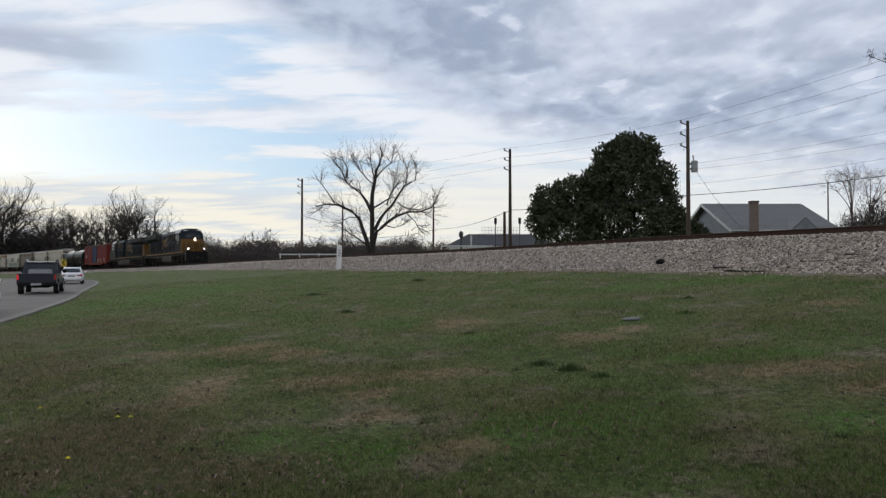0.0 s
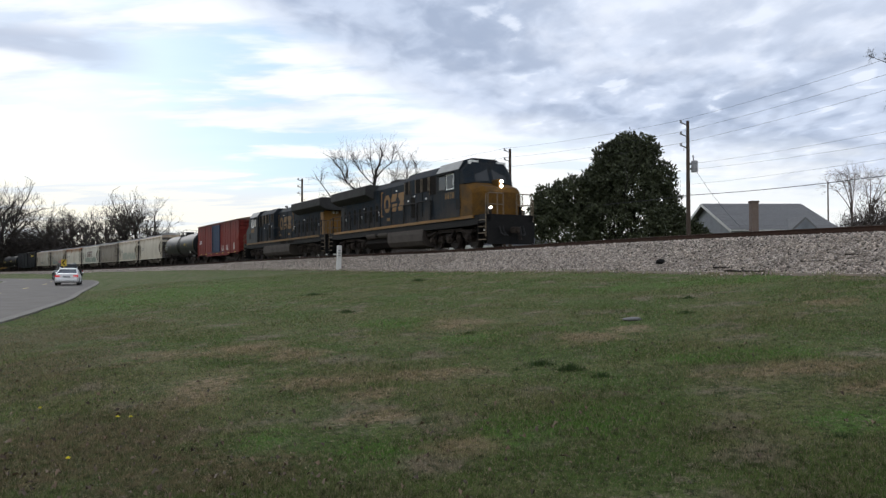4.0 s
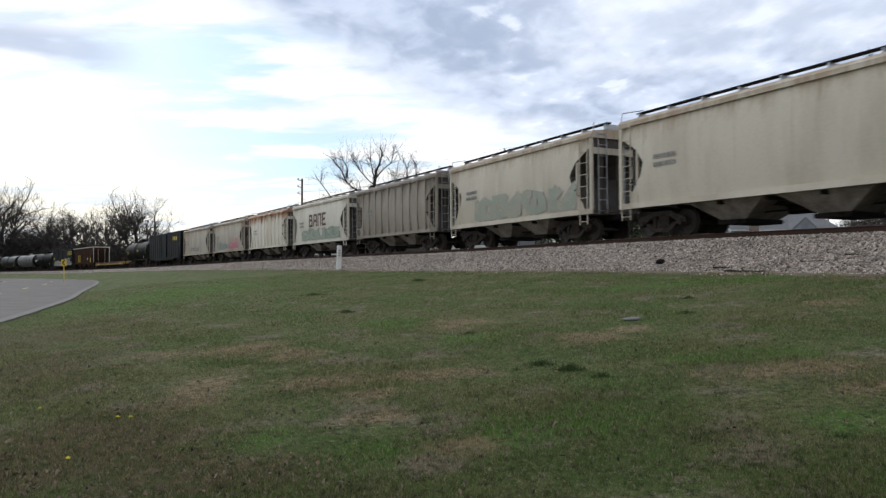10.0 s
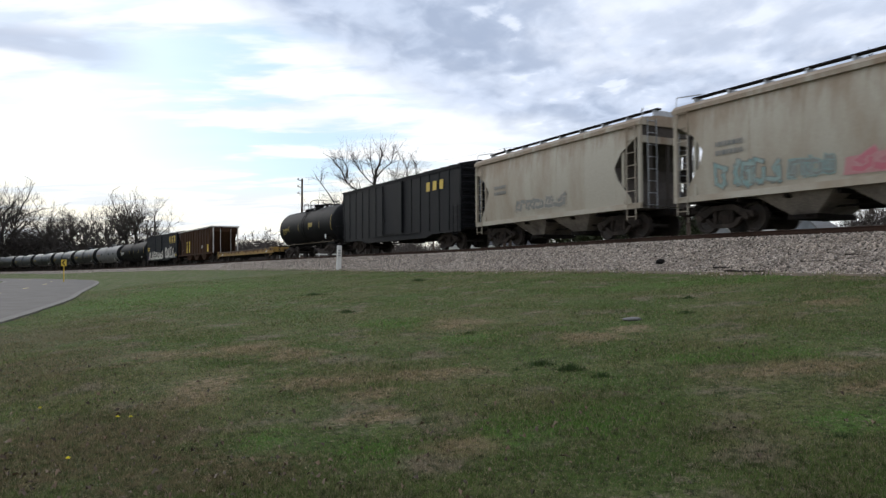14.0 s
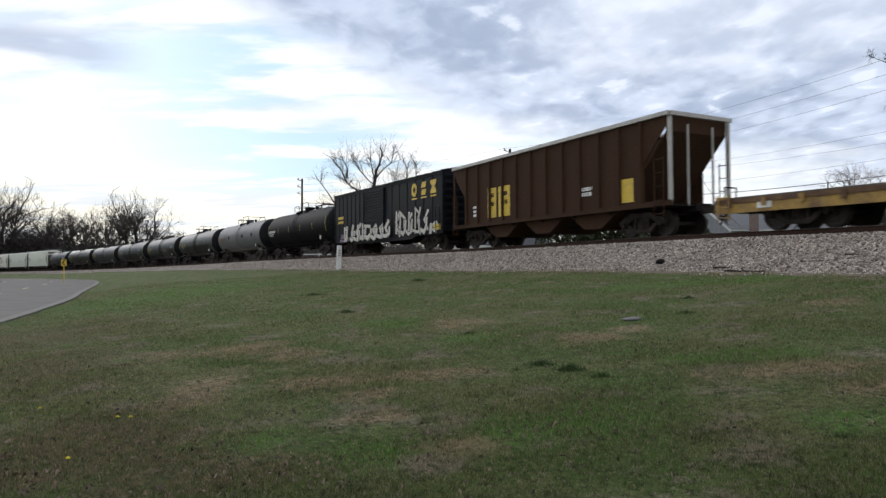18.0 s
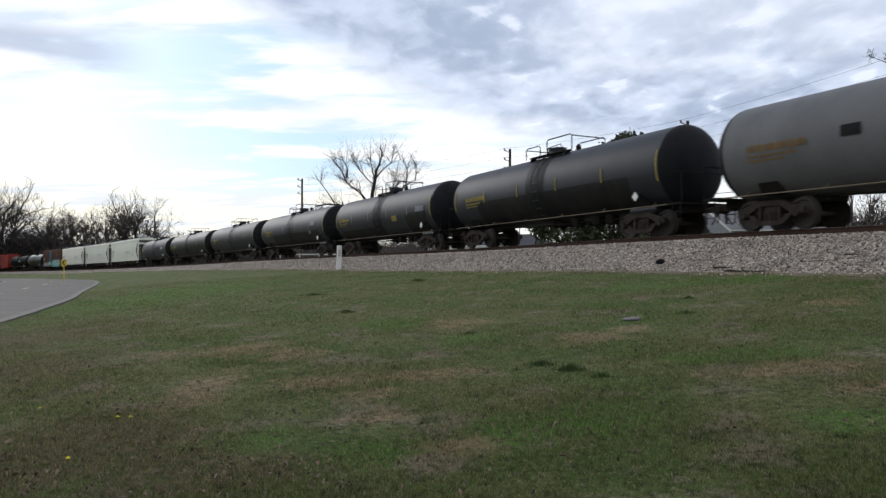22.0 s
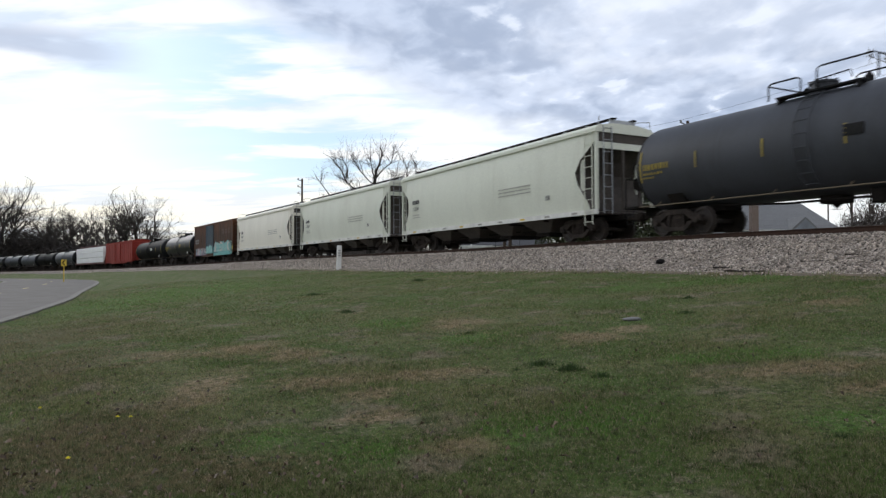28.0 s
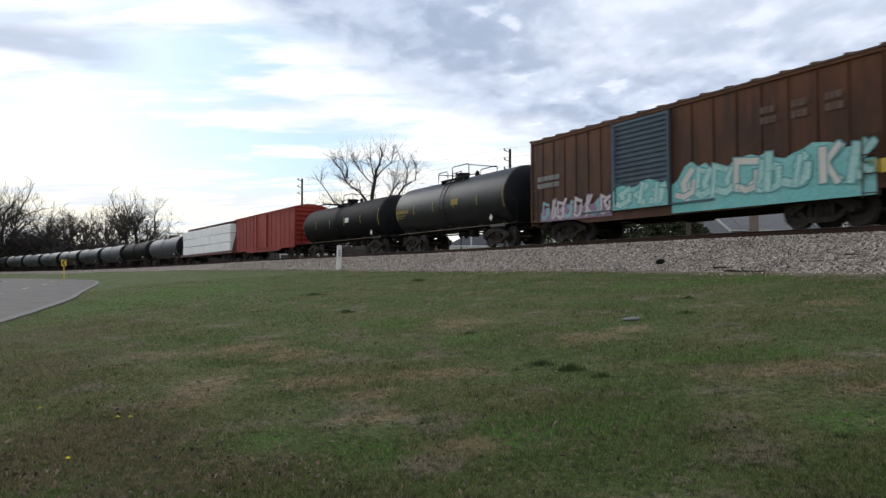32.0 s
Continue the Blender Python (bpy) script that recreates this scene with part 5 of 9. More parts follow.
    # platforms, steps, plows, couplers, handrails
    for e in (-1, 1):
        x = e * L2
        bm = bmnew()
        prism(bm, [(-1.35, 0.15), (1.35, 0.15), (1.4, 0.75), (1.4, 1.24), (-1.4, 1.24), (-1.4, 0.75)], *sorted((x, x + e * 0.12)), "x")
        part("pilot_plow", bm, dark, lo)
        for sd in (-1, 1):
            for k in range(4):
                bm = bmnew()
                box(bm, *sorted((e * (L2 - 0.7), e * (L2 - 0.02))), *sorted((sd * 1.42, sd * 1.12)), 0.36 + 0.32 * k, 0.40 + 0.32 * k)
                part("step", bm, M["worn_rail"], lo)
            for q in (0.72, 0.0):
                bm = bmnew()
                box(bm, *sorted((e * (L2 - q), e * (L2 - q - 0.03))), *sorted((sd * 1.42, sd * 1.12)), 0.34, 1.6)
                part("step_side", bm, dark, lo)
        for sd in (-1, 1):
            bm = bmnew()
            for y in (0.4, 0.75, 1.3):
                rod(bm, (x, sd * y, 1.6), (x, sd * y, 2.65), 0.026, 6)
            for z in (2.1, 2.65):
                pipe(bm, [(x, sd * 0.4, z), (x, sd * 1.3, z)], 0.026, 6)
            part("end_railing", bm, M["worn_rail"], lo)
            bm = bmnew()
            pipe(bm, [(x - e * 0.02, sd * 1.42, 0.5), (x - e * 0.02, sd * 1.42, 2.3), (x - e * 0.1, sd * 1.36, 2.6)], 0.028, 6)
            part("grab_iron", bm, M["worn_rail"], lo)
        for y in (-0.7, -0.5, 0.5, 0.7):
            bm = bmnew()
            pipe(bm, [(x + e * 0.05, y, 1.15), (x + e * 0.25, y, 0.7), (x + e * 0.4, y * 0.8, 0.55)], 0.03, 6)
            part("brake_hose", bm, M["hose"], lo)
    for sd in (-1, 1):
        posts = list(np.linspace(-L2 + 0.75, 5.0, 10))
        for x in posts:
            bm = bmnew()
            box(bm, x - 0.06, x + 0.06, *sorted((sd * 1.35, sd * 1.40)), 1.60, 2.76)
            part("handrail_post", bm, dark, lo)
        bm = bmnew()
        pipe(bm, [(-L2, sd * 1.3, 2.65), (posts[0], sd * 1.38, 2.74), (5.0, sd * 1.38, 2.74)], 0.026, 6)
        part("handrail", bm, dark, lo)
        for x in (-2.62, -1.0, 1.45):
            bm = bmnew()
            box(bm, x, x + 0.03, *sorted((sd * 0.921, sd * 0.94)), 1.7, 4.05)
            part("panel_seam", bm, dark, lo)
        # painted emblem behind the cab: a ring, a folded band and an hourglass between two brackets
        y = sd * 0.923
        octo = [(0.0, 0.3), (0.25, 0.0), (0.65, 0.0), (0.9, 0.3), (0.9, 0.8), (0.65, 1.1), (0.25, 1.1), (0.0, 0.8)]
        inner = [(0.45 + (a - 0.45) * 0.5, 0.55 + (b - 0.55) * 0.5) for a, b in octo]
        ring = [[octo[i], octo[(i + 1) % 8], inner[(i + 1) % 8], inner[i]] for i in range(8)]
        shapes = (ring, [[(0.0, 0.0), (0.7, 0.0), (0.9, 0.48), (0.2, 0.48)], [(0.0, 0.62), (0.7, 0.62), (0.9, 1.1), (0.2, 1.1)]], [[(0.1, 0.0), (0.9, 0.0), (1.0, 0.2), (0.72, 0.55), (1.0, 0.9), (0.9, 1.1), (0.1, 1.1), (0.0, 0.9), (0.28, 0.55), (0.0, 0.2)]])
        for k, polys in enumerate(shapes):
            o = -2.0 + 1.02 * k
            bm = bmnew()
            for poly in polys:
                prism(bm, [((o + px) if sd < 0 else (-0.94 - o - px), 2.55 + pz) for px, pz in poly], y, y + sd * 0.005, "y")
            part("emblem", bm, stripe, lo, "worn yellow emblem shape")
        for x, q in ((-2.45, 1), (1.43, -1)):
            bm = bmnew()
            prism(bm, [(x, 2.3), (x + q * 0.3, 2.3), (x + q * 0.3, 2.4), (x + q * 0.11, 2.4), (x + q * 0.11, 3.82), (x + q * 0.3, 3.82), (x + q * 0.3, 3.92), (x, 3.92)], y, y + sd * 0.005, "y")
            part("emblem", bm, stripe, lo, "worn yellow bracket")
        for x in (-1.6, 0.7):
            bm = bmnew()
            box(bm, x, x + 0.45, *sorted((y, y + sd * 0.005)), 2.0, 2.2)
            part("emblem", bm, worn, lo)
        # pale strip painting reflected sky light on the cab roof flank; vent, ladder rails
        bm = bmnew()
        prism(bm, [(sd * 1.505, 4.06), (sd * 1.52, 4.08), (sd * 1.215, 4.55), (sd * 1.20, 4.53)], 5.95, 8.3, "x")
        part("roof_flank", bm, roof_sheen, lo, "pale cab roof edge painted as reflected light")
        bm = bmnew()
        box(bm, 8.0, 8.45, *sorted((sd * 1.5, sd * 1.512)), 2.0, 2.55)
        part("vent", bm, dark, lo)
        bars(lo, 6.9, 7.9, (2.62,), 0.34, sd * 1.502 + (0.004 if sd > 0 else 0), worn, 3, dash=0.2)
        bm = bmnew()
        box(bm, 8.9, 9.2, *sorted((sd * 1.36, sd * 1.42)), 1.75, 2.2)
        part("side_door", bm, dark, lo)
    couplers(lo, L2 + 0.3)
    for x in (-6.7, 6.7):
        loco_truck(lo, x)
    return lo
# ---- the lie of the land
LANE = [(-6.3, -31.5), (-6.8, -8.4), (-9.3, 4.2), (-12.9, 15.8), (-18.7, 30.9), (-22.7, 39.8), (-26.9, 49.2), (-33.5, 64.0), (-38.8, 74.1), (-42.9, 79.2), (-48.5, 83.2), (-57.9, 86.9), (-73.1, 90.1), (-100.8, 93.2), (-163.8, 98.3), (-327.6, 113.4), (-529.2, 132.3), (-655.2, 141.1)]


def lane_line():
    """The right-hand lane's middle as a smooth line of points half a metre apart."""
    P = [Vector((*p, 0)) for p in LANE]
    out = []
    for i in range(1, len(P) - 2):
        a, b, c, d = P[i - 1], P[i], P[i + 1], P[i + 2]
        n = max(2, int((c - b).length / 0.5))
        for k in range(n):
            t = k / n
            out.append(0.5 * (2 * b + (c - a) * t + (2 * a - 5 * b + 4 * c - d) * t * t + (3 * b - a - 3 * c + d) * t ** 3))
    return np.array([(p.x, p.y) for p in out])


LN = lane_line()
LT = np.gradient(LN, axis=0)
LT /= np.linalg.norm(LT, axis=1)[:, None]
LS = np.concatenate([[0], np.cumsum(np.linalg.norm(np.diff(LN, axis=0), axis=1))])
RC = LN + np.stack([-LT[:, 1], LT[:, 0]], 1) * 2.05      # the road's middle
ROAD_HALF = 4.05


def road_z(y):
    y = np.asarray(y)
    return np.interp(y, [0, 15, 31, 49, 74, 88], [0.03, -0.03, -0.10, -0.18, -0.25, -0.265]) - 0.010 * np.maximum(0, y - 90)


def drop_at(s):
    return np.interp(s, [0, 9, 42, 92, 165], [1.22, 1.22, 1.10, 0.80, 0.65])


def toe_at(s):
    return 1.95 + (drop_at(s) - 0.3) * 1.75


def land(x, y):
    """Ground height at arrays of x, y."""
    x, y = np.asarray(x, float), np.asarray(y, float)
    sel = (TS > -519) & (np.arange(len(TS)) % 4 == 0)
    X, Y, S, A, Z = TX[sel], TY[sel], TS[sel], TA[sel], TZ[sel]
    flat = np.stack([x.ravel(), y.ravel()], 1)
    z = np.empty(len(flat))
    for i in range(0, len(flat), 4000):
        q = flat[i:i + 4000]
        d2 = (q[:, :1] - X) ** 2 + (q[:, 1:] - Y) ** 2
        j = d2.argmin(1)
        side = -(q[:, 0] - X[j]) * np.cos(A[j]) - (q[:, 1] - Y[j]) * np.sin(A[j])
        d = np.sqrt(d2.min(1))
        toe, zt = toe_at(S[j]), Z[j] - drop_at(S[j])
        base = 0.02 - 0.012 * np.maximum(0, q[:, 1] - 75)
        base = np.maximum(base, -3.2)
        rise = zt - 0.088 * (d - toe)
        k = 0.25
        near = k * np.logaddexp(rise / k, base / k)
        far = np.maximum(zt - 0.05 * (d - toe), zt - 0.7)
        zz = np.where(side > 0, near, far)
        zz = np.where(d < toe + 0.1, zt - 0.08, zz)
        dr2 = (q[:, :1] - RC[::3, 0]) ** 2 + (q[:, 1:] - RC[::3, 1]) ** 2
        dr = np.sqrt(dr2.min(1))
        w = np.clip((dr - ROAD_HALF - 0.3) / 4.0, 0, 1)
        w = w * w * (3 - 2 * w)
        zz = np.where(d > toe, (road_z(q[:, 1]) - 0.05) * (1 - w) + zz * w, zz)
        z[i:i + 4000] = zz
    return z.reshape(x.shape)


def bumps(x, y):
    return 0.018 * np.sin(x * 1.7 + 0.6 * np.sin(y * 1.1)) * np.sin(y * 1.3 + 0.8 * np.sin(x * 0.7)) + 0.012 * np.sin(x * 4.1 + y * 2.3) * np.sin(y * 3.7 - x)


STRAW = [(-2.55, 7.72, 0.35, 1.0), (-2.42, 6.7, 0.32, 0.3), (-2.83, 10.44, 0.6, 0.7), (-4.12, 10.25, 0.6, 0.6), (-1.27, 7.55, 0.55, 0.4), (-2.02, 9.75, 0.5, 0.6), (-0.53, 5.85, 0.3, 0.28), (-0.74, 6.79, 0.4, 0.38),
         (0.29, 12.36, 0.6, 0.8), (0.0, 7.69, 0.55, 0.4), (0.11, 4.87, 0.25, 0.25), (1.97, 9.7, 0.4, 0.5), (2.67, 10.26, 0.4, 0.35), (3.44, 6.84, 0.8, 0.35), (3.52, 5.86, 0.35, 0.3), (6.38, 11.5, 0.6, 0.45)]
LUSH = [(-1.34, 5.3, 0.2, 0.28), (0.66, 5.27, 0.55, 0.5), (-0.9, 12.84, 0.7, 0.7), (0.28, 10.44, 0.6, 0.55), (3.41, 7.67, 0.8, 0.5), (2.92, 5.03, 0.4, 0.42), (1.11, 5.3, 0.4, 0.5), (2.7, 7.53, 0.4, 0.3), (6.79, 16.71, 3.4, 0.9), (-11.8, 30.5, 4.0, 9.0), (-0.52, 4.84, 0.32, 0.36)]
LITTER = [(-2.77, 5.16, 0.9, 1.3), (-5.34, 9.24, 1.2, 2.4), (-1.6, 4.5, 0.8, 0.5), (-8.5, 14.0, 2.0, 4.0)]


def grass_material():
    m = bpy.data.materials.new("winter_lawn")
    m.use_nodes = True
    nt = m.node_tree
    N, L = nt.nodes.new, nt.links.new
    b = nt.nodes["Principled BSDF"]
    tc = N("ShaderNodeTexCoord")

    def nz(scale, detail, rough=0.6):
        n = N("ShaderNodeTexNoise")
        n.inputs["Scale"].default_value, n.inputs["Detail"].default_value, n.inputs["Roughness"].default_value = scale, detail, rough
        L(tc.outputs["Object"], n.inputs["Vector"])
        return n.outputs["Fac"]

    def step(v, a, c):
        n = N("ShaderNodeMapRange")
        n.interpolation_type = "SMOOTHSTEP"
        n.inputs[1].default_value, n.inputs[2].default_value = a, c
        L(v, n.inputs[0])
        return n.outputs[0]

    def mix(f, a, c):
        n = N("ShaderNodeMix")
        n.data_type = "RGBA"
        L(f, n.inputs[0])
        for v, s in ((a, n.inputs[6]), (c, n.inputs[7])):
            if isinstance(v, tuple):
                s.default_value = (*v, 1)
            else:
                L(v, s)
        return n.outputs[2]
    col = mix(step(nz(0.45, 6), 0.40, 0.60), (0.085, 0.133, 0.034), (0.138, 0.149, 0.059))
    col = mix(step(nz(1.1, 6), 0.53, 0.66), col, (0.211, 0.179, 0.122))
    col = mix(step(nz(3.2, 6, 0.7), 0.48, 0.68), col, (0.064, 0.088, 0.028))
    col = mix(step(nz(5.5, 5, 0.7), 0.58, 0.70), col, (0.233, 0.194, 0.140))
    # worn, lush and littered patches: place, half sizes, share, sort
    warp = nz(1.9, 6, 0.72)
    straw = mix(step(nz(9, 5, 0.7), 0.38, 0.62), (0.334, 0.245, 0.162), (0.163, 0.138, 0.065))
    lush = mix(step(nz(7, 5, 0.7), 0.38, 0.64), (0.081, 0.172, 0.031), (0.107, 0.151, 0.044))
    litter = mix(step(nz(9, 5, 0.7), 0.38, 0.62), (0.086, 0.103, 0.042), (0.184, 0.128, 0.081))
    for sort, share, places in ((lush, 0.85, LUSH), (straw, 0.9, STRAW), (litter, 0.75, LITTER)):
        for cx, cy, rx, ry in places:
            mp, ln, ad = N("ShaderNodeMapping"), N("ShaderNodeVectorMath"), N("ShaderNodeMath")
            mp.inputs["Location"].default_value, mp.inputs["Scale"].default_value = (-cx / rx, -cy / ry, 0), (1 / rx, 1 / ry, 0)
            ln.operation, ad.operation, ad.inputs[1].default_value = "LENGTH", "MULTIPLY_ADD", 3.4
            L(tc.outputs["Object"], mp.inputs["Vector"]), L(mp.outputs[0], ln.inputs[0])
            L(warp, ad.inputs[0]), L(ln.outputs["Value"], ad.inputs[2])
            hf = N("ShaderNodeMath")
            hf.operation, hf.inputs[1].default_value = "MULTIPLY", share
            L(step(ad.outputs[0], 3.1, 2.1), hf.inputs[0])
            col = mix(hf.outputs[0], col, sort)
    col = mix(step(nz(14, 5, 0.8), 0.46, 0.64), col, (0.037, 0.048, 0.018))
    col = mix(step(nz(26, 4, 0.75), 0.54, 0.70), col, (0.288, 0.240, 0.168))
    L(col, b.inputs["Base Color"])
    b.inputs["Roughness"].default_value, b.inputs["Specular IOR Level"].default_value = 0.95, 0.1
    bp = N("ShaderNodeBump")
    bp.inputs["Strength"].default_value, bp.inputs["Distance"].default_value = 0.9, 0.05
    L(nz(30, 5, 0.7), bp.inputs["Height"]), L(bp.outputs[0], b.inputs["Normal"])
    return m


GRASS = grass_material()


def build_ground():
    far = [70, 82, 96, 115, 140, 170, 210, 260, 330, 420, 560, 750, 1000, 1400, 2000, 3000]
    xs = np.array([-v for v in far[::-1]] + list(np.arange(-60, 60.1, 0.8)) + far)
    ys = np.array([-v for v in far[::-1][:-2]] + list(np.arange(-60, -8, 6)) + list(np.arange(-8, 60, 0.6)) + list(np.arange(60, 130, 2.0)) + [v for v in far if v > 130])
    X, Y = np.meshgrid(xs, ys)
    Z = land(X, Y) + bumps(X, Y) * (np.abs(X) < 60)
    nx, ny = len(xs), len(ys)
    verts = np.stack([X.ravel(), Y.ravel(), Z.ravel()], 1).tolist()
    faces = [(j * nx + i, j * nx + i + 1, (j + 1) * nx + i + 1, (j + 1) * nx + i) for j in range(ny - 1) for i in range(nx - 1)]
    tagged(new("ground", sheet("ground", verts, faces, GRASS, True)), "short winter grass, green with brown and bare patches", kind="structure")


build_ground()

ASPHALT = material("worn_asphalt", (0.152, 0.138, 0.122), 0.85, 0.0, 0.22, 0.6, 60, 0.4, 0.01, second=(0.108, 0.098, 0.087), amount=0.7, spec=0.15)
LINE = material("worn_yellow_line", (0.55, 0.42, 0.12), 0.7, 0.0, 0.2, 3, 40, 0.2, second=(0.3, 0.26, 0.18))
EDGE = material("pale_gravel_edge", (0.170, 0.155, 0.132), 0.9, 0.0, 0.25, 2, 60, 0.4, second=(0.12, 0.115, 0.09))


def road_strip(name, a, b, up, mat, label, i0=0, i1=None, parent=None):
    """A strip of road between offsets a and b to the right of the road's middle, with thickness."""
    n = np.stack([LT[:, 1], -LT[:, 0]], 1)
    idx = list(range(i0, i1 or len(RC), 2))
    verts, faces = [], []
    for k, i in enumerate(idx):
        z = float(road_z(RC[i, 1]))
        p, q = RC[i] + n[i] * a, RC[i] + n[i] * b
        verts += [(p[0], p[1], z + up), (q[0], q[1], z + up), (p[0], p[1], z + up - 0.12), (q[0], q[1], z + up - 0.12)]
        if k:
            o, w = 4 * (k - 1), 4 * k
            faces += [(o, o + 1, w + 1, w), (o + 1, o + 3, w + 3, w + 1), (o, w, w + 2, o + 2)]
    me = sheet(name, verts, faces, mat)
    ob = new(name, me)
    if parent is not None:
        ob.parent = parent
        return ob
    return tagged(ob, label, kind="structure")


ROAD = road_strip("road", -ROAD_HALF, ROAD_HALF, 0.0, ASPHALT, "worn grey two-lane asphalt road bending to the left")
for k in range(0, len(RC) - 30, 24):
    road_strip("centre_line", -0.06, 0.06, 0.005, LINE, "", k, k + 8, ROAD)
for a in (-ROAD_HALF - 0.1, ROAD_HALF - 0.2):
    road_strip("road_edge", a, a + 0.3, 0.006, EDGE, "", 0, None, ROAD)

# ---- track: ballast bed, rails, ties
def ballast_material():
    m = bpy.data.materials.new("granite_ballast")
    m.use_nodes = True
    nt = m.node_tree
    N, L = nt.nodes.new, nt.links.new
    b = nt.nodes["Principled BSDF"]
    tc, v, v2, n = N("ShaderNodeTexCoord"), N("ShaderNodeTexVoronoi"), N("ShaderNodeTexVoronoi"), N("ShaderNodeTexNoise")
    v.inputs["Scale"].default_value, v2.inputs["Scale"].default_value, n.inputs["Scale"].default_value = 16, 16, 0.7
    n.inputs["Detail"].default_value = 6
    v2.feature = "DISTANCE_TO_EDGE"
    for q in (v, v2, n):
        L(tc.outputs["Object"], q.inputs["Vector"])
    r = N("ShaderNodeValToRGB")
    els = r.color_ramp.elements
    els[0].color, els[1].color = (0.17, 0.132, 0.105, 1), (0.54, 0.465, 0.40, 1)
    e = els.new(0.45)
    e.color = (0.345, 0.285, 0.232, 1)
    sep = N("ShaderNodeSeparateColor")
    L(v.outputs["Color"], sep.inputs[0]), L(sep.outputs[0], r.inputs[0])
    gap = N("ShaderNodeMapRange")
    gap.inputs[1].default_value, gap.inputs[2].default_value, gap.inputs[3].default_value = 0.0, 0.16, 0.35
    L(v2.outputs["Distance"], gap.inputs[0])
    big = N("ShaderNodeMapRange")
    big.inputs[1].default_value, big.inputs[2].default_value, big.inputs[3].default_value, big.inputs[4].default_value = 0.3, 0.7, 0.75, 1.1
    L(n.outputs["Fac"], big.inputs[0])
    mu, hsv = N("ShaderNodeMath"), N("ShaderNodeHueSaturation")
    mu.operation = "MULTIPLY"
    L(gap.outputs[0], mu.inputs[0]), L(big.outputs[0], mu.inputs[1]), L(mu.outputs[0], hsv.inputs["Value"])
    L(r.outputs[0], hsv.inputs["Color"]), L(hsv.outputs[0], b.inputs["Base Color"])
    b.inputs["Roughness"].default_value = 0.9
    bp = N("ShaderNodeBump")
    bp.inputs["Strength"].default_value, bp.inputs["Distance"].default_value = 1.0, 0.05
    L(v2.outputs["Distance"], bp.inputs["Height"]), L(bp.outputs[0], b.inputs["Normal"])
    return m


BALLAST = ballast_material()


def sweep(name, prof, s0, s1, step, mat, label="", closed=True, smooth=False, kind="structure"):
    """A cross-section carried along the track. prof(s): list of (off, up)."""
    ss = np.arange(s0, s1 + 0.01, step)
    verts, faces, n = [], [], None
    for k, s in enumerate(ss):
        P = prof(s)
        n = len(P)
        verts += [tuple(on_track(s, o, u)) for o, u in P]
        if k:
            for i in range(n if closed else n - 1):
                a, b = (k - 1) * n + i, (k - 1) * n + (i + 1) % n
                faces.append((a, b, b + n, a + n))
    if closed:
        faces += [tuple(range(n)), tuple(range(len(verts) - n, len(verts)))[::-1]]
    return tagged(new(name, sheet(name, verts, faces, mat, smooth)), label, kind=kind)


def bed(s):
    d, t = float(drop_at(s)), float(toe_at(s))
    return [(-t - 0.5, -d - 0.4), (-t, -d - 0.05), (-1.95, -0.3), (-1.55, -0.22), (0, -0.24), (1.55, -0.22), (1.95, -0.3), (t, -d - 0.05), (t + 0.35, -d - 0.35)]


sweep("ballast", bed, -510, 470, 1.5, BALLAST, "grey crushed-stone ballast bank under the rails")
SOIL = material("bare_brown_soil", (0.17, 0.125, 0.09), 0.95, 0, 0.3, 1.5, 25, 0.6, 0.02, second=(0.10, 0.085, 0.055), amount=0.9)


def verge(s):
    d, t = float(drop_at(s)), float(toe_at(s))
    w = 0.55 + 0.2 * sin(s * 1.3) + 0.15 * sin(s * 3.1 + 1)
    return [(t - 0.25, -d - 0.03), (t + 0.1, -d + 0.012), (t + w * 0.6, -d + 0.035 - 0.05 * w), (t + w, -d - 0.07 - 0.088 * w)]


sweep("soil_verge", verge, -4, 60, 0.6, SOIL, "bare brown soil along the ballast foot", closed=False, smooth=True)
for o in (-0.7525, 0.7525):
    web = [(o - 0.07, -0.178), (o - 0.07, -0.165), (o - 0.012, -0.15), (o - 0.012, -0.045), (o - 0.036, -0.03), (o - 0.036, -0.003), (o + 0.036, -0.003), (o + 0.036, -0.03), (o + 0.012, -0.045), (o + 0.012, -0.15), (o + 0.07, -0.165), (o + 0.07, -0.178)]
    r = sweep("rail", lambda s: web, -510, 470, 2.0, M["rail"], "rusty steel rail with a polished head")
    h = sweep("rail_head", lambda s: [(o - 0.03, -0.0028), (o - 0.03, 0.0), (o + 0.03, 0.0), (o + 0.03, -0.0028)], -510, 470, 2.0, M["railtop"])
    h.parent = r
    for key in list(h.keys()):
        del h[key]
# ---- far side of the track: trees, poles, buildings
BARK = material("dark_bark", (0.022, 0.018, 0.015), 0.95, 0, 0.3, 3, 25, 0.5, second=(0.05, 0.042, 0.036))
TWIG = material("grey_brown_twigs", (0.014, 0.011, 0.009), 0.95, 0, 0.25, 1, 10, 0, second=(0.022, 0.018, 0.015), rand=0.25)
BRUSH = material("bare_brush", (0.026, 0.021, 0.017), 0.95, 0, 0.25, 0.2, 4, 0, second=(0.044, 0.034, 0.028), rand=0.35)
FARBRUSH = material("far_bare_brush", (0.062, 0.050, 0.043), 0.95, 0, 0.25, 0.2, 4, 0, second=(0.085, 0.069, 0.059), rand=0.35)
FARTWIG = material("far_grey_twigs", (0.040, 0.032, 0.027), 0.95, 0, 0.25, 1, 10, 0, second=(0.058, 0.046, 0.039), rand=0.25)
PALETWIG = material("grey_bark_twigs", (0.10, 0.09, 0.082), 0.95, 0, 0.2, 1, 10, 0, second=(0.14, 0.125, 0.115), rand=0.2)
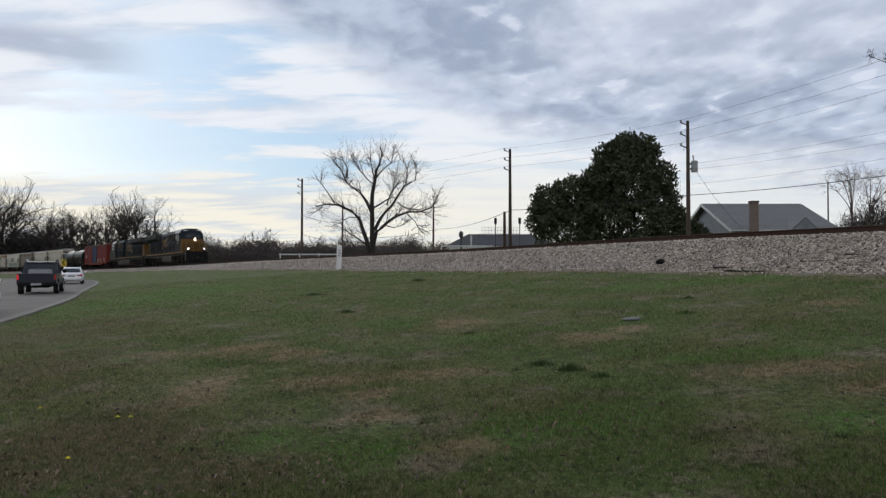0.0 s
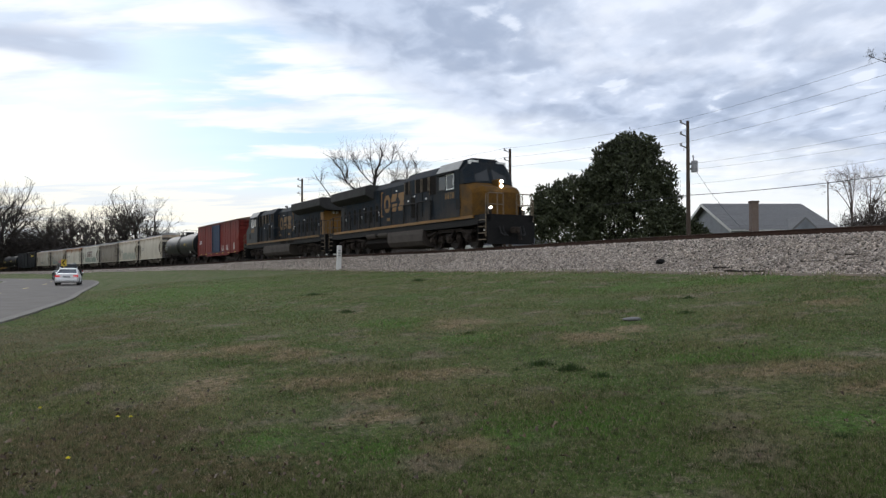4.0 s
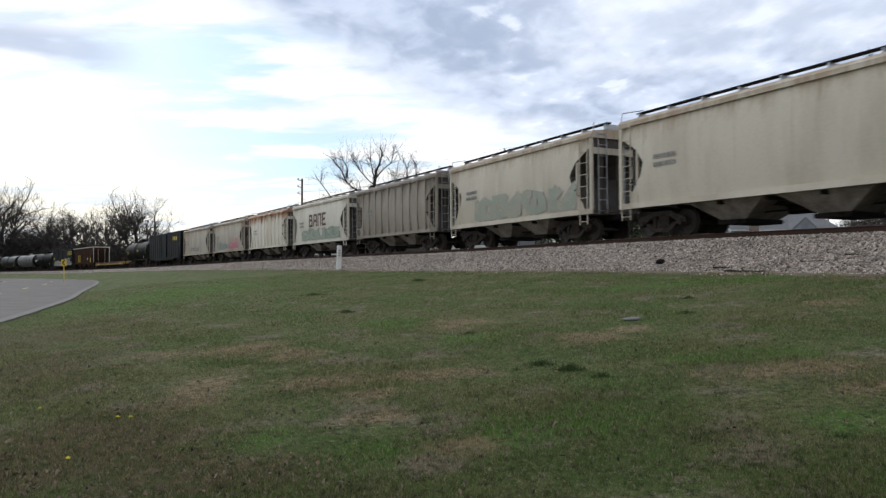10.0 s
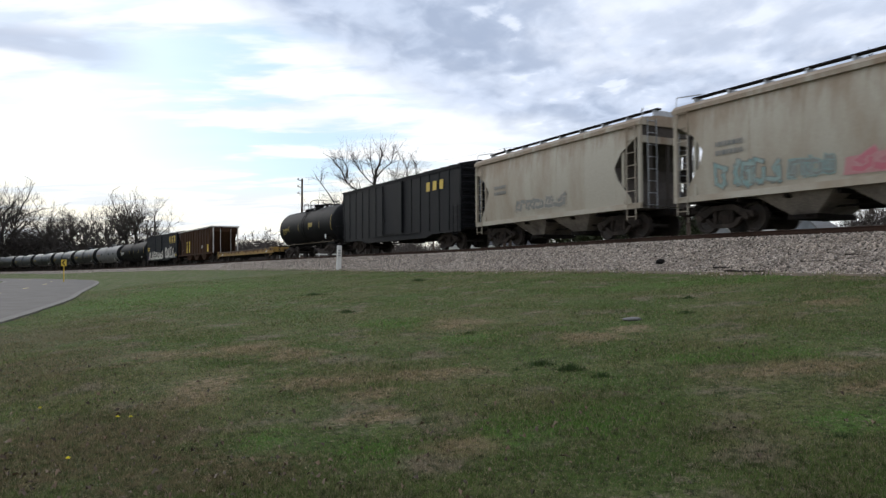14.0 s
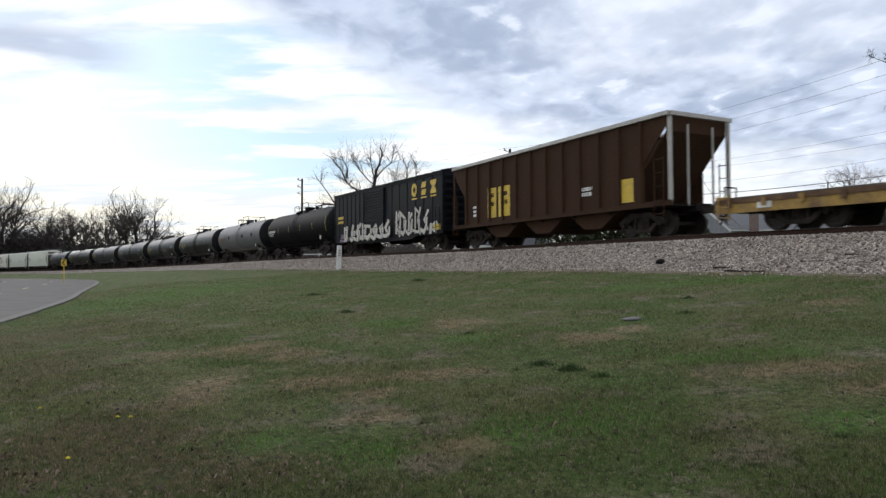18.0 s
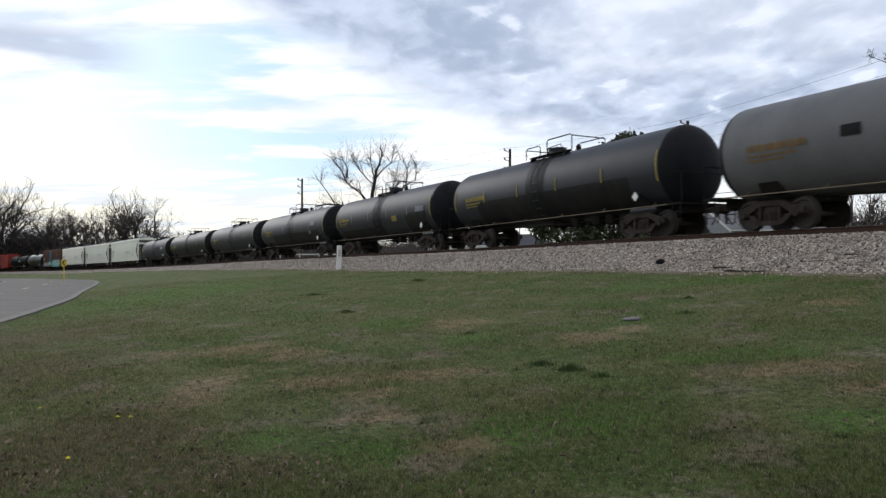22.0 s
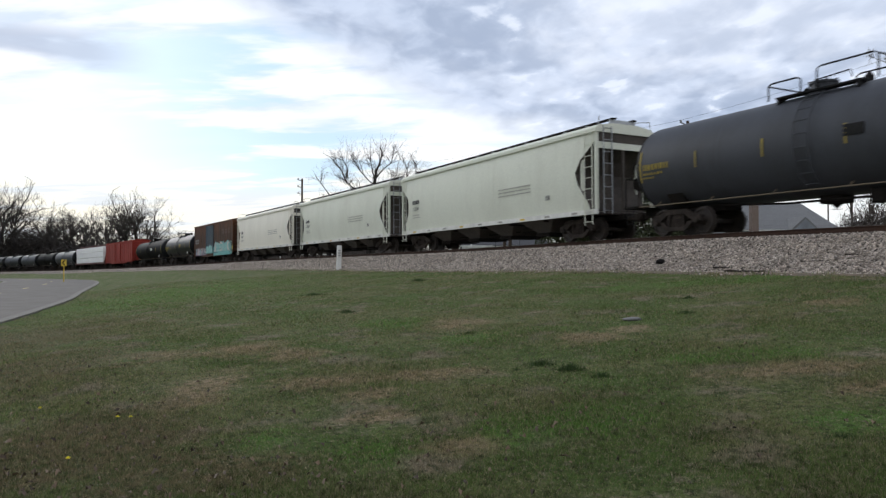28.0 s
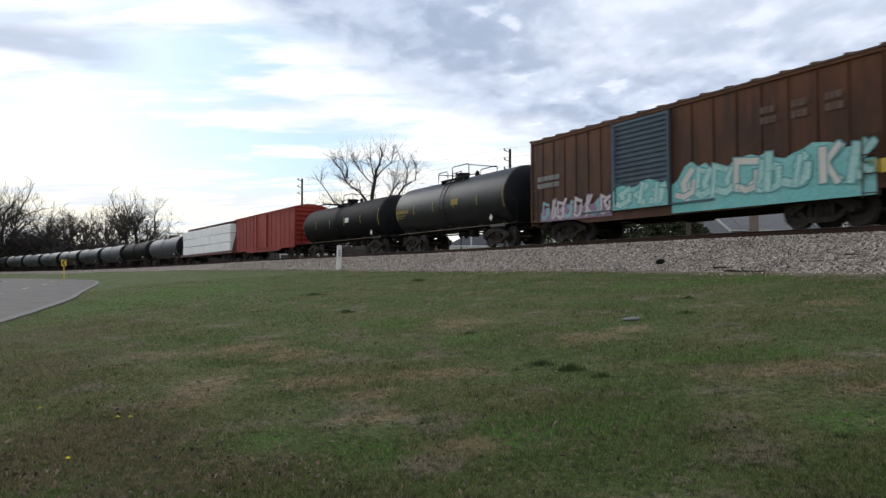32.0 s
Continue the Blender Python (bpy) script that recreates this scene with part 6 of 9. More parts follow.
REDTWIG = material("reddish_twigs", (0.085, 0.058, 0.052), 0.95, 0, 0.2, 1, 10, 0, second=(0.14, 0.11, 0.09), rand=0.2)


def fast_mesh(name, V, F, mat, smooth=False):
    """A mesh from numpy arrays of points and of triangles or quads."""
    V, F = np.ascontiguousarray(V, dtype=np.float32), np.ascontiguousarray(F, dtype=np.int32)
    me = bpy.data.meshes.new(name)
    n, k = F.shape
    me.vertices.add(len(V))
    me.vertices.foreach_set("co", V.ravel())
    me.loops.add(n * k)
    me.loops.foreach_set("vertex_index", F.ravel())
    me.polygons.add(n)
    me.polygons.foreach_set("loop_start", np.arange(0, n * k, k, dtype=np.int32))
    me.update(calc_edges=True)
    if smooth:
        me.polygons.foreach_set("use_smooth", [True] * n)
    for x in (mat if isinstance(mat, (list, tuple)) else [mat]):
        me.materials.append(x)
    me.validate()
    return me


class Wood:
    """Collects tapered limbs, thick and thin, for one tree."""

    def __init__(self, rng):
        self.least = 0.008
        self.rng, self.v, self.f = rng, {0: [], 1: []}, {0: [], 1: []}

    def limb(self, pts, r0, r1, thin):
        V, F = self.v[thin], self.f[thin]
        n = 3 if thin else 6
        base = len(V)
        m = len(pts)
        for i, p in enumerate(pts):
            d = (pts[min(i + 1, m - 1)] - pts[max(i - 1, 0)]).normalized()
            a = d.orthogonal().normalized()
            b = d.cross(a)
            r = r0 + (r1 - r0) * i / (m - 1)
            for k in range(n):
                V.append(p + (a * cos(2 * pi * k / n) + b * sin(2 * pi * k / n)) * r)
        for i in range(m - 1):
            for k in range(n):
                o, q = base + i * n, base + (i + 1) * n
                F.append((o + k, o + (k + 1) % n, q + (k + 1) % n, q + k))

    def grow(self, p, d, length, r, level, depth, up=0.12, spread=0.75, thick_to=0.035, wob=0.16, kids=(3, 5)):
        rng = self.rng
        n = 5 if level < depth else 3
        pts = [p.copy()]
        d = d.normalized()
        for _ in range(n):
            d = (d + Vector((rng.gauss(0, wob), rng.gauss(0, wob), rng.gauss(0, wob) + up))).normalized()
            pts.append(pts[-1] + d * length / n)
        tip = r * (0.5 if level < depth else 0.25)
        self.limb(pts, r, tip, 0 if r > thick_to else 1)
        if level >= depth:
            return pts
        for i in range(rng.randint(*kids) + (1 if level == 0 else 0)):
            k = rng.randint(2 if level else 1, n)
            q = pts[k]
            axis = Vector((rng.gauss(0, 1), rng.gauss(0, 1), rng.gauss(0, 0.6))).normalized()
            nd = (d * rng.uniform(0.4, 0.9) + axis * spread).normalized()
            self.grow(q, nd, length * rng.uniform(0.5, 0.8), max(tip * rng.uniform(0.6, 0.95), self.least), level + 1, depth, up, spread, thick_to, wob, kids)
        return pts

    def fit(self, height):
        """Brings the whole tree to its height."""
        top = max(v.z for k in (0, 1) for v in self.v[k])
        for k in (0, 1):
            self.v[k] = [v * (height / top) for v in self.v[k]]

    def parts(self, tree, bark, twig):
        for k, nm, mt in ((0, "trunk", bark), (1, "branchwork", twig)):
            if self.f[k]:
                ob = part(nm, fast_mesh(nm, [tuple(v) for v in self.v[k]], self.f[k], mt), None, tree)
                if k:
                    ob["kind"] = "stuff"


def bare_tree(label, x, y, height, seed, stems=1, depth=4, lean=0.1, spread=0.75, group="", bark=None, twig=None, r=None, first=0.38, up=0.12, kids=(3, 5)):
    rng = random.Random(seed)
    z = float(land(x, y))
    t = thing("bare_tree", label, "tree", group, pose(x, y, z - 0.1))
    w = Wood(rng)
    w.least = 0.0013 * height if height > 14 else 0.009
    for k in range(stems):
        d = Vector((rng.uniform(-lean, lean) + (0 if stems == 1 else 0.35 * cos(2.2 * k)), rng.uniform(-lean, lean), 1))
        w.grow(Vector((0.15 * k, 0, 0)), d, height * first, (r or height * 0.022), 0, depth, up, spread, 0.03 * height / 12, 0.15, kids)
    w.fit(height)
    w.parts(t, bark or BARK, twig or TWIG)
    return t


def old_tree():
    """The wide leafless tree by the track: a short forked trunk and long drooping limbs."""
    rng = random.Random(12)
    x, y = -6.25, 62.0
    t = thing("bare_tree", "wide old leafless tree with dark forked limbs", "tree", "", pose(x, y, float(land(x, y)) - 0.1))
    w = Wood(rng)
    w.least = 0.006
    limbs = [  # start sideways and up, thickness, then sideways and upward reach of each stretch
        (0.05, -0.6, 0.27, [(0.0, 2.7), (0.0, 2.2), (0.1, 1.8), (0.15, 1.2), (0.0, 0.8), (0.35, 0.9), (0.3, 1.1)]),
        (-0.3, -0.6, 0.22, [(-0.25, 1.9), (-0.35, 1.1), (-0.2, 0.9), (-0.75, 0.9), (-1.3, 0.75), (-0.75, 0.0), (-0.7, -0.1), (-0.5, -0.5)]),
        (-0.2, 0.9, 0.12, [(-0.55, 0.1), (-0.75, 0.55), (-0.75, 0.65)]),
        (0.05, 3.9, 0.14, [(-0.5, 1.3), (-0.45, 0.8), (-0.9, 0.75), (-0.4, 0.4), (-0.35, 1.0), (-0.55, 0.85)]),
        (0.25, 2.3, 0.17, [(0.65, 1.3), (0.95, 1.0), (0.7, 1.2), (0.55, 0.9), (0.1, 1.5)]),
        (0.15, 0.9, 0.18, [(0.3, 1.3), (0.85, 0.85), (0.9, 0.65), (1.1, 0.45), (1.1, 0.0), (0.9, 0.3), (0.35, 0.7)]),
        (0.15, 4.6, 0.09, [(0.9, 0.65), (0.6, 0.3), (0.1, 1.1)]),
        (0.3, 6.9, 0.08, [(-0.6, 0.6), (-0.7, 0.9), (-0.4, 0.7)]),
        (0.3, 7.1, 0.07, [(-0.3, 1.3), (-0.2, 1.3)]),
        (0.35, 7.7, 0.07, [(0.7, 0.9), (0.6, 0.6), (0.2, 0.9)]),
        (-3.3, 5.1, 0.07, [(-0.5, 1.0), (-0.55, 1.0)]),
        (2.2, 5.2, 0.07, [(0.9, -0.6), (1.0, 0.0), (0.5, -0.5)]),
        (3.0, 6.9, 0.08, [(0.8, 0.6), (0.2, 1.1)]),
        (-2.2, 7.6, 0.07, [(0.2, 0.9), (-0.3, 0.8)]),
        (1.3, 4.9, 0.08, [(0.3, 1.2), (0.5, 0.9), (-0.1, 0.9)]),
        (3.1, 4.0, 0.06, [(0.7, -0.7), (0.3, -0.6)]),
        (-1.0, 3.6, 0.06, [(-0.9, 0.1), (-0.7, -0.5)]),
        (-1.0, 6.4, 0.06, [(-0.9, 0.2), (-0.5, 0.8)]),
        (1.0, 2.9, 0.06, [(0.9, -0.3), (0.7, 0.2)]),
    ]
    base = 2.5 - float(land(x, y)) + 0.1
    for x0, h, r, steps in limbs:
        p = Vector((x0, 0, h + base - (2.0 if h < 0 else 0)))
        pts = [p]
        if h < 0:
            pts.append(Vector((x0, 0, h + base)))
        dy = rng.uniform(-0.5, 0.5)
        for a, b in steps:
            pts.append(pts[-1] + Vector((a * 0.5, dy * rng.uniform(0.2, 0.6), b * 0.5)) + Vector((rng.gauss(0, 0.05), 0, rng.gauss(0, 0.05))))
            pts.append(pts[-1] + Vector((a * 0.5, dy * rng.uniform(0.2, 0.6), b * 0.5)))
        w.limb(pts, r, max(r * 0.22, 0.024), 0)
        for i in range(3, len(pts)):
            for _ in range(3 if i < len(pts) - 1 else 5):
                d = (pts[i] - pts[i - 1]).normalized() * 0.9 + Vector((rng.gauss(0, 0.6), rng.gauss(0, 0.6), rng.gauss(0.25, 0.45)))
                w.grow(pts[i], d, rng.uniform(0.8, 1.7), rng.uniform(0.018, 0.034), 1, 3, 0.05, 0.6, 0.03, 0.13, (2, 4))
    for k in (0, 1):
        w.v[k] = [Vector((v.x, v.y, base + (v.z - base) * 0.86)) if v.z > base else v for v in w.v[k]]
    w.parts(t, BARK, TWIG)


old_tree()


def evergreen():
    """Dense dark broad-leaved evergreen of several lobes, with gaps near the ground."""
    rng = np.random.default_rng(5)
    cx, cy = 15.6, 60.0
    zb = float(land(cx, cy))
    t = thing("evergreen_tree", "dense dark green broadleaf evergreen tree", "tree", "", pose(cx, cy, zb))
    lobes = [(0.2, 10.2, 2.2, 2.2), (-1.5, 10.5, 1.2, 1.4), (1.6, 10.8, 1.3, 1.5), (0.1, 11.4, 1.3, 1.2), (0.0, 8.2, 3.3, 2.6), (2.8, 8.7, 1.4, 1.5), (3.1, 6.6, 1.5, 1.8), (-2.0, 9.0, 1.3, 1.4), (-6.2, 6.5, 1.9, 1.8), (-4.4, 7.0, 1.9, 1.9), (-2.6, 7.6, 1.5, 2.0),
             (-7.2, 5.5, 1.2, 1.5), (0.0, 5.0, 4.3, 2.4), (-5.0, 4.6, 3.0, 1.9), (3.7, 4.8, 1.6, 1.8), (5.3, 4.3, 1.2, 1.0), (6.2, 3.9, 0.8, 0.8)]
    lobes = [(a, z - zb, b, c) for a, z, b, c in lobes]
    C = []
    for x, z, rx, rz in lobes:
        n = int(120 * rx * rz)
        d = rng.normal(size=(n, 3))
        d /= np.linalg.norm(d, axis=1)[:, None]
        rr = rng.uniform(0.35, 1.0, n) ** 0.5 * (1 + 0.16 * np.sin(d[:, 0] * 8 + z) * np.cos(d[:, 2] * 7 + x))
        P = np.stack([x + d[:, 0] * rx * rr, d[:, 1] * rx * 0.9 * rr, z + d[:, 2] * rz * rr], 1)
        C.append(np.concatenate([P, d], 1))
    C = np.concatenate(C)
    C = C[(C[:, 2] > 0.2) & (rng.uniform(0, 1, len(C)) < np.clip(0.55 + (C[:, 2] - 1.6) * 0.22, 0.45, 1))]
    k = 9
    P, D = np.repeat(C[:, :3], k, 0), np.repeat(C[:, 3:], k, 0)
    m = len(P)
    P = P + rng.normal(scale=0.12, size=(m, 3))
    u = D * 0.6 + rng.normal(scale=0.7, size=(m, 3)) + np.array([0, 0, 0.25])
    u /= np.linalg.norm(u, axis=1)[:, None]
    s = np.cross(u, rng.normal(size=(m, 3)))
    s /= np.linalg.norm(s, axis=1)[:, None]
    L, Wd = rng.uniform(0.22, 0.38, (m, 1)), rng.uniform(0.055, 0.10, (m, 1))
    V = np.stack([P, P + u * L * 0.5 + s * Wd, P + u * L, P + u * L * 0.5 - s * Wd], 1).reshape(-1, 3)
    F = np.arange(4 * m).reshape(m, 4)
    leaf = material("glossy_evergreen_leaves", (0.072, 0.082, 0.045), 0.55, 0, 0.2, 0.9, 5, 0, second=(0.046, 0.055, 0.031), amount=0.8, rand=0.55, spec=0.25)
    see_through(leaf, 0.12)
    ob = part("crown", fast_mesh("crown", V, F, leaf), None, t)
    w = Wood(random.Random(8))
    for a in range(5):
        w.grow(Vector((0.3 * a - 0.6, 0, 0)), Vector((0.5 * (a - 2), 0.2, 2.2)), 5.5, 0.2, 0, 2, 0.1, 0.6, 0.03)
    w.parts(t, BARK, BARK)


evergreen()


def thicket(name, label, places, seed, mat, per=70, width=0.05):
    """Leafless undergrowth: each place (x, y, radius, height) is a bush of thin upright and sprawling twigs."""
    rng = np.random.default_rng(seed)
    Vs, n0 = [], 0
    for x, y, r, h in places:
        n = per
        z = float(land(x, y))
        # short twigs throughout a dome, thinning to its ragged top
        a, q, f = rng.uniform(0, 2 * pi, n), np.sqrt(rng.uniform(0, 1, n)), rng.uniform(0, 1, n)
        top = h * np.sqrt(np.clip(1 - 0.75 * q * q, 0.1, 1)) * (1 + 0.15 * np.sin(a * 5 + x))
        b = np.stack([x + np.cos(a) * q * r, y + np.sin(a) * q * r, z - 0.1 + f * top * 0.92], 1)
        d = np.stack([rng.normal(0, 0.7, n), rng.normal(0, 0.7, n), rng.uniform(0.1, 1.0, n)], 1)
        ln = h * rng.uniform(0.06, 0.2, (n, 1))
        e = b + d * ln
        s = rng.normal(size=(n, 3)) * np.array([1, 1, 0.15])
        s /= np.linalg.norm(s, axis=1)[:, None]
        w = width * h / 4 * rng.uniform(0.5, 1.3, (n, 1))
        Vs.append(np.stack([b - s * w, b + s * w, e], 1).reshape(-1, 3))
    V = np.concatenate(Vs)
    return tagged(new(name, fast_mesh(name, V, np.arange(len(V)).reshape(-1, 3), mat)), label, "undergrowth", kind="stuff")


def along(px, d):
    """Sideways place of what stands at a share px of the picture's width and d metres deep."""
    return (px - 784) / 1250 * d


rng = random.Random(77)
# tall bare trees beyond the far bend
def crown_tree(height, seed):
    """Round-crowned leafless oak: a short trunk, limbs that spread and rise, and a haze of fine twigs."""
    rng = random.Random(seed)
    w = Wood(rng)
    H = height
    top = Vector((rng.uniform(-0.4, 0.4), 0, H * 0.20))
    w.limb([Vector((0, 0, -0.3)), Vector((0.1, 0, H * 0.10)), top], H * 0.024, H * 0.019, 0)

    def grow(p, d, ln, r, level):
        n = 5 if level < 2 else 3
        pts = [p]
        for _ in range(n):
            d = (d + Vector((rng.gauss(0, 0.15), rng.gauss(0, 0.15), rng.gauss(0.05, 0.12)))).normalized()
            q = pts[-1] + d * ln / n
            if Vector((q.x / (H * 0.44), q.y / (H * 0.44), (q.z - H * 0.52) / (H * 0.44))).length > 1 + 0.07 * sin(6 * q.x / H + seed):
                break
            pts.append(q)
        n = len(pts) - 1
        if n < 1:
            return
        w.limb(pts, r, r * 0.5, 0 if level < 2 else 1)
        if level >= 4:
            return
        for _ in range((6, 4, 4, 4)[level]):
            k = rng.randint(min(n, 1 if level else 2), n)
            ax = Vector((rng.gauss(0, 1), rng.gauss(0, 1), rng.gauss(0.15, 0.7))).normalized()
            grow(pts[k], (d * 0.8 + ax * 0.7).normalized(), ln * rng.uniform(0.45, 0.72), max(r * rng.uniform(0.40, 0.6), 0.017), level + 1)
    for k in range(6):
        a = k * 2 * pi / 5 + rng.uniform(-0.3, 0.3)
        t_ = rng.uniform(0.55, 1.0) if k else 0.08
        grow(top, Vector((cos(a) * t_, sin(a) * t_, rng.uniform(0.6, 1.0))).normalized(), H * rng.uniform(0.34, 0.42), H * 0.011, 0)
    w.fit(height)
    return w


OAK = {}
for k, (px, d, h) in enumerate([(0, 238, 34), (-62, 250, 34), (48, 250, 19), (96, 215, 23), (132, 226, 23), (168, 208, 22.5), (204, 204, 21.5), (70, 240, 22), (242, 198, 25), (278, 206, 17), (-110, 230, 30)]):
    kind = k % 4
    if kind not in OAK:
        OAK[kind] = crown_tree(20.0, 300 + kind)
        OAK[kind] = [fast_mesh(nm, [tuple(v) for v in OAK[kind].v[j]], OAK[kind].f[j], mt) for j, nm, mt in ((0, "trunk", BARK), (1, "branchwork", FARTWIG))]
    x = along(px, d)
    t = thing("bare_tree", "tall round-crowned leafless oak behind the track's bend", "tree", "trees behind the bend", pose(x, d, float(land(x, d)) - 0.2, 0, 0, 67 * k) @ Matrix.Scale(h / 20.0, 4))
    for me in OAK[kind]:
        ob = part(me.name.split(".")[0], me, None, t)
        if me.name.startswith("branch"):
            ob["kind"] = "stuff"
bushes = []
for _ in range(120):
    px, d = rng.uniform(-160, 105), rng.uniform(228, 275)
    bushes.append((along(px, d), d, rng.uniform(3, 6), rng.uniform(12, 15.5)))
for _ in range(90):
    px, d = rng.uniform(90, 330), rng.uniform(185, 250)
    bushes.append((along(px, d), d, rng.uniform(3, 6), rng.uniform(8.5, 11.0)))
# added bushes left of the view, unseen, to shade the far cars
for _ in range(60):
    px, d = rng.uniform(-620, -45), rng.uniform(120, 215)
    bushes.append((along(px, d), d, rng.uniform(3, 6), rng.uniform(8, 12)))
thicket("thicket", "dense dark leafless undergrowth behind the bend, with added unseen shading bushes", bushes, 3, BRUSH, 800, 0.060)
far = []
for _ in range(230):
    px, d = rng.uniform(280, 800), rng.uniform(260, 420)
    far.append((along(px, d), d, rng.uniform(4, 8), rng.uniform(11.0, 15.0) * d / 320 * (1.25 if rng.random() < 0.12 else 1)))
for _ in range(120):
    px, d = rng.uniform(800, 1750), rng.uniform(200, 300)
    far.append((along(px, d), d, rng.uniform(4, 8), rng.uniform(6.0, 9.0)))
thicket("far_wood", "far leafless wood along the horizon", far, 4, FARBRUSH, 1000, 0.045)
near = [(along(px, d), d, r, h) for px, d, r, h in ((640, 110, 2.4, 4.4), (662, 108, 2.4, 4.8), (700, 105, 2.5, 5.2), (722, 108, 2.6, 5.8), (742, 107, 2.2, 5.4), (690, 100, 1.6, 3.0), (795, 118, 2.4, 4.0), (812, 120, 1.8, 3.6), (672, 98, 1.8, 3.2), (1508, 62, 2.2, 5.6), (1535, 60, 2.6, 7.0), (1562, 62, 3.0, 7.6), (1600, 60, 3.2, 7.6), (1478, 72, 2.0, 4.4), (1640, 58, 3, 7.5), (1525, 70, 3, 6), (1498, 66, 1.8, 4.6), (1510, 67, 2.0, 5.4), (1522, 65, 2.2, 6.0), (1540, 66, 2.4, 6.6), (1553, 64, 2.4, 6.8), (1568, 66, 2.6, 7.0), (1585, 64, 2.6, 7.0), (1515, 64, 2.0, 4.0), (1545, 63, 2.2, 4.4), (1570, 63, 2.2, 4.6))]
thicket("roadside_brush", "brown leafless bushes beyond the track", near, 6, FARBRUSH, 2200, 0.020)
thicket("weeds", "dry weeds along the far ballast edge", [(along(px, d), d, 0.8, rng.uniform(0.5, 1.0)) for px, d in [(rng.uniform(380, 1600), rng.uniform(70, 90)) for _ in range(40)]], 7, BRUSH, 80, 0.05)


def fan_tree(x, y):
    """Two slender forked stems that carry a flat, wide umbrella of fine twigs."""
    rng = random.Random(61)
    z = float(land(x, y))
    t = thing("bare_tree", "fan-shaped reddish leafless tree behind brush", "tree", "", pose(x, y, z - 0.1))
    w = Wood(rng)
    w.least = 0.014
    for sx, lean, ends in ((-0.5, -0.3, (-4.6, -3.4, -2.1, -0.9, 0.5)), (1.4, 0.5, (0.9, 2.0, 3.2, 4.6))):
        foot, fork = Vector((sx, 0, 0)), Vector((sx + lean, 0.2, 9.2))
        w.limb([foot, foot.lerp(fork, 0.5) + Vector((-0.25, 0, 0)), fork], 0.20, 0.13, 0)
        for ex in ends:
            ey, ez = rng.uniform(-2.5, 2.5), 15.0 - 0.05 * ex * ex + rng.uniform(-0.4, 0.2)
            tip = Vector((ex, ey, ez))
            bend = Vector((fork.x + (ex - fork.x) * 0.30, ey * 0.3, fork.z + (ez - fork.z) * 0.52))
            pts = [fork * (1 - a) ** 2 + bend * 2 * a * (1 - a) + tip * a * a for a in np.linspace(0, 1, 8)]
            w.limb(pts, 0.085, 0.03, 0)
            for k in (3, 4, 4, 5, 5, 6, 6, 6, 7, 7, 7):
                side = Vector((rng.uniform(-1, 1), rng.uniform(-1, 1), rng.uniform(0.15, 0.7)))
                w.grow(pts[k], side, rng.uniform(1.0, 1.7), 0.026, 1, 3, 0.08, 0.7, 0.03, 0.14, (3, 4))
    w.fit(16.2 - z)
    w.parts(t, REDTWIG, REDTWIG)


fan_tree(along(1520, 95), 95)
tall = bare_tree("tall leafless tree with spreading top twigs", along(1730, 52), 52, 18.5, 66, stems=1, depth=5, lean=0.1, spread=0.95, up=0.05, bark=PALETWIG, twig=PALETWIG, r=0.24, first=0.40, kids=(3, 4))
limb = Wood(random.Random(5))
limb.least = 0.008
base = tall.matrix_world.translation
tip = [Vector((along(px, 52), 52 + dy, 1.5 + (468 - py) / 1250 * 52)) - base for px, py, dy in ((1722, 215, 0), (1660, 165, -0.3), (1605, 134, -0.4), (1570, 112, -0.4), (1548, 104, -0.4))]
limb.limb(tip, 0.09, 0.022, 0)
for k in (2, 3, 3, 3, 3, 4, 4, 4, 4, 4, 4):
    limb.grow(tip[k], Vector((-0.9 + 0.7 * (k % 2), 0.1, 0.45)), 0.55, 0.02, 1, 3, 0.03, 0.8, 0.03, 0.2, (3, 4))
limb.parts(tall, PALETWIG, PALETWIG)
for k, (px, d, h) in enumerate([(436, 270, 14), (476, 290, 14), (505, 280, 12), (414, 300, 12), (745, 300, 10)]):
    bare_tree("slender leafless tree in the far wood", along(px, d), d, h, 70 + k, depth=4, group="trees of the far wood", r=0.10, first=0.5)

# ---- utility poles and wires
POLE = material("weathered_pole_wood", (0.060, 0.040, 0.030), 0.9, 0, 0.25, 2, 30, 0.4, second=(0.10, 0.075, 0.06), streak=8)
WIRE = material("dark_cable", (0.045, 0.045, 0.048), 0.6, 0.2, 0.1, 5, 30, 0)
CERAM = material("grey_insulator", (0.30, 0.30, 0.31), 0.4, 0, 0.1, 5, 30, 0)


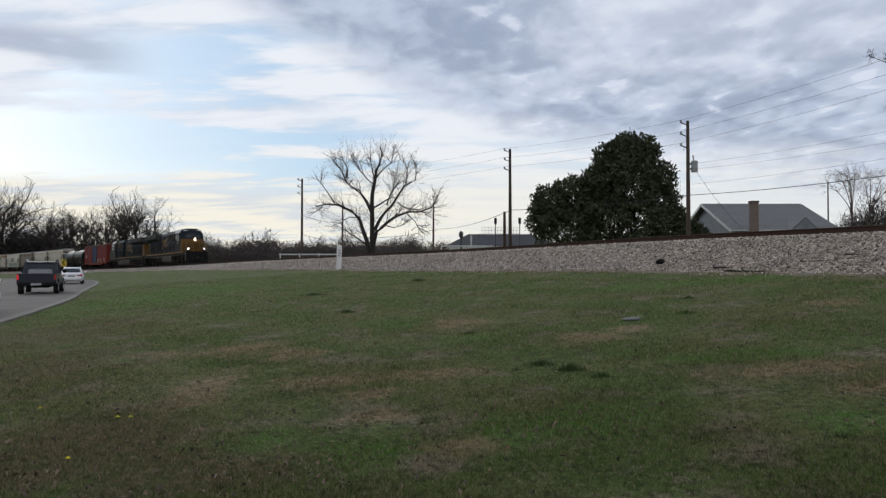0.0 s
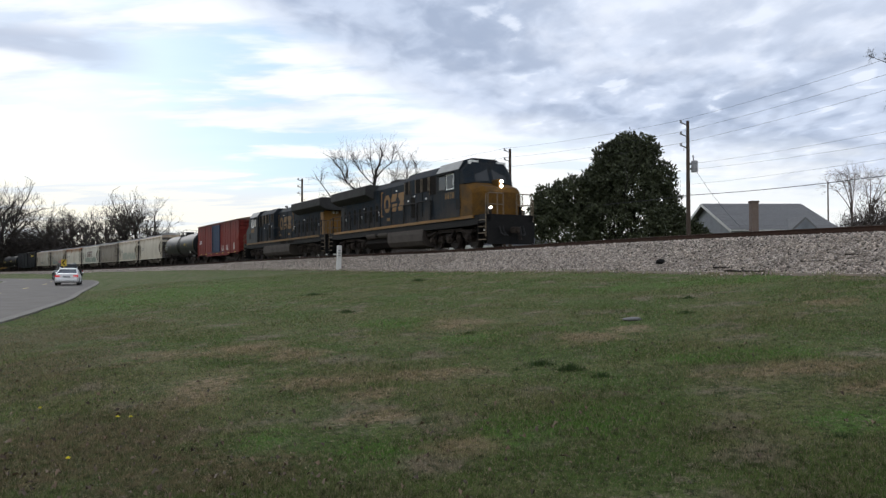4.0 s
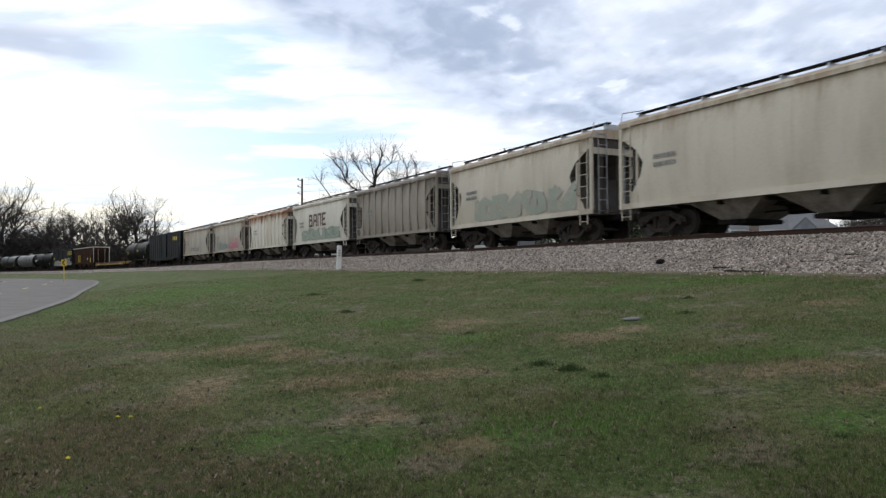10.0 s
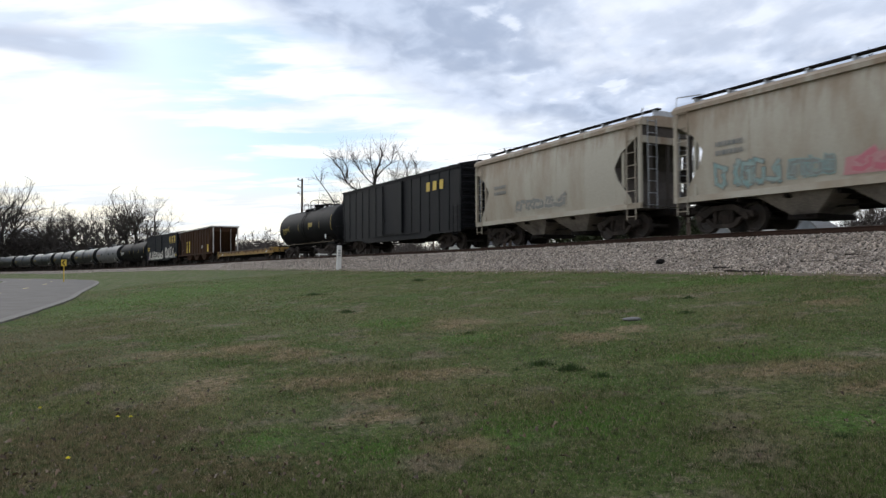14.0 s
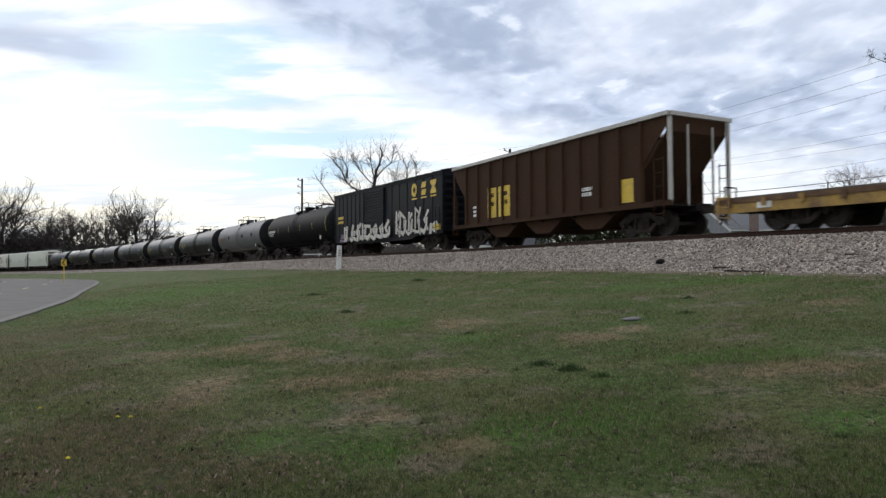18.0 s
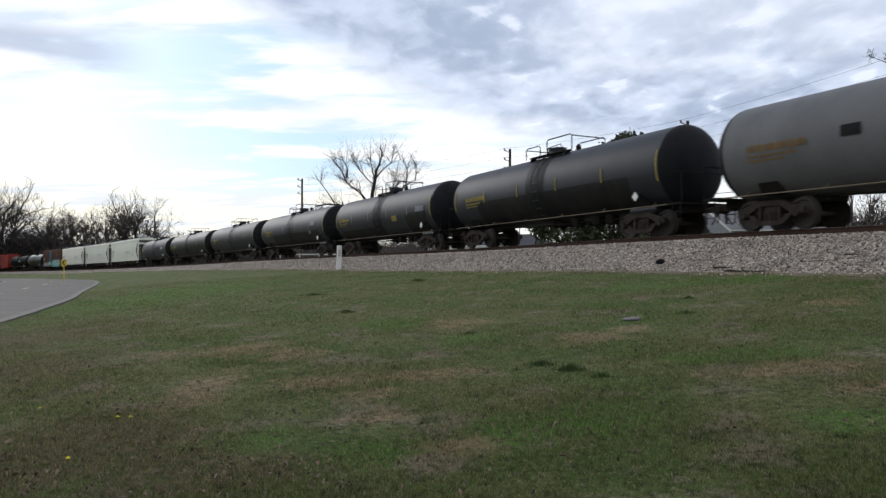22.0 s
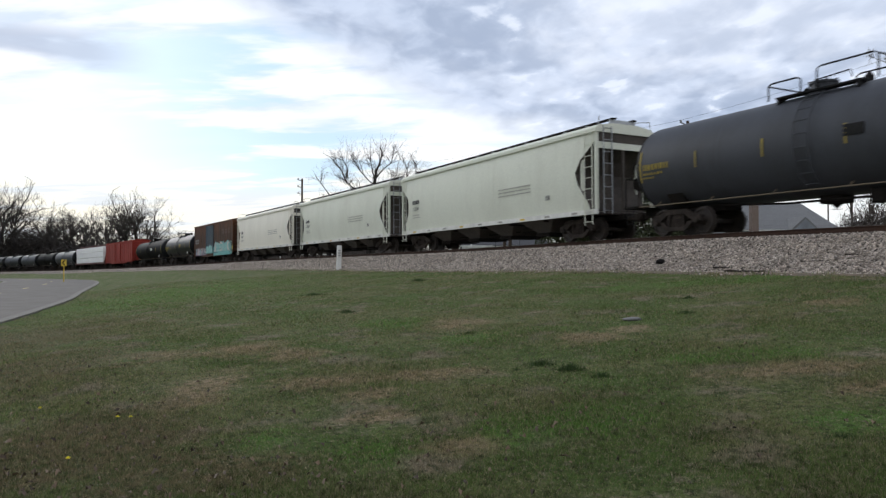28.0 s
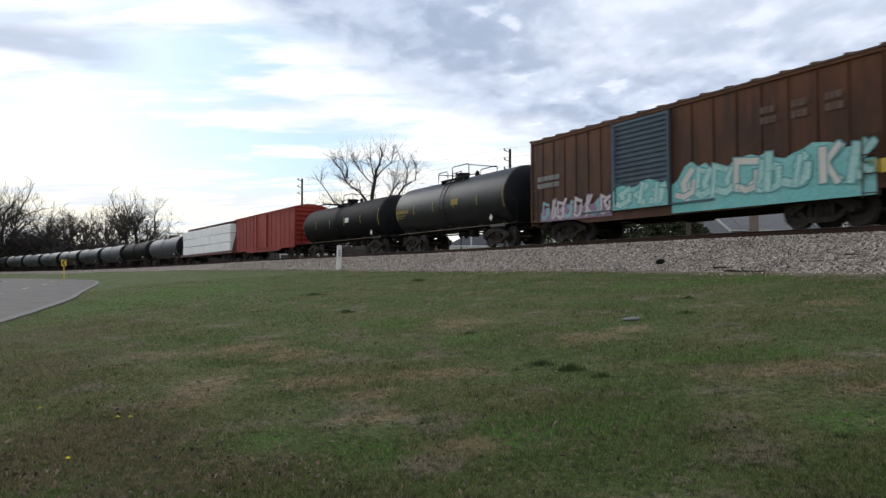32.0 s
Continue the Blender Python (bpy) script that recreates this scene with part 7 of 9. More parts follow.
def utility_pole(x, y, top, brackets=3, transformer=False, label="tall weathered wooden utility pole with insulators", r=0.16):
    z = float(land(x, y))
    t = thing("utility_pole", label, "utility pole", "utility poles beyond the track", pose(x, y, z - 0.3))
    h = top - z + 0.3
    bm = bmnew()
    rod(bm, (0, 0, 0), (0, 0, h), r * 1.15, 12, r * 0.72)
    part("shaft", bm, POLE, t)
    for k in range(brackets):
        zz = h - 0.15 - 0.85 * k
        bm = bmnew()
        pipe(bm, [(0, 0, zz - 0.18), (-0.5, 0, zz + 0.02)], 0.04, 6)
        b = part("bracket", bm, POLE, t)
        bm = bmnew()
        lathe(bm, [(zz - 0.02, 0.07), (zz + 0.06, 0.10), (zz + 0.10, 0.06), (zz + 0.16, 0.09), (zz + 0.22, 0.05)], 10, "z", (-0.5, 0, 0))
        part("insulator", bm, CERAM, b)
    if transformer:
        zz = h - 3.8
        bm = bmnew()
        lathe(bm, [(zz, 0.02), (zz, 0.24), (zz + 0.78, 0.24), (zz + 0.84, 0.20), (zz + 0.86, 0)], 16, "z", (0.46, -0.05, 0))
        c = part("transformer", bm, CERAM, t, "grey drum transformer")
        bm = bmnew()
        rod(bm, (0.40, -0.05, zz + 0.85), (0.36, -0.05, zz + 1.25), 0.05, 8)
        part("bushing", bm, CERAM, c)
        for q in (0.2, 0.55):
            bm = bmnew()
            box(bm, 0.1, 0.3, -0.1, 0.05, zz + q, zz + q + 0.1)
            part("hanger", bm, WIRE, c)
        bm = bmnew()
        pipe(bm, [(-0.3, 0, zz + 1.6), (-0.28, 0, zz + 1.9), (0.0, 0, zz + 1.75)], 0.03, 6)
        part("fuse_cutout", bm, CERAM, t)
    return Vector((x, y, top))


P1 = utility_pole(along(1219, 52), 52, 12.1, 3, True)
P2 = utility_pole(along(903, 65), 65, 12.15)
P3 = utility_pole(along(534, 88), 88, 12.2)
P4 = utility_pole(along(606, 96), 96, 10.1, 1, label="shorter wooden utility pole behind the bare tree", r=0.14)
P5 = utility_pole(along(767, 96), 96, 9.9, 1, label="shorter wooden utility pole beyond the track", r=0.14)
P6 = utility_pole(along(893, 67), 67, 6.5, 0, label="short cut-off wooden pole", r=0.17)
P0 = utility_pole(29.2, 30.0, 13.6, 3)
P7 = utility_pole(along(1467, 80), 80, 10.9, 0, label="thin wooden service pole near the house", r=0.09)


def wire(a, b, za, zb, dx=-0.5, sag=0.35, r=0.008, label="thin overhead power wire between poles"):
    bm = bmnew()
    A, B = Vector((a.x + dx, a.y, za)), Vector((b.x + dx, b.y, zb))
    n = 12
    pts = [A.lerp(B, i / n) - Vector((0, 0, 4 * sag * (i / n) * (1 - i / n))) for i in range(n + 1)]
    pipe(bm, pts, r, 4)
    me = finish("overhead_wire", bm, WIRE)
    tagged(new("overhead_wire", me), label, "wire", "overhead wires")


for k in range(3):
    o = 0.05 - 0.85 * k
    for a, b, s in ((P0, P1, 0.3), (P1, P2, 0.2), (P2, P3, 0.4)):
        wire(a, b, a.z + o, b.z + o, sag=s, r=0.008)
wire(P0, P1, 9.4, 8.9, 0.2, 0.3)
wire(P0, P1, 8.6, 8.5, 0.2, 0.3)
wire(P0, P1, 7.9, 7.4, 0.2, 0.3)
for a, b, za, zb, s in ((P0, P1, 6.9, 6.6, 0.35), (P1, P2, 6.6, 6.5, 0.2), (P2, P5, 6.5, 6.3, 0.5), (P5, P4, 6.2, 5.4, 0.6), (P4, P3, 4.9, 5.2, 0.3), (P4, P3, 7.2, 7.6, 0.3)):
    wire(a, b, za, zb, 0.12, s, 0.026, "thick black overhead cable between poles")
wire(P1, Vector((24, 57.5, 0)), 9.0, 4.6, 0.2, 0.3, 0.012, "service drop wire from pole to house")

# ---- house with chimney
SHINGLE = material("grey_shingles", (0.165, 0.165, 0.165), 0.9, 0, 0.25, 1.2, 22, 0.4, second=(0.12, 0.118, 0.118))
SIDING = material("grey_siding", (0.20, 0.215, 0.24), 0.75, 0, 0.1, 1, 15, 0.1)
TRIM = material("white_trim", (0.62, 0.62, 0.60), 0.6, 0, 0.1, 2, 20, 0.05)
BRICKM = material("brown_chimney_brick", (0.15, 0.108, 0.09), 0.9, 0, 0.3, 4, 30, 0.5, second=(0.19, 0.155, 0.14), rand=0.25)


def house():
    g = float(land(28, 62)) - 0.2
    t = thing("house", "single-storey grey house with gabled shingle roof", "house", "", pose(0, 0, 0))
    x0, x1, ya, yb, ym, ze, zr = 23.6, 32.3, 57.4, 70.6, 64.0, 4.2, 6.95
    for nm, b in (("front_wall", (x0 + 0.3, x1 - 0.3, ya + 0.5, ya + 0.7, g, ze)), ("back_wall", (x0 + 0.3, x1 - 0.3, yb - 0.7, yb - 0.5, g, ze))):
        bm = bmnew()
        box(bm, *b)
        part(nm, bm, SIDING, t)
    for x in (x0 + 0.3, x1 - 0.5):
        bm = bmnew()
        prism(bm, [(ya + 0.705, g), (ya + 0.705, ze + 0.02), (ym, zr - 0.2), (yb - 0.705, ze + 0.02), (yb - 0.705, g)], x, x + 0.2, "x")
        w = part("gable_wall", bm, SIDING, t)
        for k in range(14):
            z = g + 0.3 + k * 0.4
            half = 5.8 if z < ze else 5.8 * (zr - 0.3 - z) / (zr - ze)
            if half > 0.3:
                bm = bmnew()
                box(bm, x - 0.02, x - 0.001, ym - half, ym + half, z, z + 0.03)
                part("clapboard", bm, SIDING, w)
    for sd, ye in ((-1, ya), (1, yb)):
        bm = bmnew()
        prism(bm, [(ye, ze), (ye, ze + 0.12), (ym, zr + 0.06), (ym, zr - 0.10)], x0 - 0.15, x1 + 0.15, "x")
        r = part("roof", bm, SHINGLE, t)
        if sd < 0:
            for k in range(1, 22):
                f = k / 22
                y, z = ye + (ym - ye) * f, ze + 0.12 + (zr - ze - 0.06) * f
                bm = bmnew()
                prism(bm, [(y - 0.3, z - 0.115), (y - 0.3, z - 0.09), (y + 0.02, z + 0.022), (y + 0.02, z + 0.003)], x0 - 0.16, x1 + 0.16, "x")
                part("shingle_course", bm, SHINGLE, r)
        for x in (x0 - 0.2, x1 + 0.151):
            bm = bmnew()
            prism(bm, [(ye - 0.03, ze - 0.12), (ye - 0.03, ze + 0.1), (ym, zr + 0.05), (ym, zr - 0.2)], x, x + 0.045, "x")
            part("bargeboard", bm, TRIM, t)
    bm = bmnew()
    box(bm, x0 - 0.15, x1 + 0.15, ya - 0.12, ya - 0.004, ze, ze + 0.12)
    part("gutter", bm, TRIM, t)
    # small front gable
    bm = bmnew()
    prism(bm, [(28.0, ze), (29.25, ze + 1.15), (30.5, ze), (30.5, ze - 0.1), (28.0, ze - 0.1)], ya - 0.5, ya + 3.2, "y")
    part("porch_roof", bm, SHINGLE, t)
    bm = bmnew()
    prism(bm, [(28.25, ze + 0.02), (29.25, ze + 0.95), (30.25, ze + 0.02)], ya - 0.54, ya - 0.502, "y")
    part("porch_gable", bm, SIDING, t)
    bm = bmnew()
    cx, cy = along(1335, 56.6), 56.6
    box(bm, cx - 0.27, cx + 0.27, cy - 0.27, cy + 0.27, g, 6.40)
    ch = part("chimney", bm, BRICKM, t, "brown brick chimney")
    bm = bmnew()
    box(bm, cx - 0.32, cx + 0.32, cy - 0.32, cy + 0.32, 6.40, 6.58)
    part("chimney_cap", bm, BRICKM, ch)
    for k in range(3):
        bm = bmnew()
        wx = 24.6 + 2.6 * k if k != 1 else 26.6
        box(bm, wx, wx + 0.9, ya + 0.47, ya + 0.499, g + 1.0, g + 2.3)
        w = part("window", bm, M["glass"], t)
        bm = bmnew()
        box(bm, wx - 0.08, wx + 0.98, ya + 0.44, ya + 0.498, g + 0.9, g + 0.999)
        part("sill", bm, TRIM, w)


house()


def depot():
    """Low dark-roofed building far off with a white wall strip and a light railing on its roof."""
    d = 128
    g = float(land(along(860, d), d)) - 0.2
    t = thing("low_building", "far low building with dark hipped roof", "building", "", pose(0, 0, 0))
    x0, x1 = along(790, d), along(985, d)
    bm = bmnew()
    box(bm, x0 + 0.6, x1 - 0.6, d, d + 12, g, 4.9)
    part("wall", bm, TRIM, t, "white wall")
    bm = bmnew()
    A = [bm.verts.new(v) for v in ((x0, d - 0.6, 4.901), (x1, d - 0.6, 4.901), (x1, d + 12.6, 4.901), (x0, d + 12.6, 4.901))]
    C = [bm.verts.new(v) for v in ((x0 + 4.2, d + 5.5, 7.2), (x1 - 4, d + 5.5, 7.2), (x1 - 4, d + 6.5, 7.2), (x0 + 4.2, d + 6.5, 7.2))]
    for k in range(4):
        bm.faces.new((A[k], A[(k + 1) % 4], C[(k + 1) % 4], C[k]))
    bm.faces.new(A[::-1]), bm.faces.new(C)
    part("roof", bm, material("dark_roof", (0.05, 0.05, 0.055), 0.9, 0, 0.2, 1, 10, 0.2), t)
    bm = bmnew()
    xa, xb = along(856, d), along(926, d)
    for z in (7.3, 7.9, 8.5):
        pipe(bm, [(xa, d + 5.4, z), (xb, d + 5.4, z)], 0.04, 4)
    for k in range(13):
        x = xa + (xb - xa) * k / 12
        rod(bm, (x, d + 5.4, 7.0), (x, d + 5.4, 8.5), 0.04, 4)
    part("roof_railing", bm, TRIM, t, "light roof railing")
    for px in (877, 920):
        d2 = 112
        x = along(px, d2)
        gz = float(land(x, d2))
        s = thing("signal_mast", "railway signal mast with dark round head", "signal", "signal masts", pose(x, d2, gz))
        bm = bmnew()
        rod(bm, (0, 0, 0), (0, 0, 8.2 - gz), 0.07, 8)
        part("mast", bm, WIRE, s)
        bm = bmnew()
        box(bm, -0.2, 0.2, -0.2, 0.2, 7.9 - gz, 8.9 - gz, 0.08)
        part("signal_head", bm, M["black"], s)
    for px, w, z1, mt, lb, nm, cat in ((816, 0.12, 6.2, WIRE, "dark lamp post with a bulky head", "lamp_post", "lamp post"), (834, 0.11, 5.6, TRIM, "white metal post near the low building", "white_post", "post")):
        d2 = 100
        x = along(px, d2)
        gz = float(land(x, d2))
        s = thing(nm, lb, cat, "", pose(x, d2, gz))
        bm = bmnew()
        rod(bm, (0, 0, 0), (0, 0, z1 - gz), w, 8)
        part("shaft", bm, mt, s)
        if nm == "lamp_post":
            bm = bmnew()
            lathe(bm, [(z1 - gz - 1.0, 0.1), (z1 - gz - 0.8, 0.32), (z1 - gz - 0.2, 0.32), (z1 - gz, 0)], 10, "z")
            part("lamp_head", bm, mt, s)


depot()


def fence_rail(px0, px1, d, z, name, label):
    x0, x1 = along(px0, d), along(px1, d)
    t = thing(name, label, "fence", "", pose(0, 0, 0))
    bm = bmnew()
    box(bm, x0, x1, d - 0.05, d + 0.05, z - 0.14, z)
    part("rail", bm, TRIM, t)
    n = max(2, int((x1 - x0) / 2))
    for k in range(n + 1):
        x = x0 + 0.1 + (x1 - x0 - 0.2) * k / n
        bm = bmnew()
        box(bm, x - 0.06, x + 0.06, d + 0.051, d + 0.15, float(land(x, d)) - 0.1, z + 0.05)
        part("post", bm, TRIM, t)


fence_rail(494, 600, 84, 2.75, "guard_rail", "low white guard rail beyond the track")
fence_rail(780, 872, 92, 3.95, "white_fence", "white rail fence in front of the low building")

# ---- near the track and road
def milepost():
    s = 46.0 * SC
    x, y = -6.80, 46.0
    z = float(land(x, y))
    t = thing("track_post", "white-painted square post at the ballast foot", "post", "", pose(x, y, z - 0.25, 0, 1.5, 30))
    bm = bmnew()
    box(bm, -0.15, 0.15, -0.09, 0.09, 0, 1.95, 0.02)
    part("shaft", bm, M["white"], t)
    for k in range(3):
        bm = bmnew()
        box(bm, -0.10, 0.06, -0.096, -0.0915, 1.25 + 0.16 * k, 1.33 + 0.16 * k)
        part("marking", bm, M["chrome"], t)


milepost()


def chevron_sign():
    x, y = along(113, 71), 71.0
    z = float(land(x, y))
    t = thing("chevron_sign", "yellow road sign with a black chevron", "road sign", "", pose(x, y, z, 0, 0, 12))
    h = 1.5 + 8 * 71 / 1250 - z
    bm = bmnew()
    box(bm, -0.04, 0.04, -0.03, 0.03, 0, h)
    part("post", bm, M["yellow"], t)
    bm = bmnew()
    box(bm, -0.25, 0.25, -0.06, -0.031, h - 0.62, h + 0.02)
    p = part("panel", bm, M["yellow"], t)
    bm = bmnew()
    for sz in (-1, 1):
        c = h - 0.30
        q = [(0.16, c + sz * 0.26), (0.02, c + sz * 0.26), (-0.18, c), (-0.04, c)]
        prism(bm, q, -0.066, -0.0605, "y")
    part("chevron", bm, M["black"], p)


chevron_sign()


def debris():
    BARKSTONE = material("dull_grey_stone", (0.17, 0.165, 0.16), 0.9, 0, 0.25, 6, 40, 0.4, second=(0.10, 0.10, 0.095))
    wood = material("old_tie_wood", (0.035, 0.028, 0.023), 0.95, 0, 0.3, 3, 15, 0.6, second=(0.07, 0.056, 0.046))
    for nm, lb, x, y, yaw, l, w, h in (("old_timber", "split dark timber lying on the ballast", 7.95, 18.55, -60, 1.2, 0.12, 0.05), ("old_timber", "short broken timber on the ballast", 7.7, 19.4, -52, 0.5, 0.10, 0.04), ("old_timber", "thin dark timber half buried in ballast", 9.1, 17.3, -58, 0.7, 0.07, 0.025), ("old_timber", "thin dark timber half buried in ballast", 9.75, 16.6, -55, 0.5, 0.06, 0.02)):
        bm = bmnew()
        box(bm, -l / 2, l / 2, -w / 2, w / 2, 0, h)
        bmesh.ops.subdivide_edges(bm, edges=[e for e in bm.edges if abs((e.verts[0].co - e.verts[1].co).x) > 0.1], cuts=5)
        r = random.Random(int(l * 100))
        for v in bm.verts:
            v.co += Vector((r.gauss(0, 0.03), r.gauss(0, w * 0.12), r.gauss(0, h * 0.2)))
        ob = tagged(new(nm, finish(nm, bm, wood)), lb, "timber", "timbers on the ballast")
        ob.matrix_world = pose(x, y, bank_z(x, y) - 0.02, 0, 0, yaw)
    for nm, lb, x, y, s, mt in (("dark_rock", "dark angular lump on the ballast", 6.72, 21.77, (0.17, 0.12, 0.10), M["black"]), ("flat_stone", "flat grey stone lying in the grass", 2.98, 11.1, (0.17, 0.10, 0.035), BARKSTONE)):
        bm = bmnew()
        bmesh.ops.create_icosphere(bm, subdivisions=2, radius=1)
        for v in bm.verts:
            v.co = Vector((v.co.x * s[0], v.co.y * s[1], v.co.z * s[2])) * (1 + 0.3 * noise.noise(v.co * 2.1 + Vector((x, y, 0))))
        ob = tagged(new(nm, finish(nm, bm, mt)), lb, "stone")
        ob.matrix_world = pose(x, y, bank_z(x, y) + s[2] * 0.4, 0, 0, 20)


def bank_z(x, y):
    """Height of ballast or ground at a place."""
    i = int(np.argmin((TX - x) ** 2 + (TY - y) ** 2))
    off = -(x - TX[i]) * cos(TA[i]) - (y - TY[i]) * sin(TA[i])
    P = bed(TS[i])
    o, u = [p[0] for p in P], [p[1] for p in P]
    if o[0] < off < o[-1]:
        return max(float(np.interp(off, o, u)) + TZ[i], float(land(x, y)))
    return float(land(x, y))


debris()
# ---- road vehicles: x forwards, z up from the road
TYRE = material("tyre_rubber", (0.02, 0.02, 0.02), 0.85, 0, 0.15, 5, 30, 0.1)
ALLOY = material("wheel_alloy", (0.40, 0.40, 0.41), 0.35, 0.8, 0.1, 5, 30, 0)
TAIL = material("red_tail_lens", (0.45, 0.02, 0.02), 0.25, 0, 0.05, 5, 30, 0)
TAIL_LIT = glowing("lit_tail_lens", (0.75, 0.03, 0.03), 0.25)
CAR_WHEELS = {}


def loft(bm, rings):
    R = [[bm.verts.new(v) for v in ring] for ring in rings]
    n = len(R[0])
    for A, B in zip(R, R[1:]):
        for i in range(n):
            bm.faces.new((A[i], A[(i + 1) % n], B[(i + 1) % n], B[i]))
    bm.faces.new(R[0][::-1]), bm.faces.new(R[-1])


def section(x, w, z0, z1, c=0.12, top=0.9):
    """A rounded body section across the car at x."""
    return [(x, -w + c * 0.6, z0), (x, -w, z0 + c), (x, -w, (z0 + z1) * 0.55), (x, -w * top, z1 - c * 0.3), (x, -w * top + c, z1), (x, w * top - c, z1), (x, w * top, z1 - c * 0.3), (x, w, (z0 + z1) * 0.55), (x, w, z0 + c), (x, w - c * 0.6, z0)]


def wheel(car, key, x, y, r):
    def tyre(bm):
        lathe(bm, [(-0.1, r * 0.62), (-0.11, r * 0.9), (-0.08, r), (0.08, r), (0.11, r * 0.9), (0.1, r * 0.62)], 22, "y")

    def rim(bm):
        lathe(bm, [(-0.09, 0), (-0.09, r * 0.63), (0.09, r * 0.63), (0.09, 0)], 18, "y")
        for k in range(5):
            a = 2 * pi * k / 5
            for sy in (-1, 1):
                rod(bm, (0, sy * 0.1, 0), (cos(a) * r * 0.6, sy * 0.1, sin(a) * r * 0.6), 0.03, 5)
    w = part("wheel", shared("tyre_%.2f" % r, tyre, TYRE, True), None, car)
    w.matrix_parent_inverse = Matrix.Translation((x, y, r))
    part("rim", shared("rim_%.2f" % r, rim, ALLOY), None, w)
    CAR_WHEELS.setdefault((key, r), []).append(w)


def sedan(label, key, paint_, lit, L=4.75, W=0.88, H=1.42, coupe=False):
    car = thing("car", label, "car", "vehicles on the road")
    h = L / 2
    bm = bmnew()
    loft(bm, [section(-h, W * 0.86, 0.36, 0.92, 0.1), section(-h + 0.15, W * 0.95, 0.25, 0.98), section(-h + 0.9, W, 0.22, 1.0), section(0.2, W, 0.2, 0.96), section(h - 1.2, W, 0.22, 0.92), section(h - 0.25, W * 0.93, 0.25, 0.78), section(h, W * 0.8, 0.34, 0.66, 0.1)])
    part("body", bm, paint_, car, smooth=True)
    x0, x1, x2, x3 = (-h + 0.75, -h + 1.45, 0.35, 1.15) if not coupe else (-h + 0.55, -h + 1.65, 0.15, 1.05)
    bm = bmnew()
    wr = W * 0.68
    A = [(x0, W * 0.86, 0.97), (x1, wr, H - 0.04), (x2, wr, H - 0.03), (x3, W * 0.86, 0.95)]
    loft(bm, [[(x, -w, z) for x, w, z in A], [(x, w, z) for x, w, z in A]])
    part("cabin_glass", bm, M["glass"], car)
    bm = bmnew()
    loft(bm, [section(x1 - 0.08, wr + 0.02, H - 0.08, H - 0.01, 0.03, 0.92), section((x1 + x2) / 2, wr + 0.02, H - 0.06, H + 0.03, 0.03, 0.92), section(x2 + 0.1, wr + 0.02, H - 0.09, H - 0.02, 0.03, 0.92)])
    part("roof", bm, paint_, car)
    for sd in (-1, 1):
        for a, b, r in (((x0, sd * W * 0.86, 0.97), (x1, sd * wr, H - 0.03), 0.045), ((x3, sd * W * 0.86, 0.95), (x2, sd * wr, H - 0.03), 0.035), (((x1 + x2) / 2 + 0.1, sd * W * 0.87, 0.96), ((x1 + x2) / 2 + 0.1, sd * wr * 1.02, H - 0.04), 0.035)):
            bm = bmnew()
            rod(bm, a, b, r, 6)
            part("pillar", bm, paint_, car)
        bm = bmnew()
        box(bm, -h + 0.0, -h + 0.25, *sorted((sd * W * 0.50, sd * W * 0.93)), 0.66, 0.86, 0.03)
        part("tail_light", bm, TAIL_LIT if lit else TAIL, car, "red tail light")
        bm = bmnew()
        box(bm, h - 0.22, h - 0.04, *sorted((sd * W * 0.45, sd * W * 0.86)), 0.58, 0.70, 0.03)
        part("headlight", bm, M["white"], car)
        bm = bmnew()
        box(bm, x3 - 0.35, x3 - 0.15, *sorted((sd * (W + 0.02), sd * (W + 0.18))), 0.95, 1.08, 0.03)
        part("mirror", bm, paint_, car)
        for z in (0.72,):
            bm = bmnew()
            box(bm, -0.15, 0.0, *sorted((sd * (W - 0.01), sd * (W + 0.02))), z, z + 0.03)
            part("door_handle", bm, paint_, car)
        for x in (-h + 0.95, h - 0.95):
            wheel(car, key, x, sd * (W - 0.10), 0.33)
    bm = bmnew()
    box(bm, -h - 0.04, -h + 0.2, -W * 0.88, W * 0.88, 0.38, 0.58, 0.05)
    part("bumper", bm, paint_, car)
    bm = bmnew()
    box(bm, -h - 0.02, -h + 0.02, -0.26, 0.26, 0.64, 0.78)
    part("blank_plate", bm, M["chrome"], car)
    bm = bmnew()
    for y in (-0.5, 0.5):
        rod(bm, (-h - 0.06, y, 0.33), (-h + 0.3, y, 0.33), 0.04, 8)
    part("exhaust", bm, M["chrome"], car)
    return car


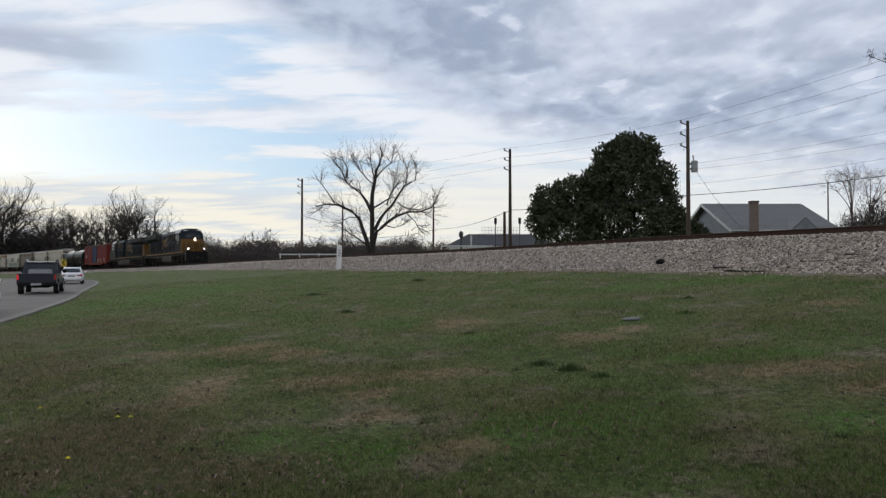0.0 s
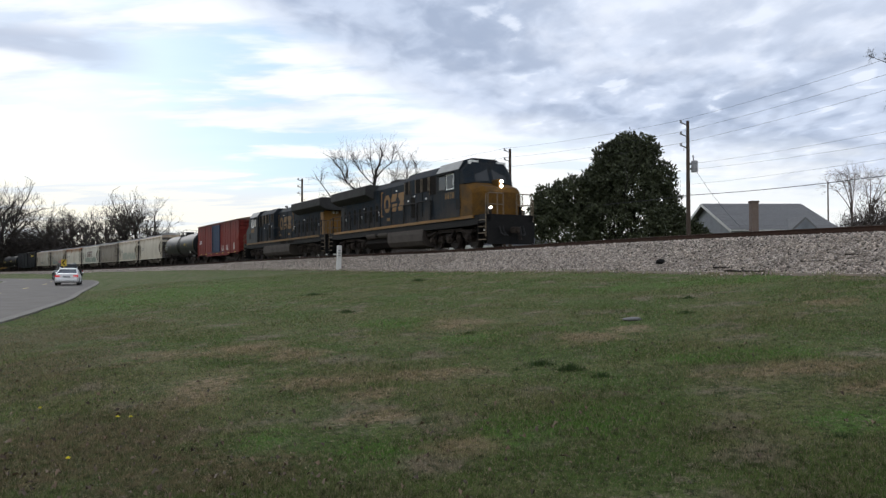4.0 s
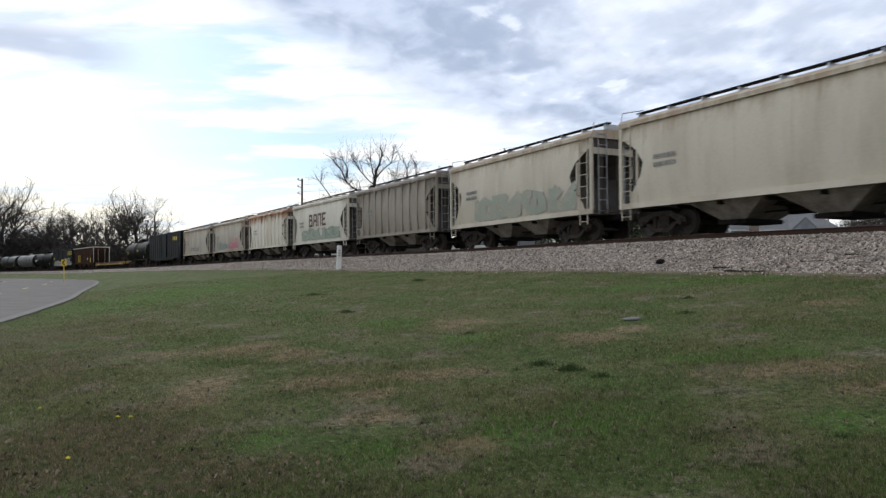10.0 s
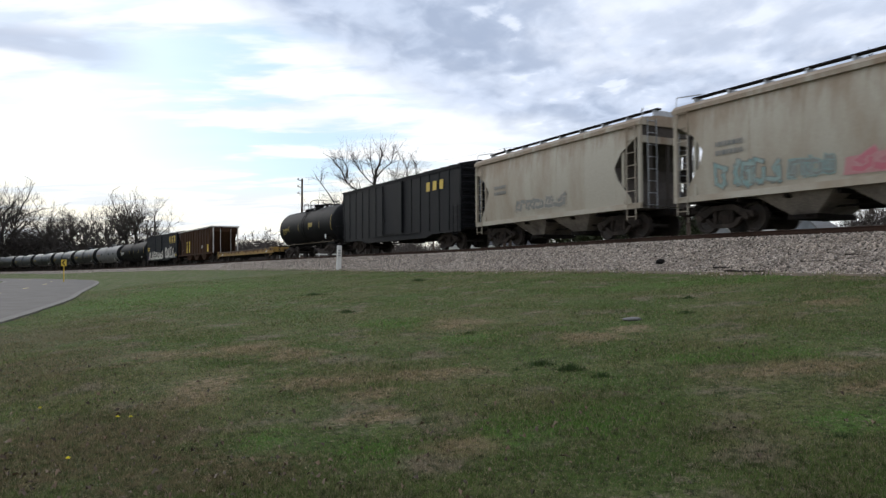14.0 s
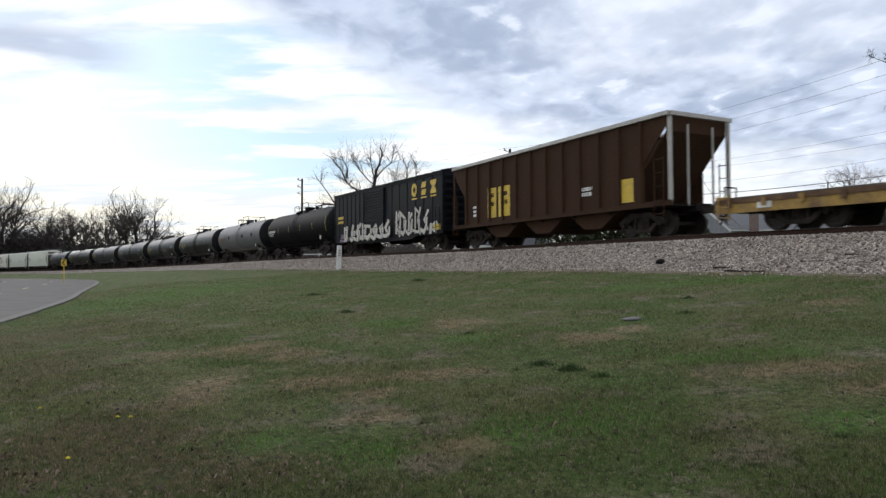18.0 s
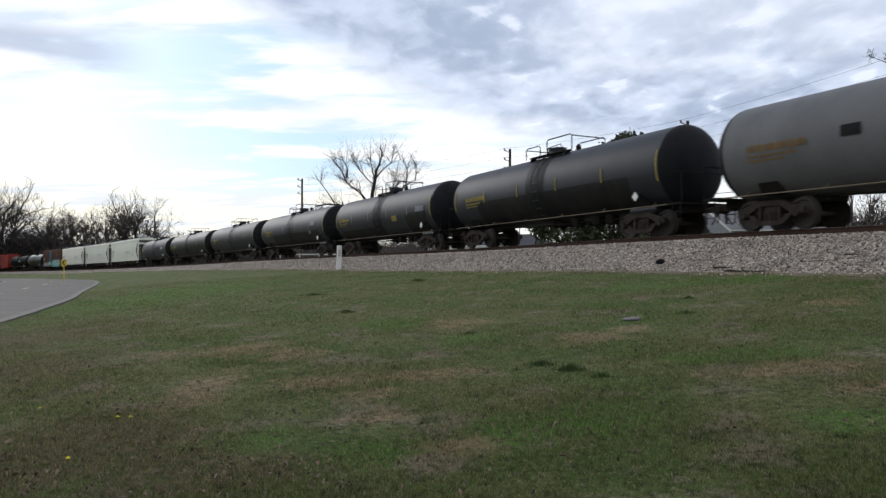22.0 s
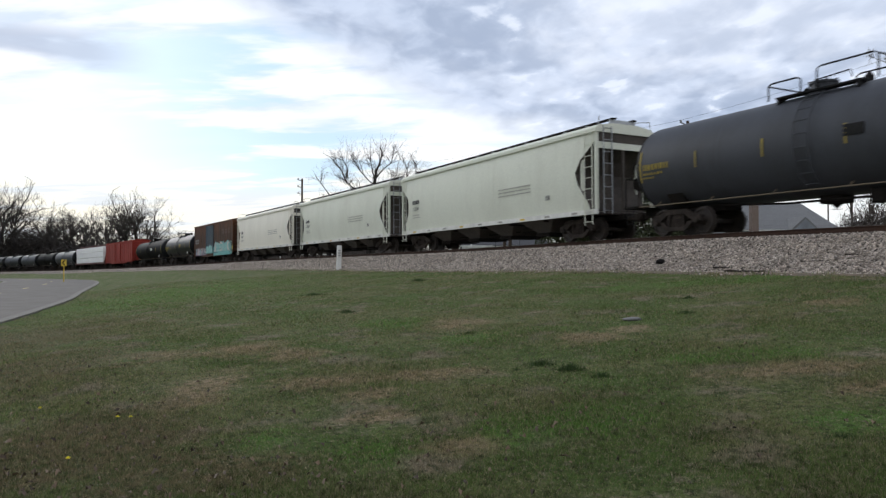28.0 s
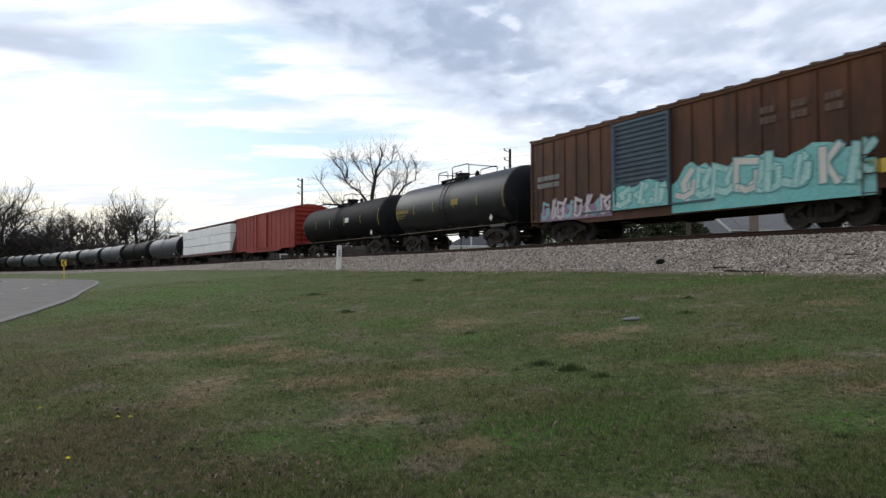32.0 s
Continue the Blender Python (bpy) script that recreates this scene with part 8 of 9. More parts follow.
def pickup(label, key, paint_):
    car = thing("pickup_truck", label, "pickup truck", "vehicles on the road")
    L, W, h = 5.5, 0.94, 2.75
    bm = bmnew()
    loft(bm, [section(-0.6, W, 0.5, 1.16), section(0.8, W, 0.5, 1.16), section(h - 1.0, W, 0.48, 1.12), section(h - 0.15, W * 0.95, 0.5, 1.02), section(h, W * 0.88, 0.56, 0.96, 0.08)])
    part("body", bm, paint_, car, smooth=True)
    bm = bmnew()
    for sd in (-1, 1):
        box(bm, -h + 0.05, -0.605, *sorted((sd * W, sd * (W - 0.12))), 0.58, 1.14)
    box(bm, -h + 0.05, -0.605, -W + 0.121, W - 0.121, 0.56, 0.66)
    part("bed", bm, paint_, car)
    bm = bmnew()
    box(bm, -h, -h + 0.06, -W * 0.93, W * 0.93, 0.60, 1.15, 0.02)
    part("tailgate", bm, paint_, car)
    bm = bmnew()
    A = [(-0.75, W * 0.92, 1.15), (-0.55, W * 0.80, 1.74), (0.75, W * 0.80, 1.75), (1.45, W * 0.92, 1.13)]
    loft(bm, [[(x, -w, z) for x, w, z in A], [(x, w, z) for x, w, z in A]])
    part("cabin_glass", bm, M["glass"], car)
    bm = bmnew()
    loft(bm, [section(-0.62, W * 0.81, 1.70, 1.77, 0.03, 0.93), section(0.1, W * 0.81, 1.71, 1.80, 0.03, 0.93), section(0.8, W * 0.81, 1.69, 1.76, 0.03, 0.93)])
    part("roof", bm, paint_, car)
    for sd in (-1, 1):
        for a, b, r in (((-0.75, sd * W * 0.91, 1.14), (-0.57, sd * W * 0.80, 1.73), 0.07), ((1.45, sd * W * 0.91, 1.12), (0.75, sd * W * 0.80, 1.73), 0.045), ((0.25, sd * W * 0.93, 1.14), (0.25, sd * W * 0.82, 1.73), 0.05)):
            bm = bmnew()
            rod(bm, a, b, r, 6)
            part("pillar", bm, paint_, car)
        bm = bmnew()
        box(bm, -h - 0.01, -h + 0.12, *sorted((sd * W * 0.87, sd * W * 1.0)), 0.80, 1.08, 0.02)
        part("tail_light", bm, TAIL_LIT if sd > 0 else TAIL, car, "red tail light")
        bm = bmnew()
        box(bm, h - 0.1, h + 0.02, *sorted((sd * W * 0.55, sd * W * 0.9)), 0.78, 0.96, 0.02)
        part("headlight", bm, M["white"], car)
        bm = bmnew()
        box(bm, 1.05, 1.25, *sorted((sd * (W + 0.02), sd * (W + 0.24))), 1.12, 1.34, 0.03)
        part("mirror", bm, M["black"], car)
        for x in (-h + 1.2, h - 0.95):
            wheel(car, key, x, sd * (W - 0.1), 0.39)
            bm = bmnew()
            lathe(bm, [(sd * (W - 0.02), 0.43), (sd * (W + 0.03), 0.44), (sd * (W + 0.03), 0.40), (sd * (W - 0.02), 0.40)], 20, "y", (x, 0, 0.40))
            part("wheel_arch", bm, M["black"], car)
    bm = bmnew()
    box(bm, -h - 0.16, -h + 0.0, -W * 0.95, W * 0.95, 0.48, 0.66, 0.03)
    part("bumper", bm, M["black"], car)
    bm = bmnew()
    loft(bm, [section(-0.95, W * 0.62, 1.02, 1.34, 0.08), section(-0.68, W * 0.66, 1.02, 1.38, 0.08)])
    part("tool_box", bm, M["chrome"], car, "pale metal tool box")
    bm = bmnew()
    box(bm, -h - 0.18, -h - 0.161, -0.25, 0.25, 0.50, 0.63)
    part("blank_plate", bm, M["chrome"], car)
    bm = bmnew()
    box(bm, -h + 0.4, h - 0.4, -0.5, 0.5, 0.36, 0.5)
    part("chassis", bm, M["under"], car)
    return car


WHITECAR = material("white_car_paint", (0.82, 0.82, 0.83), 0.3, 0.0, 0.05, 1, 10, 0, second=(0.74, 0.74, 0.74))
NAVYCAR = material("navy_car_paint", (0.006, 0.008, 0.018), 0.3, 0.0, 0.1, 1, 10, 0)
VEHICLES = [(sedan("white saloon car with dark windows", "saloon", WHITECAR, False), 4.5, "saloon"),
            (pickup("dark navy pickup truck with open bed", "pickup", NAVYCAR), 2.12, "pickup"),
            (sedan("white two-door car with red tail lights", "coupe", WHITECAR, True, 4.6, 0.88, 1.36, True), 0.0, "coupe")]


def lane_at(t):
    """Metres along the lane of the last of the three vehicles at its own time t."""
    i = int(np.argmin((LN[:, 0] + 18.7) ** 2 + (LN[:, 1] - 30.9) ** 2))
    s1 = LS[i] + 1.9
    return s1 + float(np.interp(t, [-3, 0, 1, 2, 3, 5.5, 7, 9, 40], [-40, -11.5, -2, 7.6, 18.2, 43.5, 59, 79, 389]))


def lane_pose(s):
    def at(q):
        return Vector((float(np.interp(q, LS, LN[:, 0])), float(np.interp(q, LS, LN[:, 1])), 0))
    a, b = at(s - 1.4), at(s + 1.4)
    m = (a + b) / 2
    d = b - a
    return Matrix.Translation((m.x, m.y, float(road_z(m.y)) + 0.002)) @ Matrix.Rotation(atan2(d.y, d.x), 4, "Z")
# ---- the train, from the leading locomotive back. A: body's rear end along the track at the start; e: gap to the coupling
def paint(name, color, second, amount=0.6, rough=0.6, scale=0.9, streak=3.0, var=0.06, spec=None):
    if spec is None:
        spec = 0.10 if sum(color) < 0.06 else 0.15
    return material(name, color, rough, 0.0, var, scale, 14, 0.02, second=second, amount=amount, streak=streak, spec=spec)


TRAIN = []


def build_train():
    lead = locomotive("dark blue and golden yellow road diesel locomotive with lit headlights", "nose", True)
    TRAIN.append((lead, 102.65, 6.7, 0))
    second = locomotive("weathered dark blue diesel locomotive coupled back to front", "tail", False)
    TRAIN.append((second, 124.95, 6.7, 180))
    red = paint("weathered_red_paint", (0.185, 0.026, 0.020), (0.095, 0.018, 0.015))
    slate = paint("slate_blue_paint", (0.032, 0.058, 0.110), (0.03, 0.042, 0.065))
    tankblack = paint("tank_black", (0.0042, 0.0042, 0.0048), (0.010, 0.0095, 0.009), rough=0.6, spec=0.05)
    tankold = paint("tank_worn_black", (0.017, 0.017, 0.018), (0.030, 0.028, 0.026), rough=0.45, spec=0.16)
    tankgrey = paint("tank_grey", (0.052, 0.055, 0.064), (0.036, 0.037, 0.040), rough=0.52, spec=0.20)
    tankpale = paint("tank_pale_grey", (0.13, 0.13, 0.132), (0.088, 0.088, 0.089), rough=0.55, spec=0.16)
    tankslate = paint("tank_slate", (0.0195, 0.021, 0.027), (0.011, 0.012, 0.015), rough=0.50, spec=0.30)
    tankgreen = paint("tank_dark_iron", (0.010, 0.0105, 0.0115), (0.018, 0.018, 0.019), rough=0.45, spec=0.20)
    # for the spill bands, and for shade painted on the lower shells
    stain_shade = paint("tank_spill_stain", (0.012, 0.012, 0.0125), (0.026, 0.024, 0.022), amount=0.9, rough=0.5, spec=0.12)
    pale = paint("hopper_pale_grey", (0.55, 0.50, 0.41), (0.38, 0.32, 0.25), scale=0.7, streak=4)
    pale2 = paint("hopper_stained_grey", (0.42, 0.385, 0.32), (0.29, 0.225, 0.16), scale=0.6, amount=0.7)
    pale3 = paint("hopper_grey_green", (0.60, 0.572, 0.49), (0.44, 0.385, 0.30), scale=0.6, amount=0.6)
    taupe = paint("hopper_taupe", (0.30, 0.265, 0.22), (0.18, 0.15, 0.12), scale=0.8)
    rusty = paint("hopper_rust_streaked", (0.66, 0.62, 0.53), (0.48, 0.40, 0.30), scale=0.8, amount=0.6)
    cream = paint("hopper_cream", (0.68, 0.69, 0.59), (0.58, 0.58, 0.49), scale=0.5, amount=0.6)
    cream2 = paint("hopper_warm_white", (0.80, 0.76, 0.66), (0.70, 0.66, 0.57), scale=0.5, amount=0.6)
    sillw = paint("hopper_sill_white", (0.70, 0.69, 0.64), (0.48, 0.46, 0.43), scale=1.5)
    dark = paint("boxcar_black", (0.0075, 0.008, 0.010), (0.016, 0.015, 0.015))
    navy = paint("boxcar_dark_slate", (0.0075, 0.009, 0.012), (0.016, 0.015, 0.016))
    brown = paint("boxcar_brown", (0.082, 0.035, 0.018), (0.036, 0.021, 0.015), amount=0.9, scale=1.4, streak=5)
    bluegrey = paint("door_blue_grey", (0.07, 0.10, 0.125), (0.06, 0.07, 0.08))
    red2 = paint("bright_red_paint", (0.26, 0.034, 0.024), (0.16, 0.026, 0.02))
    roofrust = material("rusty_roof", (0.13, 0.075, 0.05), 0.85, 0, 0.25, 1.5, 20, 0.2, second=(0.07, 0.05, 0.04))
    y_ = M["yellow"]
    wht, blk = M["white"], M["black"]
    dull = paint("dull_yellow", (0.30, 0.225, 0.05), (0.16, 0.13, 0.05))
    teal = paint("spray_teal", (0.16, 0.42, 0.40), (0.30, 0.50, 0.48), var=0.15)
    pink = paint("spray_pink", (0.50, 0.16, 0.20), (0.40, 0.22, 0.24))
    mauve = paint("spray_mauve", (0.24, 0.16, 0.24), (0.30, 0.21, 0.24))
    aqua = paint("spray_pale_aqua", (0.36, 0.54, 0.50), (0.22, 0.42, 0.40), var=0.2, scale=2)
    teal2 = paint("spray_deep_teal", (0.10, 0.27, 0.27), (0.16, 0.34, 0.33))
    greyb = paint("ghost_lettering", (0.13, 0.085, 0.065), (0.10, 0.06, 0.045))
    greyg = paint("spray_grey", (0.20, 0.20, 0.19), (0.27, 0.26, 0.24))
    ivory = paint("spray_ivory", (0.55, 0.52, 0.46), (0.42, 0.38, 0.36))
    weep(rusty, (0.27, 0.11, 0.04), 2.5, 4.0, 0.95)
    weep(pale2, (0.21, 0.135, 0.08), 2.0, 4.2, 0.6)
    weep(pale3, (0.26, 0.18, 0.12), 2.8, 4.3, 0.5)
    weep(pale, (0.27, 0.165, 0.09), 2.6, 4.3, 0.6)
    weep(brown, (0.125, 0.05, 0.022), 1.6, 4.4, 0.8)
    weep(red, (0.075, 0.018, 0.015), 1.5, 4.4, 0.7)
    weep(taupe, (0.13, 0.10, 0.075), 1.8, 4.3, 0.7)
    W = 1.42
    spec = []

    def add(kind, a, e, make):
        spec.append((kind, a * SC, e, make))

    def b1(B):
        c = boxcar("red boxcar with a slate blue sliding door and white tags", B, 4.25, (red, slate, roofrust), (-1.6, 1.3), (6, 7))
        graffiti(c, 1.7, 2.7, 1.15, 1.75, -W - 0.028, ivory, red, 3, 11, thick=0.24)
        graffiti(c, 3.6, 4.3, 1.2, 1.75, -W - 0.028, ivory, red, 2, 12, thick=0.24)
        graffiti(c, 6.0, 6.5, 1.25, 1.9, -W - 0.028, ivory, red, 1, 13, thick=0.2)
        bars(c, -7.1, -6.2, (2.2, 2.45), 0.16, -W - 0.03, wht, 2)
        for x in np.linspace(-6.5, 6.5, 7):
            bm = bmnew()
            box(bm, x - 0.25, x + 0.25, -W - 0.008, -W - 0.003, 0.90, 0.97)
            part("reflector", bm, y_, c)
        return c
    add("box", 165.32, 0.85, b1)
    add("tank", 182.66, 0.8, lambda B: tank_car("black tank car with yellow reflector bars and platform railing", B, 1.50, 2.42, tankold, dull, band=stain_shade, panel=(dull, 2.6, 3.4), legend=(M["chrome"], -6.6, -5.2), seed=3, rod_mat=M["under"]))

    sagey = paint("spray_faded_sage", (0.30, 0.34, 0.28), (0.42, 0.38, 0.30), scale=1.0, amount=0.9)
    greyish = paint("spray_faded_grey", (0.33, 0.32, 0.28), (0.44, 0.40, 0.33), scale=1.0, amount=0.9)

    def hop(label, mat, ribs=0, gr=None, **kw):
        def make(B):
            c = hopper_car(label, B, 4.10, mat, ribs=ribs, walk_h=0.40, **kw)
            bars(c, -B / 2 + 1.9, -B / 2 + 2.9, (2.35, 2.62), 0.15, -1.535 if not ribs else -1.53, greyg, 7)
            if mat is rusty:
                for k in range(2):
                    for j, z in enumerate((2.55, 2.15)):
                        bm = bmnew()
                        box(bm, -B / 2 + 1.75 + 0.95 * k, -B / 2 + 2.3 + 0.95 * k, -1.506, -1.502, z, z + 0.26)
                        part("mark_plate", bm, wht if not j else greyg, c)
            if gr:
                graffiti(c, *gr)
            if not ribs:
                hug(c, 1.15, 4.10, 0.12)
            return c
        return make
    add("hop", 197.68, 0.68, hop("pale grey covered hopper with smooth sides", pale))
    add("hop", 211.47, 0.68, hop("stained pale grey covered hopper with faded grey graffiti", pale, 0, (-3.2, 4.6, 1.35, 2.2, -1.55, sagey, greyish, 8, 21)))
    add("hop", 225.21, 0.68, hop("taupe covered hopper with ribbed sides", taupe, 10))
    base4 = hop("pale grey covered hopper with a maroon sprayed word over grey shapes", pale3)

    def h4(B):
        c = base4(B)
        maroon = paint("spray_maroon", (0.115, 0.062, 0.055), (0.15, 0.09, 0.08), scale=3)
        sage = paint("spray_sage", (0.22, 0.27, 0.22), (0.36, 0.37, 0.31), scale=1.2, amount=0.9)
        sage2 = paint("spray_pale_sage", (0.36, 0.39, 0.33), (0.27, 0.31, 0.27), scale=1.2, amount=0.9)
        word = (([(0, 0), (0, 1), (0.72, 1), (0.72, 0.58), (0, 0.54)], [(0.8, 0.5), (0.85, 0), (0, 0)]), ([(0, 0), (0.1, 1), (0.78, 1), (0.85, 0)], [(0.08, 0.45), (0.8, 0.45)]),
                ([(0, 0), (0, 1), (0.8, 1), (0.85, 0)],), ([(0.9, 1), (0, 1), (0, 0), (0.9, 0)], [(0, 0.5), (0.7, 0.5)]))
        for k, strokes in enumerate(word):
            bm = bmnew()
            for pts in strokes:
                stroke(bm, [(-1.70 + 0.93 * k + 0.72 * a, 2.36 + 0.82 * b) for a, b in pts], 0.18, -1.552, -1.554, 0)
            part("lettering", bm, maroon, c, "maroon sprayed letter " + "BANE"[k])
        cloud(c, -3.6, 4.4, 1.25, 2.25, -1.545, sage, 5, "sprayed grey-green cloud", 7)
        graffiti(c, -3.4, 4.2, 1.3, 2.0, -1.5505, sage2, sage, 6, 24, thick=0.26)
        bm = bmnew()
        blob(bm, 0.75, 1.85, 0.30, 0.34, -1.58, random.Random(3), 14, 0.08)
        part("graffiti_shape", bm, ivory, c, "pale round shape")
        hug(c, 1.15, 4.10, 0.12)
        return c
    add("hop", 239.46, 0.68, h4)
    add("hop", 253.09, 0.68, hop("rust-streaked white covered hopper with ribbed sides", rusty, 10))
    base6 = hop("grey covered hopper with teal and pink graffiti", pale2)

    def h6(B):
        c = base6(B)
        sea = paint("spray_sea_green", (0.21, 0.33, 0.32), (0.36, 0.38, 0.34), scale=3, amount=0.8)
        graffiti(c, -3.9, -1.6, 1.35, 2.1, -1.507, sea, greyg, 5, 25, thick=0.24)
        graffiti(c, -1.4, 0.0, 1.4, 1.95, -1.507, greyg, sea, 4, 26, thick=0.24)
        rose = paint("spray_rose", (0.48, 0.23, 0.24), (0.52, 0.36, 0.33), scale=2)
        bm = bmnew()
        prism(bm, [(0.2, 1.3), (0.3, 1.75), (1.6, 1.82), (1.7, 2.2), (2.3, 2.0), (2.9, 2.45), (3.7, 2.3), (3.8, 1.3)], -1.507, -1.511, "y")
        part("graffiti_cloud", bm, rose, c, "sprayed pink cloud")
        graffiti(c, 0.4, 3.4, 1.38, 1.85, -1.514, pink, rose, 5, 27, thick=0.3)
        hug(c, 1.15, 4.10, 0.12)
        return c
    add("hop", 266.98, 0.68, h6)
    add("hop", 280.87, 0.68, hop("stained beige covered hopper with small dark graffiti", pale2, 0, (-2.2, 1.4, 1.5, 1.95, -1.507, greyg, pale2, 5, 26)))

    def b2(B):
        c = boxcar("black boxcar with ribbed sides and small yellow letters", B, 4.30, (dark, dark, dark), (-1.4, 1.4), (6, 6), corrug_door=False)
        for k in range(3):
            bm = bmnew()
            box(bm, 4.4 + k * 0.75, 4.8 + k * 0.75, -W - 0.034, -W - 0.03, 3.25, 3.75)
            part("emblem", bm, y_, c, "yellow emblem shape")
        return c
    add("box", 299.9, 0.85, b2)
    add("tank", 315.72, 0.8, lambda B: tank_car("black tank car with yellow lettering and platform railing", B, 1.50, 2.44, tankblack, dull, panel=(dull, 1.2, 2.0), legend=(dull, -5.0, -3.6), seed=5))
    add("flat", 337.19, 0.85, lambda B: flat_car("empty yellow flatcar with a worn plank deck", B))
    add("open", 355.24, 0.95, lambda B: open_hopper("brown ribbed open hopper with yellow panels", B, 4.08))

    def b3(B):
        c = boxcar("dark slate boxcar with white graffiti and yellow letters", B, 4.2, (navy, navy, dark), (-2.6, 0.6), (7, 7))
        graffiti(c, -5.9, 1.6, 0.92, 1.95, -W - 0.125, ivory, blk, 8, 31, thick=0.28)
        graffiti(c, -6.8, -5.9, 0.92, 1.4, -W - 0.03, mauve, blk, 2, 34, thick=0.4)
        graffiti(c, 1.9, 6.3, 0.95, 2.45, -W - 0.03, ivory, blk, 5, 32, thick=0.24)
        graffiti(c, 6.3, 7.2, 0.95, 1.5, -W - 0.03, ivory, blk, 1, 35, thick=0.4)
        bm = bmnew()
        box(bm, 7.0, 7.7, -W - 0.034, -W - 0.03, 1.08, 1.4)
        part("sign_panel", bm, y_, c, "yellow painted panel")
        for k, x in enumerate((4.35, 5.5, 6.6)):
            octo = [(0.0, 0.2), (0.16, 0.0), (0.46, 0.0), (0.62, 0.2), (0.62, 0.54), (0.46, 0.74), (0.16, 0.74), (0.0, 0.54)]
            inner = [(0.31 + (a - 0.31) * 0.42, 0.37 + (b - 0.37) * 0.42) for a, b in octo]
            polys = ([[octo[i], octo[(i + 1) % 8], inner[(i + 1) % 8], inner[i]] for i in range(8)],
                     [[(0.0, 0.0), (0.5, 0.0), (0.62, 0.32), (0.12, 0.32)], [(0.0, 0.42), (0.5, 0.42), (0.62, 0.74), (0.12, 0.74)]],
                     [[(0.0, 0.0), (0.66, 0.0), (0.66, 0.16), (0.45, 0.37), (0.66, 0.58), (0.66, 0.74), (0.0, 0.74), (0.0, 0.58), (0.21, 0.37), (0.0, 0.16)]])[k]
            bm = bmnew()
            for poly in polys:
                prism(bm, [(x + a, 3.12 + b) for a, b in poly], -W - 0.03, -W - 0.034, "y")
            bmesh.ops.remove_doubles(bm, verts=bm.verts, dist=0.0001)
            part("emblem", bm, y_, c, "yellow emblem shape")
            bm = bmnew()
            box(bm, x, x + 0.64, -W - 0.034, -W - 0.03, 2.94, 3.03)
            part("emblem", bm, y_, c, "yellow bar")
        bars(c, -7.2, -6.2, (2.2, 2.5), 0.18, -W - 0.03, y_, 33)
        return c
    add("box", 373.72, 0.40, b3)

    def tk(label, mat, a, R=1.50, zc=2.42, stripe=dull, **kw):
        add("tank", a, 0.75, lambda B: tank_car(label, B, R, zc, mat, stripe, **kw))
    mid = paint("faded_grey_bar", (0.17, 0.18, 0.19), (0.08, 0.085, 0.09), rough=0.5)
    rust = paint("faded_rust_lettering", (0.20, 0.115, 0.035), (0.09, 0.06, 0.03), amount=0.8)
    tk("black tank car with yellow reflector bars", tankblack, 391.36, legend=(wht, -6.6, -5.0), seed=7, rod_mat=M["under"])
    tk("pale grey tank car with dark data panels", tankpale, 409.44, stripe=None, sign=[(-3.2, blk), (1.4, blk), (4.4, blk)], legend=(rust, -6.1, -4.2), seed=8)
    tk("slate tank car with a shaded lower half and yellow lettering", tankslate, 427.75, band=stain_shade, bar_mat=dull, legend=(dull, -5.9, -4.2), grime=[(-4.9, 5.6, -1.28, -0.25, stain_shade)], seed=9)
    tk("slate grey tank car with a spill band and a yellow panel", tankslate, 446.0, band=stain_shade, bar_mat=mid, panel=(dull, 2.1, 2.75), panel_z=-0.42, legend=(dull, -6.4, -4.7), grime=[(3.9, 6.4, -1.28, -0.2, stain_shade), (-6.2, -0.8, -1.3, -0.75, stain_shade)], plates=[(5.3, 6.3, -0.18, 0.12, mid)], seed=10)
    tk("slate grey tank car with faded grey plates and yellow end bars", tankslate, 465.49, band=tankgreen, bar_mat=mid, legend=(dull, -6.4, -4.7), grime=[(-4.4, 6.6, -1.3, -0.38, stain_shade)], plates=[(4.9, 5.9, 0.0, 0.3, mid), (4.55, 4.9, -0.62, -0.36, mid)], seed=11)
    tk("dark slate tank car with yellow lettering", tankslate, 484.64, band=tankslate, legend=(dull, -6.4, -4.9), seed=12)
    tk("black tank car with yellow end bars", tankgreen, 504.64, legend=(dull, -6.2, -4.8), seed=13)
    tk("grey tank car with pale diamonds and data panels", tankgrey, 521.24, legend=(dull, -6.1, -4.9), sign=[(1.2, blk), (2.6, blk), (4.2, wht)], seed=14)

    inked = paint("stencil_ink", (0.05, 0.05, 0.05), (0.09, 0.09, 0.085))
    faint = paint("faded_stencil", (0.30, 0.29, 0.26), (0.42, 0.40, 0.36))

    def big(label, mat, number, a):
        def make(B):
            c = hopper_car(label, B, 4.28, mat, ribs=0, bays=4, sill_mat=sillw, round_side=0.16, cut=1.15, low=0.35, sill=1.12, deep=1)
            bars(c, -B / 2 + 1.75, -B / 2 + 2.6, (2.62,), 0.22, -1.565, inked, 41, dash=0.14)
            writing(c, number, -B / 2 + 1.75, -1.568, 2.26, 0.30, inked)
            bars(c, 2.0, 4.5, (2.2, 2.35, 2.5), 0.05, -1.57, faint, 42, dash=0.09)
            bars(c, -B / 2 + 1.75, -B / 2 + 2.6, (1.85, 1.98), 0.05, -1.57, faint, 44, dash=0.09)
            bars(c, B / 2 - 3.2, B / 2 - 2.9, (1.75,), 0.2, -1.58, greyg, 43)
            hug(c, 1.12, 4.28, 0.16)
            for k, x in enumerate(np.linspace(-B / 2 + 1.6, B / 2 - 1.6, 9)):
                bm = bmnew()
                box(bm, x, x + 0.35, -1.486, -1.4805, 1.03, 1.11)
